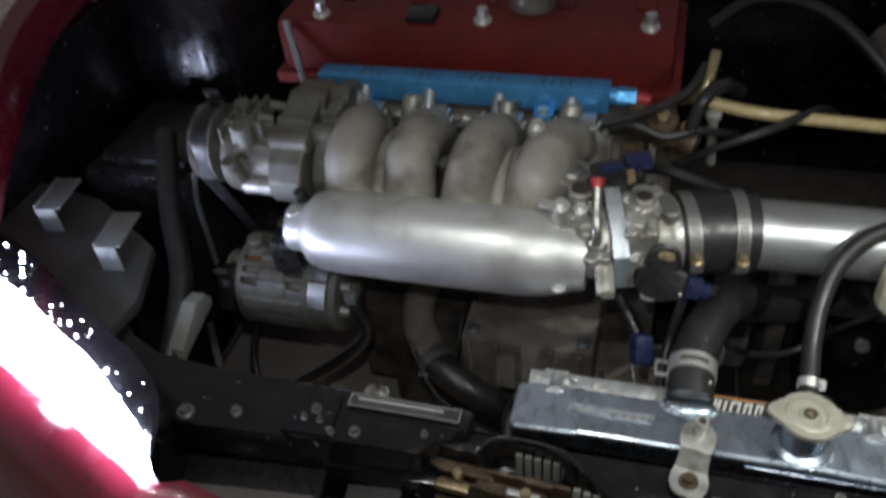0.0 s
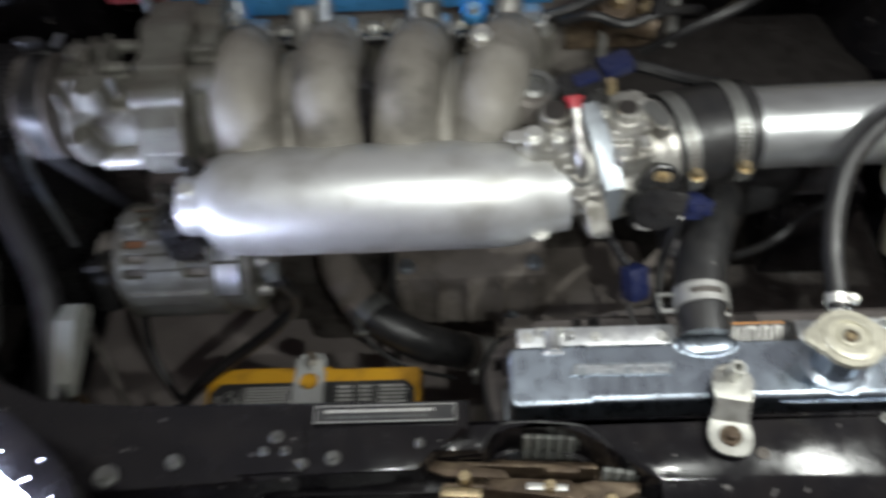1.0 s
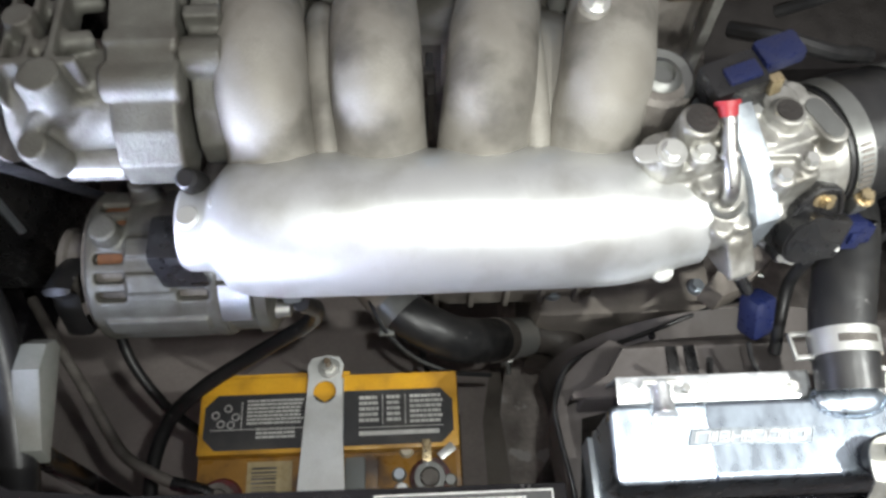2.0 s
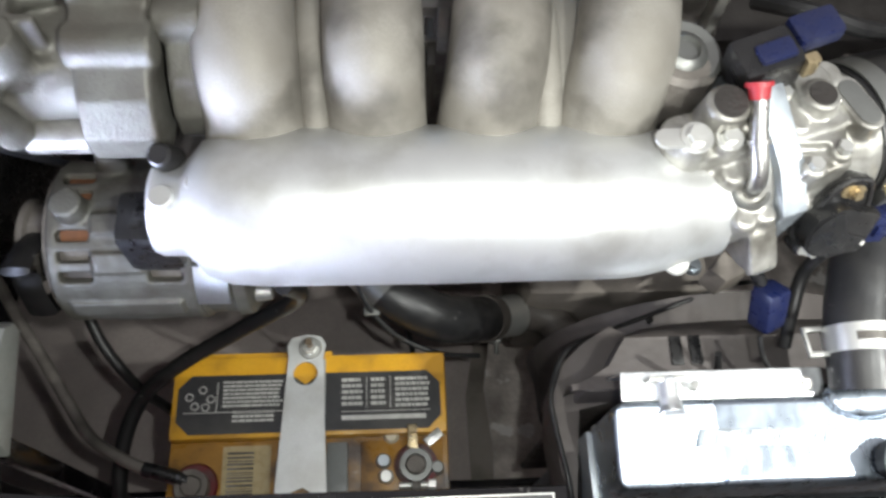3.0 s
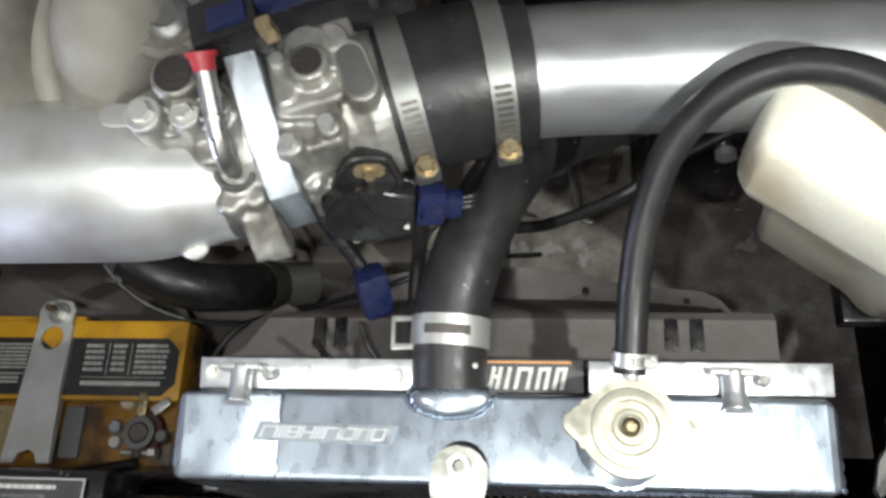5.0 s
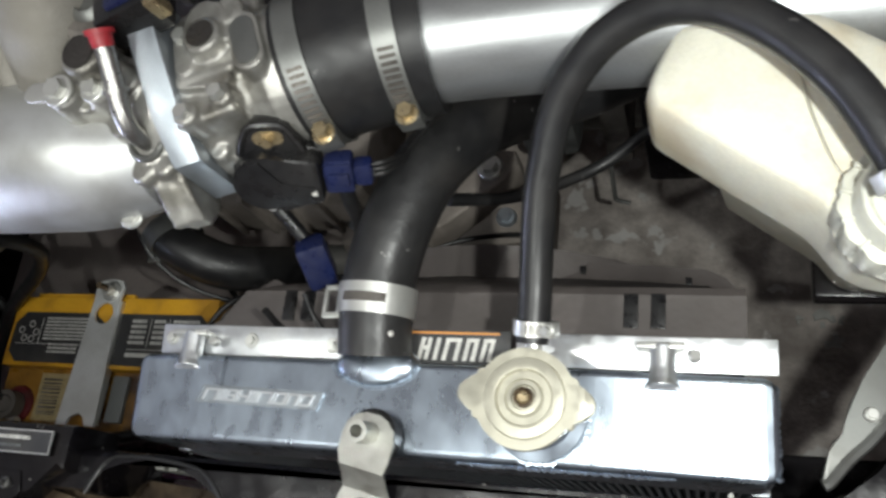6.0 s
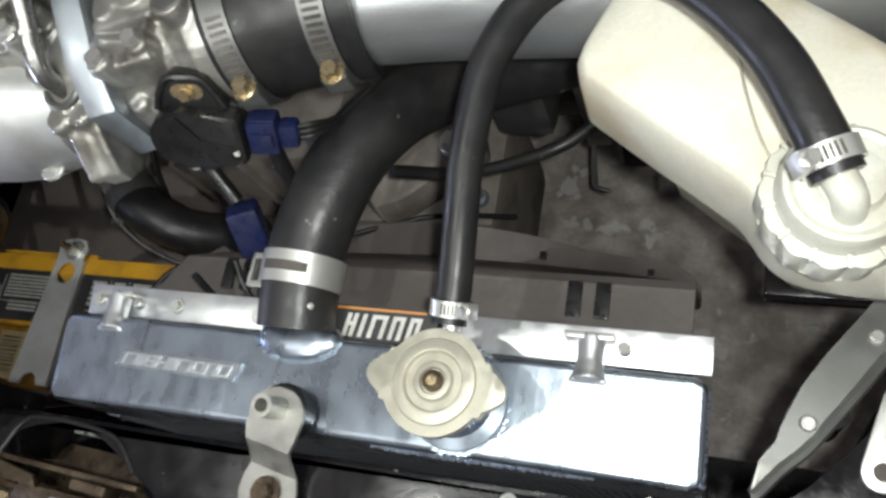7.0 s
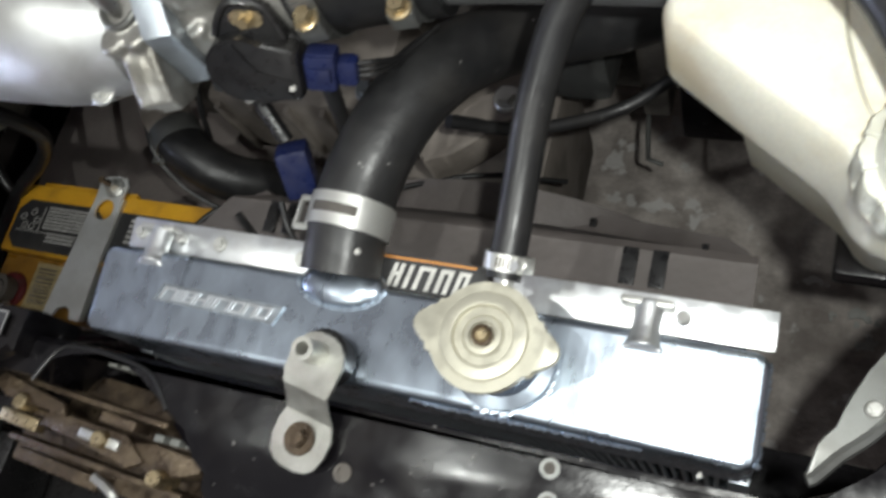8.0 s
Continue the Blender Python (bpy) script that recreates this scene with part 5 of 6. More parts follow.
    for x, y, metal, outline in ((0.001, 0.0235, BRASS, [(-0.0185, 0.0080), (-0.0150, 0.0200), (-0.0100, 0.0295), (-0.0050, 0.0330), (0.0075, 0.0330), (0.0120, 0.0300), (0.0165, 0.0200), (0.0200, 0.0100)]), (-0.005, -0.0195, STEEL, stadium(-0.009, -0.0195, -0.001, -0.0195, 0.0060))):
        part("ear", slab(bm_(), outline, -0.017, -0.0050, 0.002, m3), PLASTIC, ts)
        slab(b := bm_(), stadium(x - 0.004, y, x + 0.004, y, 0.0042), -0.0052, -0.0043, 0, m3)
        part("slot_plate", b, metal, ts, "slotted washer")
        b = bm_()
        rod(b, m3 @ Vector((x, y, -0.0043)), m3 @ Vector((x, y, -0.0028)), 0.0042)
        hexhead(b, m3 @ Vector((x, y, -0.0028)), m3 @ Vector((x, y, 0.0006)), 0.0031)
        part("screw", b, metal, ts)
    # raised rim round the top ear, and the collar on the shaft
    hose(b := bm_(), [m3 @ Vector((x, y, -0.0052)) for x, y in ((-0.0165, 0.0135), (-0.0130, 0.0230), (-0.0075, 0.0305), (0.0010, 0.0318), (0.0095, 0.0300), (0.0150, 0.0205), (0.0175, 0.0140))], 0.0020, 8)
    part("ear_rim", b, PLASTIC, ts)
    rod(b := bm_(), m3 @ Vector((-0.004, 0, -0.030)), m3 @ Vector((-0.004, 0, -0.016)), 0.015, 0.016, 20)
    part("collar", b, PLASTIC, ts)
    part("dot", box(bm_(), (0.0195, -0.0095, 0.0026), (0.0222, -0.0070, 0.0044), 0, m3), PRINT, ts, "white paint dot")
    plug = part("plug", box(bm_(), (0.0262, -0.0125, -0.0145), (0.0420, 0.0070, 0.0000), 0.0025, m3), BLUEPL, ts, "blue plug")
    part("latch", box(bm_(), (0.0290, -0.0060, -0.0005), (0.0400, 0.0020, 0.0025), 0.001, m3), BLUEPL, plug)
    part("plug_rib", box(bm_(), (0.0275, 0.0062, -0.0120), (0.0415, 0.0078, -0.0020), 0.0006, m3), BLUEPL, plug)
    part("plug_tail", box(bm_(), (0.0415, -0.0105, -0.0130), (0.0520, 0.0035, -0.0025), 0.003, m3), BLUEPL, ts)
    for k, mt in enumerate((RUBBER, RUBBER, RUBBER)):
        q = m3 @ Vector((0.0515, -0.007 + 0.0035 * k, -0.008))
        part("wire", hose(bm_(), [q, q + u * 0.008 - n * 0.003, Vector((0.183, 0.168, 0.738 + 0.002 * k)), Vector((0.192, 0.195, 0.73))], 0.0014, 8), mt, ts)


throttle()


def intake_pipe():
    cp = thing("hose_coupler", (0.17, 0.185, 0.76), "black silicone coupler with two worm clamps", "coupler")
    line = [F0 + AX * 0.094, F0 + AX * 0.106, Vector((0.160, 0.2020, 0.787)), Vector((0.188, 0.2090, 0.785)), Vector((0.208, 0.2125, 0.784))]
    part("sleeve", hose(bm_(), line, 0.042, 40, 8, taper=lambda t: 0.0410 + 0.0008 * math.sin(math.pi * t)), RUBBER, cp)
    worm_clamp(cp, F0 + AX * 0.1035, AX, 0.0420, 0.0125, (0.1, -0.93, -0.03), DULLSTEEL, BRASS, slots=9, turn=-1.0)
    worm_clamp(cp, (0.190, 0.2095, 0.785), (0.98, 0.20, -0.03), 0.0420, 0.0125, (0.05, -0.95, -0.10), DULLSTEEL, BRASS, slots=9, turn=-1.0)
    ip = thing("intake_pipe", (0.40, 0.20, 0.75), "satin aluminium intake pipe", "pipe")
    part("pipe", hose(bm_(), [(0.185, 0.2090, 0.785), (0.24, 0.2140, 0.783), (0.34, 0.2150, 0.782), (0.44, 0.2150, 0.782), (0.54, 0.21, 0.78), (0.60, 0.17, 0.75), (0.62, 0.08, 0.66), (0.62, 0.02, 0.56)], 0.0350, 40, 8), PIPE, ip, sharp=60)


intake_pipe()


# ---- engine ----
def engine():
    en = thing("engine_block", (-0.1, 0.42, 0.2), "grimy dark cast engine block and head", "engine")
    part("block", box(bm_(), (-0.31, 0.345, 0.30), (0.13, 0.62, 0.70), 0.012), GRIMY, en)
    part("head", box(bm_(), (-0.32, 0.335, 0.69), (0.115, 0.60, 0.825), 0.006), GRIMY, en)
    part("sump", box(bm_(), (-0.28, 0.37, 0.20), (0.10, 0.58, 0.31), 0.02), GRIMY, en)
    part("gearbox", box(bm_(), (0.12, 0.43, 0.26), (0.50, 0.66, 0.58), 0.05), DARKGRIME, en)
    part("bell_housing", box(bm_(), (0.0, 0.222, 0.28), (0.19, 0.36, 0.455), 0.018), GEARBOX, en, "dusty brown bell housing")
    part("block_foot", box(bm_(), (-0.115, 0.245, 0.44), (0.06, 0.36, 0.535), 0.008), GEARBOX, en)
    for k in range(5):
        part("block_rib", box(bm_(), (-0.105 + 0.036 * k, 0.238, 0.45), (-0.099 + 0.036 * k, 0.252, 0.53), 0.002), GEARBOX, en)
    for x, y, z in ((-0.10, 0.262, 0.535), (0.045, 0.262, 0.535), (0.02, 0.25, 0.455), (0.17, 0.25, 0.455)):
        b = bm_()
        rod(b, (x, y, z - 0.002), (x, y, z + 0.004), 0.010, 0.009, 16, 0.001)
        hexhead(b, (x, y, z + 0.004), (x, y, z + 0.010), 0.0065)
        part("bolt", b, PLATE, en)
    part("mount_casting", box(bm_(), (0.195, 0.285, 0.50), (0.245, 0.36, 0.60), 0.012), DARKGREY, en)
    part("mount_post", box(bm_(), (0.262, 0.300, 0.46), (0.284, 0.37, 0.64), 0.004), GRIMY, en)
    for k in range(7):
        x = -0.29 + k * 0.065
        part("head_rib", box(bm_(), (x, 0.322, 0.70), (x + 0.008, 0.337, 0.81), 0.002), CASTING, en)
    lathe(b := bm_(), axis_pose((-0.40, 0.45, 0.42), (-0.3, 0.45, 0.42)), [(0, 0), (0.03, 0), (0.07, 0.004), (0.07, 0.03), (0.05, 0.034), (0.05, 0.09), (0, 0.09)], 36)
    part("crank_pulley", b, GRIMY, en)
    vc = thing("valve_cover", (-0.1, 0.45, 0.825), "red crackle painted valve cover with bright nuts", "valve cover")
    b = bm_()
    box(b, (-0.365, 0.375, 0.822), (0.128, 0.62, 0.838), 0.004)
    box(b, (-0.357, 0.383, 0.832), (0.118, 0.612, 0.905), 0.014)
    part("cover", b, RED, vc)
    for x in (-0.30, -0.10, 0.088):
        b = bm_()
        rod(b, (x, 0.402, 0.900), (x, 0.402, 0.909), 0.012, 0.011, 20, 0.002)
        hexhead(b, (x, 0.402, 0.909), (x, 0.402, 0.920), 0.0075)
        part("nut", b, STEEL, vc)
    for k in range(5):
        part("rib", box(bm_(), (-0.29 + k * 0.09, 0.44, 0.904), (-0.27 + k * 0.09, 0.60, 0.908), 0.002), RED, vc)
    rod(b := bm_(), (-0.05, 0.45, 0.900), (-0.05, 0.45, 0.935), 0.03, 0.028, 28, 0.003)
    part("oil_cap", b, CASTING, vc)
    box(b := bm_(), (-0.19, 0.388, 0.904), (-0.155, 0.42, 0.914), 0.003)
    part("clip", b, PLASTIC, vc)
    rail = thing("fuel_rail", (-0.115, 0.345, 0.86), "bright blue anodised fuel rail with worn lettering", "fuel rail")
    part("rail", box(bm_(), (-0.283, 0.322, 0.840), (0.054, 0.350, 0.868), 0.0025), BLUE, rail)
    rod(b := bm_(), (0.052, 0.336, 0.855), (0.062, 0.336, 0.855), 0.010, None, 18)
    hexhead(b, (0.062, 0.336, 0.855), (0.082, 0.336, 0.855), 0.011)
    part("fitting", b, BLUE, rail)
    rod(b := bm_(), (0.082, 0.336, 0.855), (0.098, 0.334, 0.853), 0.008, 0.006, 16, 0.001)
    part("hose_end", b, REDPL, rail, "red hose end")
    for x in (-0.225, -0.015):
        b = bm_()
        slab(b, stadium(x, 0.311, x, 0.326, 0.011), 0.836, 0.844, 0.001)
        part("foot", b, BLUE, rail)
        rod(b := bm_(), (x, 0.310, 0.844), (x, 0.310, 0.850), 0.006)
        part("screw", b, STEEL, rail)
        rod(b := bm_(), (x, 0.312, 0.800), (x, 0.312, 0.837), 0.008)
        part("spacer", b, STEEL, rail)
    rnd = random.Random(9)
    for x0, n in ((-0.23, 3), (-0.16, 2), (-0.10, 4), (-0.02, 4)):
        b = bm_()
        for k in range(n):
            x = x0 + k * 0.010
            box(b, (x, 0.330, 0.8678), (x + 0.0014, 0.342, 0.8684))
            box(b, (x, 0.341, 0.8678), (x + 0.006, 0.3422, 0.8684))
        part("lettering", b, LABEL, rail)
    for x in (-0.225, -0.147, -0.066, 0.014):
        inj = thing("injector", (x, 0.332, 0.82), "grey fuel injector with a plug", "injector", "injectors")
        rod(b := bm_(), (x, 0.308, 0.832), (x, 0.328, 0.854), 0.009, 0.008, 16, 0.001)
        part("body", b, PLATE, inj)
        part("plug", box(bm_(), (x + 0.006, 0.298, 0.828), (x + 0.024, 0.314, 0.845), 0.003), GREYPL, inj)
        hose(b := bm_(), [(x - 0.012, 0.298, 0.848), (x - 0.020, 0.294, 0.834), (x - 0.008, 0.288, 0.826), (x + 0.006, 0.292, 0.830)], 0.0018, 8)
        part("wire_clip", b, STEEL, inj)


engine()


def alternator():
    al = thing("alternator", (-0.30, 0.17, 0.60), "grey cast alternator with slotted housing", "alternator")
    cy, cz, r = 0.172, 0.652, 0.057
    m = axis_pose((-0.362, cy, cz), (0, cy, cz))
    lathe(b := bm_(), m, [(0, 0), (0.040, 0), (0.052, 0.004), (r - 0.007, 0.009), (r - 0.007, 0.094), (0.045, 0.104), (0.040, 0.118), (0.036, 0.120), (0, 0.120)], 48)
    part("core", b, GRIMY, al, "dark core behind the slots")
    for xw, cw in (((-0.346, -0.328), COPPER), ((-0.290, -0.270), COPPER)):
        part("winding", arc(bm_(), Matrix.Translation((0, cy, cz)), xw[0], xw[1], -26, 30, r - 0.008, r - 0.0045), cw, al, "brown copper windings")
    centre = Matrix.Translation((0, cy, cz))
    b = bm_()
    for x0, x1 in ((-0.354, -0.348), (-0.327, -0.291), (-0.269, -0.262)):
        arc(b, centre, x0, x1, -110, 230, r - 0.008, r)
    for x0, x1 in ((-0.350, -0.325), (-0.293, -0.267)):
        arc(b, centre, x0, x1, -110, -26, r - 0.008, r - 0.0005)
        arc(b, centre, x0, x1, 56, 230, r - 0.008, r - 0.0005)
        for k in range(5):
            arc(b, centre, x0, x1, -17 + k * 14.5, -10.5 + k * 14.5, r - 0.008, r - 0.0005)
    for x0, x1, a in ((-0.325, -0.293, 8), (-0.325, -0.293, 34), (-0.345, -0.272, 72)):
        arc(b, centre, x0, x1, a, a + 14, r - 0.003, r + 0.0025)
    rod(b, (-0.338, 0.168, 0.700), (-0.338, 0.166, 0.722), 0.011, 0.010, 18)
    rod(b, (-0.318, 0.205, 0.695), (-0.318, 0.208, 0.716), 0.012, 0.010, 18)
    cast(part("housing", b, OXIDE, al), 0.0013, 2)
    lathe(b := bm_(), axis_pose((-0.266, cy - 0.006, cz), (0, cy - 0.006, cz)), [(0, 0), (0.049, 0), (0.050, 0.006), (0.0475, 0.008), (0.0475, 0.026), (0.050, 0.028), (0.049, 0.036), (0.042, 0.041), (0, 0.042)], 40)
    part("end_cover", b, OXIDE, al, "dull pressed end cover")
    for a0, a1 in ((2, 36), (40, 74)):
        part("end_shield", arc(bm_(), Matrix.Translation((0, cy - 0.006, cz)), -0.262, -0.2405, a0, a1, 0.0485, 0.0525), STRIP, al, "bright pressed end shield")
    part("plug", box(bm_(), (-0.218, 0.126, 0.668), (-0.204, 0.140, 0.684), 0.003), GREYPL, al)
    for dy, dz in ((-0.030, 0.030), (-0.044, 0.005), (0.0, 0.044)):
        rod(b := bm_(), (-0.226, cy + dy, cz + dz), (-0.214, cy + dy, cz + dz), 0.007, 0.006, 14, 0.001)
        part("stud", b, CASTING, al)
    rod(b := bm_(), (-0.225, 0.150, 0.668), (-0.212, 0.148, 0.668), 0.013, None, 18, 0.002)
    part("boss", b, CASTING, al)
    lathe(b := bm_(), axis_pose((-0.385, cy, cz), (-0.3, cy, cz)), [(0, 0), (0.030, 0), (0.030, 0.004), (0.026, 0.006), (0.026, 0.016), (0.030, 0.018), (0.030, 0.022), (0, 0.023)], 32)
    part("pulley", b, GRIMY, al)
    # arm that holds it to the engine
    part("mount_arm", hose(bm_(), [(-0.30, 0.20, 0.62), (-0.29, 0.28, 0.60), (-0.28, 0.36, 0.58)], 0.02, 12), CASTING, al)
    al.location.y += 0.024
    cab = thing("alternator_cable", (-0.25, 0.10, 0.45), "black cable from alternator to battery", "cable")
    part("cable", hose(bm_(), [(-0.205, 0.150, 0.672), (-0.198, 0.158, 0.640), (-0.208, 0.165, 0.600), (-0.235, 0.166, 0.565), (-0.270, 0.160, 0.535), (-0.315, 0.146, 0.505), (-0.352, 0.126, 0.475), (-0.370, 0.085, 0.455), (-0.372, 0.035, 0.43), (-0.37, 0.0, 0.38)], 0.0068, 12), RUBBER, cab)


alternator()


def steering_pump():
    ps = thing("power_steering_pump", (-0.30, 0.24, 0.74), "oily cast power steering pump with its bracket", "pump")
    lathe(b := bm_(), axis_pose((-0.350, 0.222, 0.822), (-0.2, 0.222, 0.822)), [(0, 0), (0.030, 0), (0.042, 0.003), (0.044, 0.010), (0.042, 0.022), (0.036, 0.030), (0.034, 0.060), (0.026, 0.066), (0, 0.066)], 36)
    rod(b, (-0.318, 0.200, 0.840), (-0.318, 0.196, 0.876), 0.012, 0.011, 18)
    rod(b, (-0.335, 0.235, 0.840), (-0.335, 0.236, 0.880), 0.010, 0.009, 18)
    rod(b, (-0.326, 0.180, 0.815), (-0.330, 0.172, 0.845), 0.010, 0.009, 18)
    for k in range(3):
        box(b, (-0.345 + 0.014 * k, 0.19, 0.85), (-0.341 + 0.014 * k, 0.26, 0.872 + 0.002 * k))
    box(b, (-0.345, 0.205, 0.85), (-0.30, 0.210, 0.874))
    for y, z in ((0.190, 0.850), (0.222, 0.866), (0.255, 0.862)):
        hose(b, [(-0.340, y - 0.012, z - 0.020), (-0.322, y, z), (-0.300, y + 0.012, z - 0.006)], 0.006, 10)
    cast(part("body", b, OXIDE, ps), 0.0016, 3)
    for xa, xb, z, dy in ((-0.290, -0.252, 0.004, 0.010), (-0.2475, -0.2300, -0.002, 0.028)):
        b = bm_()
        pts = [(y + dy, z) for y, z in ((0.163, 0.798), (0.170, 0.786), (0.20, 0.785), (0.300, 0.790), (0.300, 0.866), (0.255, 0.872), (0.205, 0.858), (0.174, 0.834), (0.163, 0.815))]
        m = Matrix(((0, 0, 1, 0), (1, 0, 0, 0), (0, 1, 0, z), (0, 0, 0, 1)))
        slab(b, pts, xa, xb, 0, m)
        rod(b, (xa - 0.004, 0.200 + dy, 0.85), (xb + 0.003, 0.200 + dy, 0.85), 0.012, None, 18)
        rod(b, (xa - 0.003, 0.262 + dy, 0.86), (xb + 0.003, 0.262 + dy, 0.86), 0.015, None, 18)
        box(b, (xa - 0.002, 0.215 + dy, 0.80), (xb + 0.002, 0.224 + dy, 0.868))
        cast(part("bracket_plate", b, OXIDE, ps), 0.0016, 4)
    rod(b := bm_(), (-0.326, 0.186, 0.806), (-0.290, 0.186, 0.806), 0.011, None, 20, 0.002)
    part("lug", b, CASTING, ps)
    rod(b := bm_(), (-0.236, 0.172, 0.785), (-0.229, 0.162, 0.795), 0.007, 0.006, 12)
    hexhead(b, (-0.229, 0.162, 0.795), (-0.227, 0.159, 0.800), 0.006)
    part("bolt", b, STEEL, ps)
    lathe(b := bm_(), axis_pose((-0.385, 0.225, 0.830), (-0.3, 0.225, 0.830)), [(0, 0.006), (0.022, 0.004), (0.038, 0.008), (0.042, 0.0), (0.044, 0.0), (0.042, 0.006), (0.040, 0.008), (0.040, 0.020), (0.044, 0.024), (0.044, 0.026), (0.03, 0.026), (0, 0.026)], 44)
    part("pulley", b, GRIMY, ps)
    rod(b := bm_(), (-0.36, 0.225, 0.830), (-0.33, 0.225, 0.830), 0.012)
    part("shaft", b, STEEL, ps)
    part("foot", box(bm_(), (-0.30, 0.29, 0.74), (-0.245, 0.345, 0.85), 0.006), CASTING, ps)
    belt = thing("drive_belt", (-0.372, 0.28, 0.40), "black ribbed drive belt round the pulleys", "belt")
    c = [(0.225, 0.830, 0.044), (0.45, 0.42, 0.074)]
    pts = []
    for (y, z, r), angles in zip(c, ((210, 140, 70, 30), (20, -60, -120, -150))):
        pts += [(-0.372, y + r * math.cos(radians(a)), z + r * math.sin(radians(a))) for a in angles]
    part("belt", hose(bm_(), [*pts, pts[0]], 0.004, 8, 6, flat=(2.6, 0.6, (0, 1, 0.2))), RUBBER, belt)
    belt2 = thing("drive_belt", (-0.384, 0.17, 0.55), "black ribbed belt on the alternator pulley", "belt")
    pts = [(-0.374, 0.172 + 0.029 * math.cos(radians(a)), 0.652 + 0.029 * math.sin(radians(a))) for a in (200, 120, 60)] + [(-0.374, 0.45 + 0.058 * math.cos(radians(a)), 0.42 + 0.058 * math.sin(radians(a))) for a in (40, -30, -110)]
    part("belt", hose(bm_(), [*pts, pts[0]], 0.004, 8, 6, flat=(2.4, 0.6, (0, 1, 0.2))), RUBBER, belt2)


steering_pump()


def lower_hose():
    lh = thing("lower_radiator_hose", (-0.07, 0.2, 0.40), "black rubber lower radiator hose with steel clamps", "hose")
    part("hose", hose(bm_(), [(-0.150, 0.222, 0.524), (-0.134, 0.205, 0.520), (-0.112, 0.193, 0.512), (-0.087, 0.187, 0.496), (-0.064, 0.193, 0.474), (-0.044, 0.203, 0.447), (-0.034, 0.2095, 0.430)], 0.0218, 24), RUBBER, lh)
    part("hose", hose(bm_(), [(-0.037, 0.2080, 0.434), (-0.012, 0.2200, 0.408), (0.008, 0.2245, 0.402), (0.030, 0.2200, 0.399), (0.046, 0.2030, 0.396), (0.051, 0.180, 0.385), (0.051, 0.150, 0.358), (0.050, 0.11, 0.330), (0.050, 0.07, 0.318)], 0.0192, 24), DUSTYRUBBER, lh)
    cl = part("clamp", ring(bm_(), (-0.030, 0.2115, 0.4265), (-0.007, 0.2215, 0.4050), 0.0200, 0.0216, 32), STEEL, lh, "dull steel sleeve clamp")
    part("hose_end", ring(bm_(), (-0.043, 0.2040, 0.4440), (-0.034, 0.2095, 0.4310), 0.0216, 0.0232, 32), DUSTYRUBBER, lh, "dusty hose end")
    part("screw_housing", box(bm_(), (-0.034, 0.190, 0.404), (-0.022, 0.200, 0.416), 0.002), STEEL, cl)
    rod(b := bm_(), (-0.027, 0.192, 0.411), (-0.027, 0.180, 0.405), 0.0025)
    part("screw", b, DULLSTEEL, cl)
    cl = part("clamp", ring(bm_(), (-0.145, 0.2165, 0.5230), (-0.133, 0.2040, 0.5200), 0.0224, 0.0238, 32), DULLSTEEL, lh)
    part("tail", box(bm_(), (-0.156, 0.182, 0.519), (-0.142, 0.195, 0.5225), 0.001, pose(0, 0, 0, 0, 0, 0)), DULLSTEEL, cl)
    th = thing("thermostat_housing", (-0.18, 0.28, 0.45), "dusty brown cast thermostat housing", "housing")
    part("body", hose(bm_(), [(-0.142, 0.213, 0.522), (-0.158, 0.233, 0.528), (-0.180, 0.275, 0.535), (-0.19, 0.36, 0.54)], 0.0225, 20), GEARBOX, th)
    b = bm_()
    hose(b, [(-0.170, 0.225, 0.540), (-0.158, 0.200, 0.532), (-0.148, 0.184, 0.520), (-0.125, 0.168, 0.500), (-0.090, 0.160, 0.478), (-0.05, 0.165, 0.45)], 0.0024, 8)
    w = thing("wire_loom", (-0.16, 0.19, 0.45), "thin black wire along the lower hose", "wire")
    part("wire", b, RUBBER, w)


lower_hose()

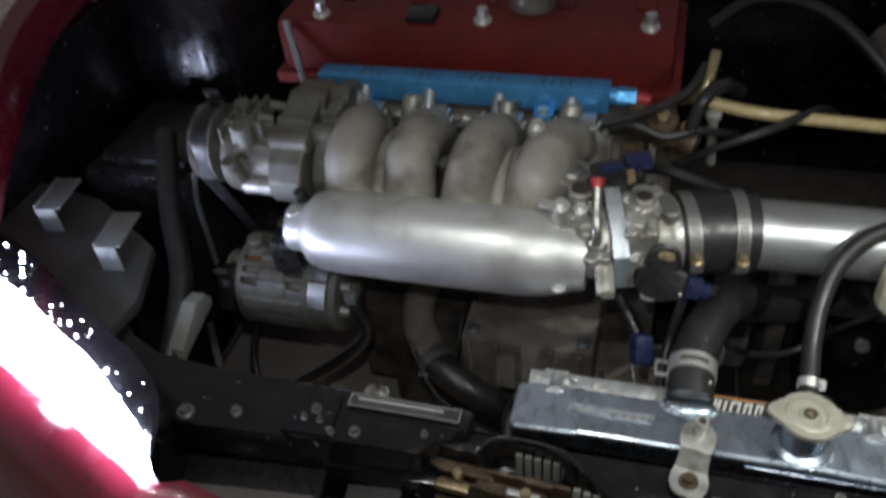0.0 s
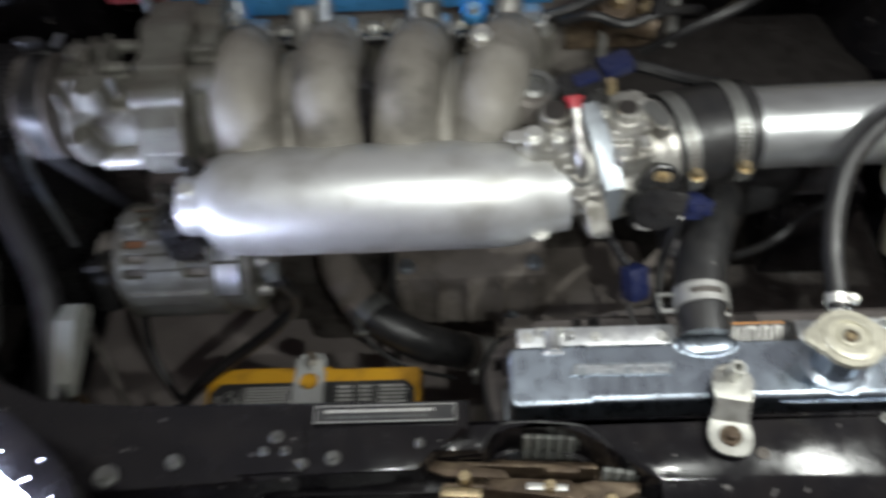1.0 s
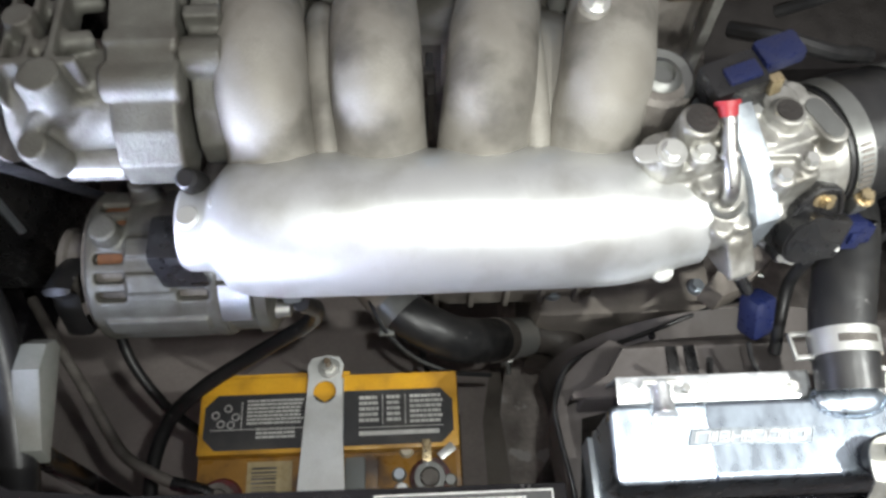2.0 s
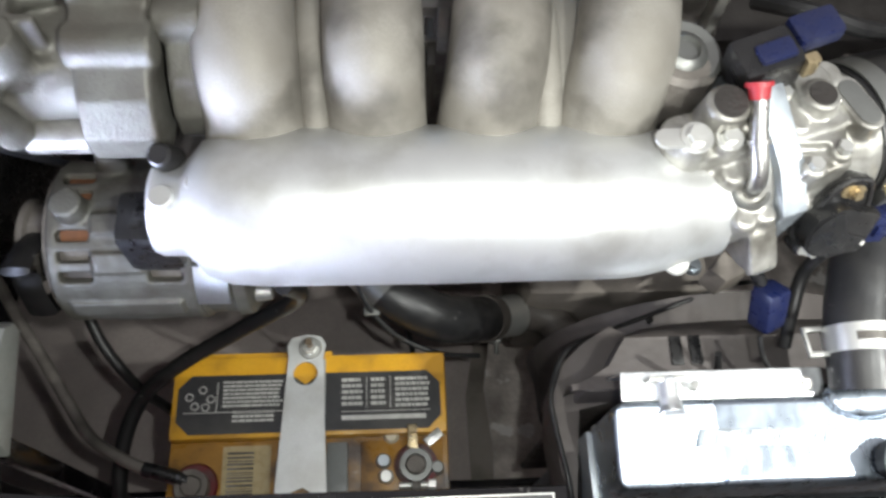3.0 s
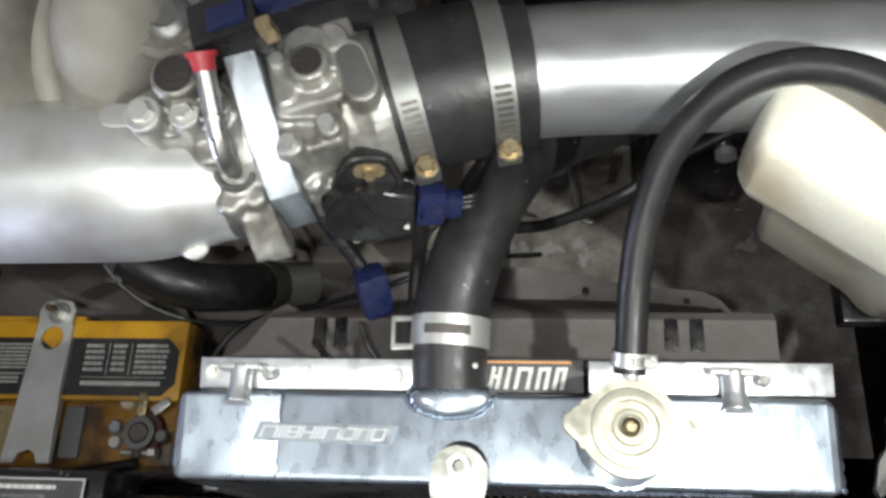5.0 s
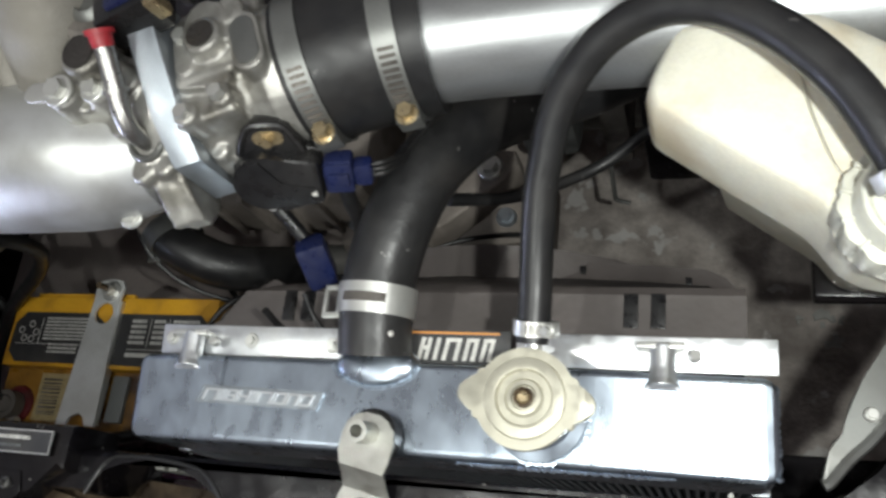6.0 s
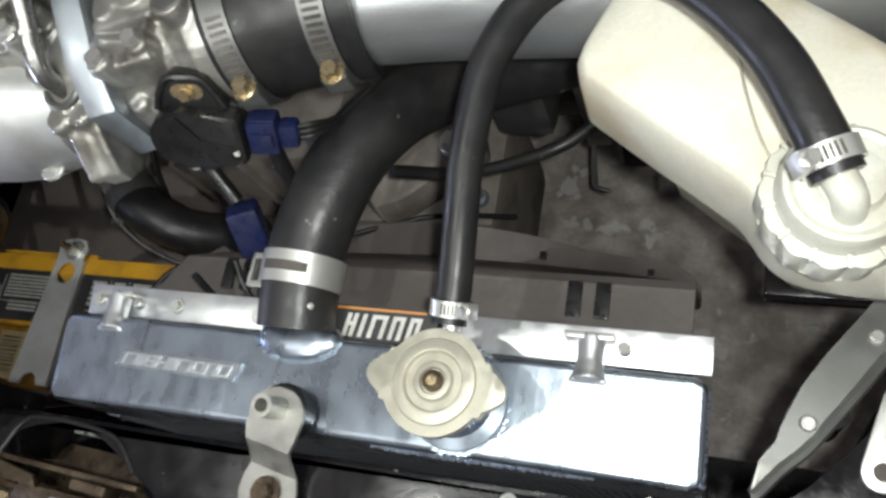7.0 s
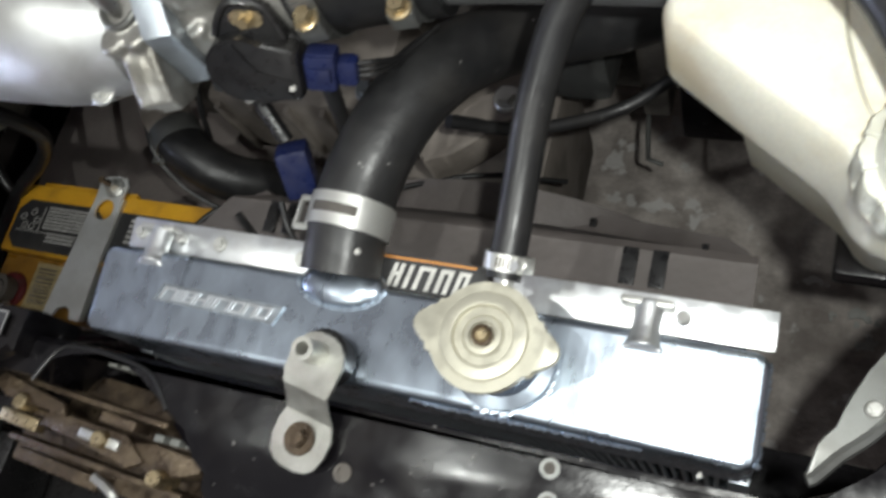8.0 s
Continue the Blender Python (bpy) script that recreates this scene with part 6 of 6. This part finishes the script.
# ---- front clutter, headlight, floor panel ----
def hood_latch():
    la = thing("bonnet_latch", (0.02, -0.05, 0.64), "rusty yellow zinc bonnet latch, greasy", "latch")
    part("base_plate", slab(bm_(), [(-0.060, -0.078), (0.090, -0.086), (0.098, -0.055), (0.070, -0.022), (-0.010, -0.018), (-0.055, -0.040)], 0.640, 0.644, 0.001), RUST, la)
    for y, z, x0, x1 in ((-0.034, 0.672, -0.04, 0.07), (-0.050, 0.668, -0.05, 0.085), (-0.068, 0.664, -0.045, 0.09)):
        part("side_plate", box(bm_(), (x0, y - 0.002, 0.643), (x1, y + 0.0015, z), 0.001, pose(0, 0, 0, 0, 0, -3)), RUST, la)
    part("hook", slab(bm_(), [(-0.015, -0.045), (0.045, -0.048), (0.062, -0.060), (0.050, -0.066), (0.020, -0.058), (-0.020, -0.056)], 0.668, 0.674, 0.0015), RUST, la, "worn yellow zinc hook")
    part("lever", slab(bm_(), [(-0.060, -0.030), (-0.005, -0.040), (0.0, -0.047), (-0.050, -0.044), (-0.064, -0.038)], 0.672, 0.676, 0.001), RUST, la)
    part("cover", slab(bm_(), [(0.047, -0.058), (0.050, -0.050), (0.064, -0.0490), (0.098, -0.0500), (0.098, -0.058), (0.088, -0.062), (0.066, -0.066)], 0.650, 0.672, 0.002), RUST, la)
    for x, y in ((-0.035, -0.045), (0.030, -0.054), (0.075, -0.066)):
        rod(b := bm_(), (x, y, 0.660), (x, y, 0.680), 0.006, 0.005, 14, 0.001)
        part("rivet", b, BRASS, la)
    hose(b := bm_(), [(-0.022, -0.031, 0.6885), (-0.015, -0.0185, 0.6895), (-0.009, -0.0110, 0.690), (0.000, -0.0075, 0.690), (0.026, -0.0075, 0.690), (0.054, -0.0110, 0.690), (0.066, -0.0175, 0.690), (0.077, -0.0295, 0.6895)], 0.0014, 10)
    part("opening_rim", b, RUBBER, la, "black rubber edged rim")
    for k in range(7):
        part("slat", box(bm_(), (0.0125 + 0.0088 * k, -0.0125, 0.610), (0.0192 + 0.0088 * k, -0.0085, 0.672 - 0.0012 * k), 0.0008), PALEGREY, la, "pale grey slat")
    for k in range(4):
        part("slat", box(bm_(), (0.0710 + 0.0086 * k, -0.0470, 0.600), (0.0776 + 0.0086 * k, -0.0430, 0.684 - 0.003 * k), 0.0008), PALEGREY, la, "pale grey slat")
    # more of the worn mechanism
    for lo, hi, mt in (((-0.050, -0.062, 0.664), (-0.018, -0.054, 0.672), BRASS), ((0.016, -0.055, 0.664), (0.047, -0.049, 0.676), STEEL), ((-0.040, -0.082, 0.650), (0.030, -0.074, 0.658), RUST), ((-0.056, -0.040, 0.660), (-0.040, -0.024, 0.666), RUST), ((0.030, -0.042, 0.664), (0.056, -0.036, 0.680), RUST)):
        part("link", box(bm_(), lo, hi, 0.0015, pose(0, 0, 0, 0, 0, -4)), mt, la)
    hose(b := bm_(), [(0.030, -0.075, 0.670), (0.046, -0.080, 0.672), (0.052, -0.090, 0.664), (0.053, -0.11, 0.64)], 0.0028, 8)
    part("release_rod", b, STEEL, la)
    # grille panel in front, below the beam
    gp = thing("grille_panel", (0, -0.12, 0.45), "black plastic grille panel under the beam", "grille")
    part("panel", box(bm_(), (-0.33, -0.17, 0.560), (0.60, -0.060, 0.585), 0.006), PLASTIC, gp)
    for x0, x1 in ((-0.195, -0.075), (0.11, 0.22), (0.24, 0.36)):
        b = bm_()
        box(b, (x0, -0.125, 0.584), (x1, -0.066, 0.632), 0.008)
        part("duct", b, PLASTIC, gp)
    part("ledge", slab(bm_(), [(-0.320, -0.064), (-0.165, -0.053), (-0.158, -0.100), (-0.285, -0.125)], 0.640, 0.655, 0.004), PLASTIC, gp, "black plastic ledge")
    part("ledge", slab(bm_(), [(-0.300, -0.098), (-0.165, -0.086), (-0.150, -0.120), (-0.270, -0.140)], 0.652, 0.662, 0.004), SHIELD, gp, "dusty black plastic ledge")
    part("recess_plate", slab(bm_(), [(-0.145, -0.055), (-0.092, -0.050), (-0.086, -0.088), (-0.142, -0.095)], 0.630, 0.640, 0.003), DARKGREY, gp, "dark grey recess plate")
    part("panel_front", box(bm_(), (-0.33, -0.17, 0.30), (0.60, -0.150, 0.565), 0.006), PLASTIC, gp)
    for x in (-0.30, 0.55):
        part("post", box(bm_(), (x, -0.16, 0.29), (x + 0.03, 0.01, 0.31), 0.003), PLASTIC, gp)


hood_latch()


def headlight():
    hl = thing("headlight", (-0.45, -0.03, 0.60), "lit headlamp with wet black bezel", "headlight")
    back = [(-0.72, 0.160), (-0.653, 0.130), (-0.590, 0.104), (-0.498, 0.054), (-0.409, 0.002), (-0.366, -0.020), (-0.310, -0.068), (-0.284, -0.128)]
    high = [(-0.72, 0.112), (-0.613, 0.067), (-0.540, 0.036), (-0.464, -0.006), (-0.413, -0.031), (-0.352, -0.072), (-0.313, -0.100), (-0.285, -0.132)]
    low = [(-0.72, 0.052), (-0.600, -0.004), (-0.520, -0.040), (-0.475, -0.059), (-0.416, -0.086), (-0.360, -0.110), (-0.318, -0.124), (-0.284, -0.134)]
    edge, upper, lower = (spline([(*p, z) for p in line], 4) for line, z in ((back, 0.742), (high, 0.738), (low, 0.733)))
    b = bm_()
    rows = []
    for u, v in zip(upper, lower):
        rows.append([b.verts.new(u.lerp(v, t) + Vector((0, 0, 0.020 * math.sin(math.pi * t)))) for t in np.linspace(0, 1, 9)])
    for p, q in zip(rows, rows[1:]):
        for j in range(8):
            b.faces.new((p[j], p[j + 1], q[j + 1], q[j]))
    r = bmesh.ops.extrude_face_region(b, geom=list(b.faces))
    for v in r["geom"]:
        if isinstance(v, bmesh.types.BMVert):
            v.co.z -= 0.006
    part("lens", b, LIGHT, hl, "glowing white lens")
    b = bm_()
    rows = []
    for u, v in zip(edge, upper):
        rows.append([b.verts.new(p) for p in (u + Vector((0, 0, 0.002)), u.lerp(v, 0.5) + Vector((0, 0, 0.005)), v + Vector((0, 0, 0.003)), v - Vector((0, 0, 0.08)), u - Vector((0, 0, 0.08)))])
    for p, q in zip(rows, rows[1:]):
        for j in range(5):
            b.faces.new((p[j], p[(j + 1) % 5], q[(j + 1) % 5], q[j]))
    part("bezel", b, BLACK, hl, "glossy black bezel with water drops")
    rnd = random.Random(14)
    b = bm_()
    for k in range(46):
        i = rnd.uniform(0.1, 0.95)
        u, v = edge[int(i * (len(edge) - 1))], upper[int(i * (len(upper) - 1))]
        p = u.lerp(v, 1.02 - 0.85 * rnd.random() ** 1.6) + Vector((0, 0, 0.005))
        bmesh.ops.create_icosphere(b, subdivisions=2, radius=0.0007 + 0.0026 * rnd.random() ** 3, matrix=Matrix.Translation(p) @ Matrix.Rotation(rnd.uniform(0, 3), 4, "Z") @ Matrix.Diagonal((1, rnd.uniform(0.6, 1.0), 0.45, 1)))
    # drops wear the glowing lens material as ready-made glints
    part("glowing_drops", b, LIGHT, hl, "water drops given the lens glow as glints")["kind"] = "stuff"
    part("housing", slab(bm_(), back + low[::-1][1:], 0.56, 0.66, 0.004), PLASTIC, hl)
    # two grey brackets on its back
    for x, y, a in ((-0.604, 0.198, 8), (-0.486, 0.146, 8)):
        m = pose(x, y, 0.748, 0, 0, a)
        b = bm_()
        box(b, (-0.016, -0.030, 0.0), (0.015, 0.032, 0.003), 0.001, m)
        box(b, (-0.018, -0.030, -0.012), (-0.015, 0.032, 0.005), 0.001, m)
        box(b, (-0.016, -0.033, -0.034), (0.010, -0.030, 0.003), 0.001, m)
        part("bracket", b, GREYPL, hl, "grey plastic bracket")
    part("back_shelf", slab(bm_(), [(-0.72, 0.165), (-0.655, 0.128), (-0.585, 0.105), (-0.50, 0.060), (-0.435, 0.022), (-0.43, 0.075), (-0.46, 0.16), (-0.58, 0.235), (-0.70, 0.26)], 0.700, 0.716, 0.003), DARKGREY, hl, "dark grey plastic rear shelf")
    part("support", box(bm_(), (-0.62, -0.02, GROUND), (-0.50, 0.06, 0.57), 0.005), PLASTIC, hl)
    bp = thing("bumper", (-0.4, -0.18, 0.3), "shiny red painted bumper", "bumper")
    b = bm_()
    rows = []
    for x, y, z in ((-0.72, 0.049, 0.728), (-0.600, -0.007, 0.728), (-0.520, -0.043, 0.728), (-0.440, -0.077, 0.728), (-0.378, -0.101, 0.727), (-0.325, -0.121, 0.723), (-0.290, -0.135, 0.716), (-0.270, -0.118, 0.700), (-0.235, -0.122, 0.690), (-0.16, -0.150, 0.67), (0.0, -0.175, 0.65), (0.3, -0.18, 0.65), (0.6, -0.16, 0.66)):
        rows.append([b.verts.new(p) for p in ((x, y, z), (x - 0.002, y - 0.010, z + 0.003), (x - 0.006, y - 0.032, z - 0.002), (x - 0.012, y - 0.060, z - 0.030), (x - 0.02, y - 0.09, 0.50), (x, y - 0.08, 0.28), (x, y - 0.06, 0.28), (x, y - 0.07, 0.50), (x, y - 0.02, z - 0.07))])
    for p, q in zip(rows, rows[1:]):
        for j in range(9):
            b.faces.new((p[j], p[(j + 1) % 9], q[(j + 1) % 9], q[j]))
    part("skin", b, CARRED, bp, sharp=60)
    part("stay", box(bm_(), (-0.29, -0.16, 0.27), (-0.25, 0.02, 0.30), 0.004), BLACK, bp)


headlight()


def left_clutter():
    pl = thing("grey_duct_panel", (-0.375, 0.06, 0.55), "pale grey plastic panel standing beside the beam", "panel")
    m = Matrix(((0, 0, 1, 0), (1, 0, 0, 0), (0, 1, 0, 0), (0, 0, 0, 1)))
    slab(b := bm_(), [(0.044, 0.655), (0.122, 0.672), (0.124, 0.682), (0.116, 0.694), (0.096, 0.698), (0.048, 0.672)], -0.392, -0.373, 0.003, m)
    part("panel", b, PALEGREY, pl)
    part("foot", box(bm_(), (-0.392, 0.045, 0.19), (-0.382, 0.06, 0.665), 0.002), BLACK, pl)
    for pts, r, lab in (([(-0.40, -0.01, 0.62), (-0.395, 0.05, 0.66), (-0.41, 0.13, 0.70), (-0.45, 0.20, 0.74), (-0.50, 0.30, 0.78)], 0.014, "black corrugated hose beside the headlight"),
                        ([(-0.34, 0.13, 0.40), (-0.37, 0.15, 0.46), (-0.40, 0.20, 0.50), (-0.42, 0.30, 0.52)], 0.005, "thin black wire by the battery")):
        h = thing("hose", pts[0], lab, "hose")
        part("hose", hose(bm_(), pts, r, 12), RUBBER, h)
    dp = thing("dipstick", (-0.30, 0.36, 0.80), "thin grey steel dipstick tube", "dipstick")
    part("tube", hose(bm_(), [(-0.315, 0.350, 0.83), (-0.325, 0.362, 0.87), (-0.338, 0.378, 0.905)], 0.0045, 10), PLATE, dp)
    wr = thing("washer_bottle", (-0.52, 0.34, 0.5), "black plastic box behind the headlight", "box")
    part("box", box(bm_(), (-0.62, 0.26, 0.48), (-0.45, 0.44, 0.74), 0.012), PLASTIC, wr)
    part("lid", box(bm_(), (-0.60, 0.28, 0.738), (-0.47, 0.42, 0.752), 0.006), PLASTIC, wr)
    part("strap", hose(bm_(), [(-0.46, 0.26, 0.60), (-0.455, 0.262, 0.72), (-0.455, 0.30, 0.755), (-0.455, 0.42, 0.757)], 0.004, 8), PLATE, wr)
    sh = thing("splash_shield", (-0.2, 0.2, 0.16), "dusty dark plastic splash shield under the engine", "shield")
    b = bm_()
    slab(b, [(-0.66, -0.02), (-0.02, -0.02), (-0.018, 0.12), (-0.026, 0.20), (-0.012, 0.26), (-0.01, 0.66), (-0.66, 0.66)], 0.19, 0.196, 0.002)
    part("panel", b, TRAY, sh)
    part("rusty_edge", slab(bm_(), [(-0.040, 0.05), (-0.016, 0.05), (-0.012, 0.12), (-0.020, 0.20), (-0.008, 0.26), (-0.028, 0.26), (-0.042, 0.19)], 0.197, 0.2, 0.0008), GEARBOX, sh, "dirty brown edge strip")
    for x, y in ((-0.6, 0.0), (-0.1, 0.0), (-0.6, 0.6), (-0.1, 0.6)):
        rod(b := bm_(), (x, y, GROUND), (x, y, 0.191), 0.01)
        part("spacer", b, SHIELD, sh)


left_clutter()


def right_clutter():
    for pts, r, mat, nm, lab in (
        ([(0.130, 0.340, 0.860), (0.20, 0.330, 0.850), (0.30, 0.345, 0.835), (0.42, 0.360, 0.82)], 0.0065, TUBE, "vacuum_tube", "yellowed rubber vacuum tube"),
        ([(0.150, 0.42, 0.90), (0.20, 0.45, 0.92), (0.27, 0.44, 0.91), (0.34, 0.40, 0.86), (0.39, 0.36, 0.80)], 0.0065, RUBBER, "heater_hose", "black curved heater hose"),
        ([(0.190, 0.165, 0.68), (0.225, 0.185, 0.64), (0.275, 0.215, 0.62), (0.315, 0.235, 0.64), (0.36, 0.25, 0.66)], 0.0042, RUBBER, "cable", "thin black cable behind the radiator"),
        ([(0.080, 0.088, 0.690), (0.086, 0.080, 0.672), (0.10, 0.074, 0.668), (0.118, 0.076, 0.690)], 0.0022, RUBBER, "sensor_wire", "thin sensor wire to the fan plug"),
        ([(0.152, 0.146, 0.757), (0.147, 0.143, 0.730), (0.143, 0.138, 0.702), (0.139, 0.118, 0.684), (0.138, 0.10, 0.665)], 0.0046, RUBBER, "wire_loom", "black ribbed wire loom"),
        ([(-0.008, 0.004, 0.606), (-0.011, 0.027, 0.611), (-0.016, 0.060, 0.612), (-0.017, 0.084, 0.612), (-0.006, 0.112, 0.608), (0.012, 0.128, 0.598), (0.040, 0.145, 0.570), (0.080, 0.163, 0.552), (0.127, 0.180, 0.550), (0.17, 0.196, 0.54), (0.22, 0.215, 0.50)], 0.0021, RUBBER, "sensor_wire", "thin black wire over the fan shroud"),
        ([(-0.107, 0.336, 0.50), (-0.110, 0.30, 0.56), (-0.114, 0.246, 0.545), (-0.118, 0.20, 0.47), (-0.11, 0.17, 0.42)], 0.0028, RUBBER, "cable", "thin black cable below the plenum"),
        ([(0.128, 0.345, 0.85), (0.15, 0.33, 0.875), (0.158, 0.36, 0.90)], 0.006, BRASS, "brass_pipe", "small brass pipe fitting"),
        ([(0.14, 0.29, 0.85), (0.15, 0.30, 0.88), (0.17, 0.33, 0.88), (0.19, 0.37, 0.85)], 0.007, RUBBER, "wire_loom", "black wire loom by the valve cover"),
    ):
        h = thing(nm, pts[0], lab, "hose" if "hose" in nm or "tube" in nm else "wire")
        part("run", hose(bm_(), pts, r, 12), mat, h)
    # clutter at the end of the cylinder head
    wo = thing("water_outlet", (0.125, 0.335, 0.80), "brown stained cast water outlet at the head", "pipe fitting")
    b = bm_()
    rod(b, (0.112, 0.345, 0.800), (0.112, 0.318, 0.842), 0.020, 0.017, 20)
    rod(b, (0.112, 0.330, 0.820), (0.150, 0.315, 0.815), 0.015, 0.014, 20)
    rod(b, (0.085, 0.330, 0.815), (0.085, 0.322, 0.852), 0.012, 0.010, 18)
    box(b, (0.070, 0.330, 0.780), (0.150, 0.350, 0.815))
    cast(part("body", b, RUST, wo), 0.0016, 3)
    for p, q in (((0.112, 0.318, 0.842), (0.112, 0.312, 0.851)), ((0.138, 0.318, 0.828), (0.138, 0.312, 0.838))):
        hexhead(b := bm_(), p, q, 0.008)
        part("sender", b, BRASS, wo, "brass temperature sender")
    sp = thing("steel_pipe", (0.163, 0.33, 0.80), "short bright steel pipe with a rounded end", "pipe")
    part("tube", hose(bm_(), [(0.168, 0.335, 0.78), (0.166, 0.331, 0.802), (0.164, 0.329, 0.828), (0.163, 0.328, 0.843)], 0.0055, 12), STEEL, sp)
    lathe(b := bm_(), axis_pose((0.163, 0.328, 0.840), (0.163, 0.327, 0.86)), [(0.005, 0), (0.0085, 0.002), (0.0085, 0.007), (0.004, 0.010), (0, 0.010)], 16)
    part("end", b, STEEL, sp)
    for pts, r, lab in (([(-0.270, 0.318, 0.828), (-0.18, 0.306, 0.822), (-0.10, 0.312, 0.818), (-0.02, 0.306, 0.822), (0.07, 0.310, 0.842), (0.13, 0.318, 0.872), (0.15, 0.35, 0.89)], 0.0055, "black taped wire loom along the cylinder head"),
                        ([(0.060, 0.300, 0.835), (0.085, 0.288, 0.850), (0.115, 0.290, 0.838), (0.150, 0.300, 0.842), (0.19, 0.33, 0.82)], 0.0045, "thin black hose by the water outlet"),
                        ([(0.135, 0.30, 0.80), (0.17, 0.29, 0.83), (0.22, 0.30, 0.85), (0.27, 0.36, 0.84), (0.30, 0.42, 0.80)], 0.0045, "black heater hose behind the intake pipe"),
                        ([(0.10, 0.285, 0.80), (0.125, 0.262, 0.815), (0.165, 0.262, 0.80), (0.21, 0.285, 0.77)], 0.006, "black rubber hose behind the throttle")):
        h = thing("wire_loom" if "loom" in lab else "small_hose", pts[0], lab, "wire" if "loom" in lab else "hose")
        part("run", hose(bm_(), pts, r, 10), RUBBER, h)
    for x, y, z in ((-0.205, 0.302, 0.836), (-0.128, 0.304, 0.832), (-0.045, 0.304, 0.832), (0.035, 0.304, 0.838)):
        cn = thing("injector_plug", (x, y, z), "grey injector plug with a bright wire clip", "plug", "injector plugs")
        part("plug", box(bm_(), (x - 0.009, y - 0.008, z - 0.008), (x + 0.009, y + 0.010, z + 0.010), 0.003), PLATE, cn)
        part("clip", hose(bm_(), [(x - 0.013, y - 0.006, z + 0.004), (x - 0.008, y - 0.012, z + 0.002), (x + 0.008, y - 0.012, z + 0.002), (x + 0.013, y - 0.004, z + 0.006)], 0.0017, 8), STEEL, cn)
    fp = thing("fan_plug", (0.108, 0.118, 0.69), "dark blue fan plug on its wires", "plug")
    m = Matrix.Translation((0.116, 0.117, 0.702)) @ pose(0, 0, 0, 58, 10, 24)
    part("plug", box(bm_(), (-0.0095, -0.018, -0.010), (0.0095, 0.013, 0.008), 0.004, m), BLUEPL, fp)
    part("sleeve", hose(bm_(), [(0.109, 0.129, 0.709), (0.099, 0.140, 0.722), (0.088, 0.152, 0.738)], 0.0046, 12), PLASTIC, fp)
    part("wire", hose(bm_(), [(0.108, 0.098, 0.694), (0.112, 0.086, 0.685), (0.120, 0.076, 0.68), (0.128, 0.070, 0.69)], 0.0018, 8), RUBBER, fp)
    ho = thing("hook_rod", (0.28, 0.24, 0.45), "thin bent steel hook rod below the pipe", "hook")
    part("rod", hose(bm_(), [(0.2535, 0.348, 0.391), (0.2565, 0.325, 0.390), (0.2605, 0.299, 0.390), (0.2630, 0.2945, 0.390), (0.275, 0.291, 0.390)], 0.0022, 8), DULLSTEEL, ho)
    part("foot", hose(bm_(), [(0.2535, 0.347, 0.391), (0.253, 0.38, 0.395), (0.255, 0.44, 0.40)], 0.0022, 8), DULLSTEEL, ho)
    mb = thing("gearbox_mount", (0.27, 0.32, 0.5), "grey cast gearbox mount with a bolt", "mount")
    part("arm", slab(bm_(), [(0.128, 0.190), (0.146, 0.208), (0.170, 0.232), (0.192, 0.248), (0.208, 0.246), (0.211, 0.234), (0.200, 0.220), (0.180, 0.204), (0.160, 0.186), (0.140, 0.178)], 0.560, 0.592, 0.004), GEARBOX, mb)
    rod(b := bm_(), (0.190, 0.231, 0.591), (0.190, 0.231, 0.596), 0.010, None, 18, 0.001)
    hexhead(b, (0.190, 0.231, 0.596), (0.190, 0.231, 0.602), 0.007)
    part("bolt", b, STEEL, mb)
    part("bracket", box(bm_(), (0.30, 0.26, 0.50), (0.38, 0.33, 0.64), 0.006), BLACK, mb)
    rod(b := bm_(), (0.357, 0.262, 0.60), (0.357, 0.254, 0.60), 0.008)
    part("bolt", b, STEEL, mb)
    bs = thing("brake_master", (0.45, 0.45, 0.80), "dark brake master cylinder with caps", "brake part")
    part("body", hose(bm_(), [(0.38, 0.60, 0.80), (0.40, 0.50, 0.80), (0.41, 0.42, 0.80)], 0.03, 16), GRIMY, bs)
    for x in (0.38, 0.41):
        rod(b := bm_(), (x, 0.40, 0.815), (x, 0.395, 0.835), 0.012, 0.011, 16, 0.002)
        part("cap", b, PLATE, bs)
    rnd = random.Random(17)
    sp = thing("paint_spots", (0.48, 0.25, GROUND), "white paint spots splashed on the floor", "stain", kind="structure")
    for cx, cy, s in ((0.479, 0.262, 0.011), (0.492, 0.232, 0.010), (0.452, 0.262, 0.004), (0.50, 0.262, 0.004)):
        for k in range(5):
            x, y, q = cx + rnd.uniform(-s, s), cy + rnd.uniform(-s, s), s * rnd.uniform(0.3, 0.7)
            pts = [(x + q * rnd.uniform(0.6, 1.2) * math.cos(a), y + q * rnd.uniform(0.6, 1.2) * math.sin(a)) for a in np.linspace(0, 2 * math.pi, 10)[:-1]]
            part("spot", slab(bm_(), pts, GROUND + 0.0005, GROUND + 0.003 + 0.0003 * k), WHITEPAINT, sp)


right_clutter()
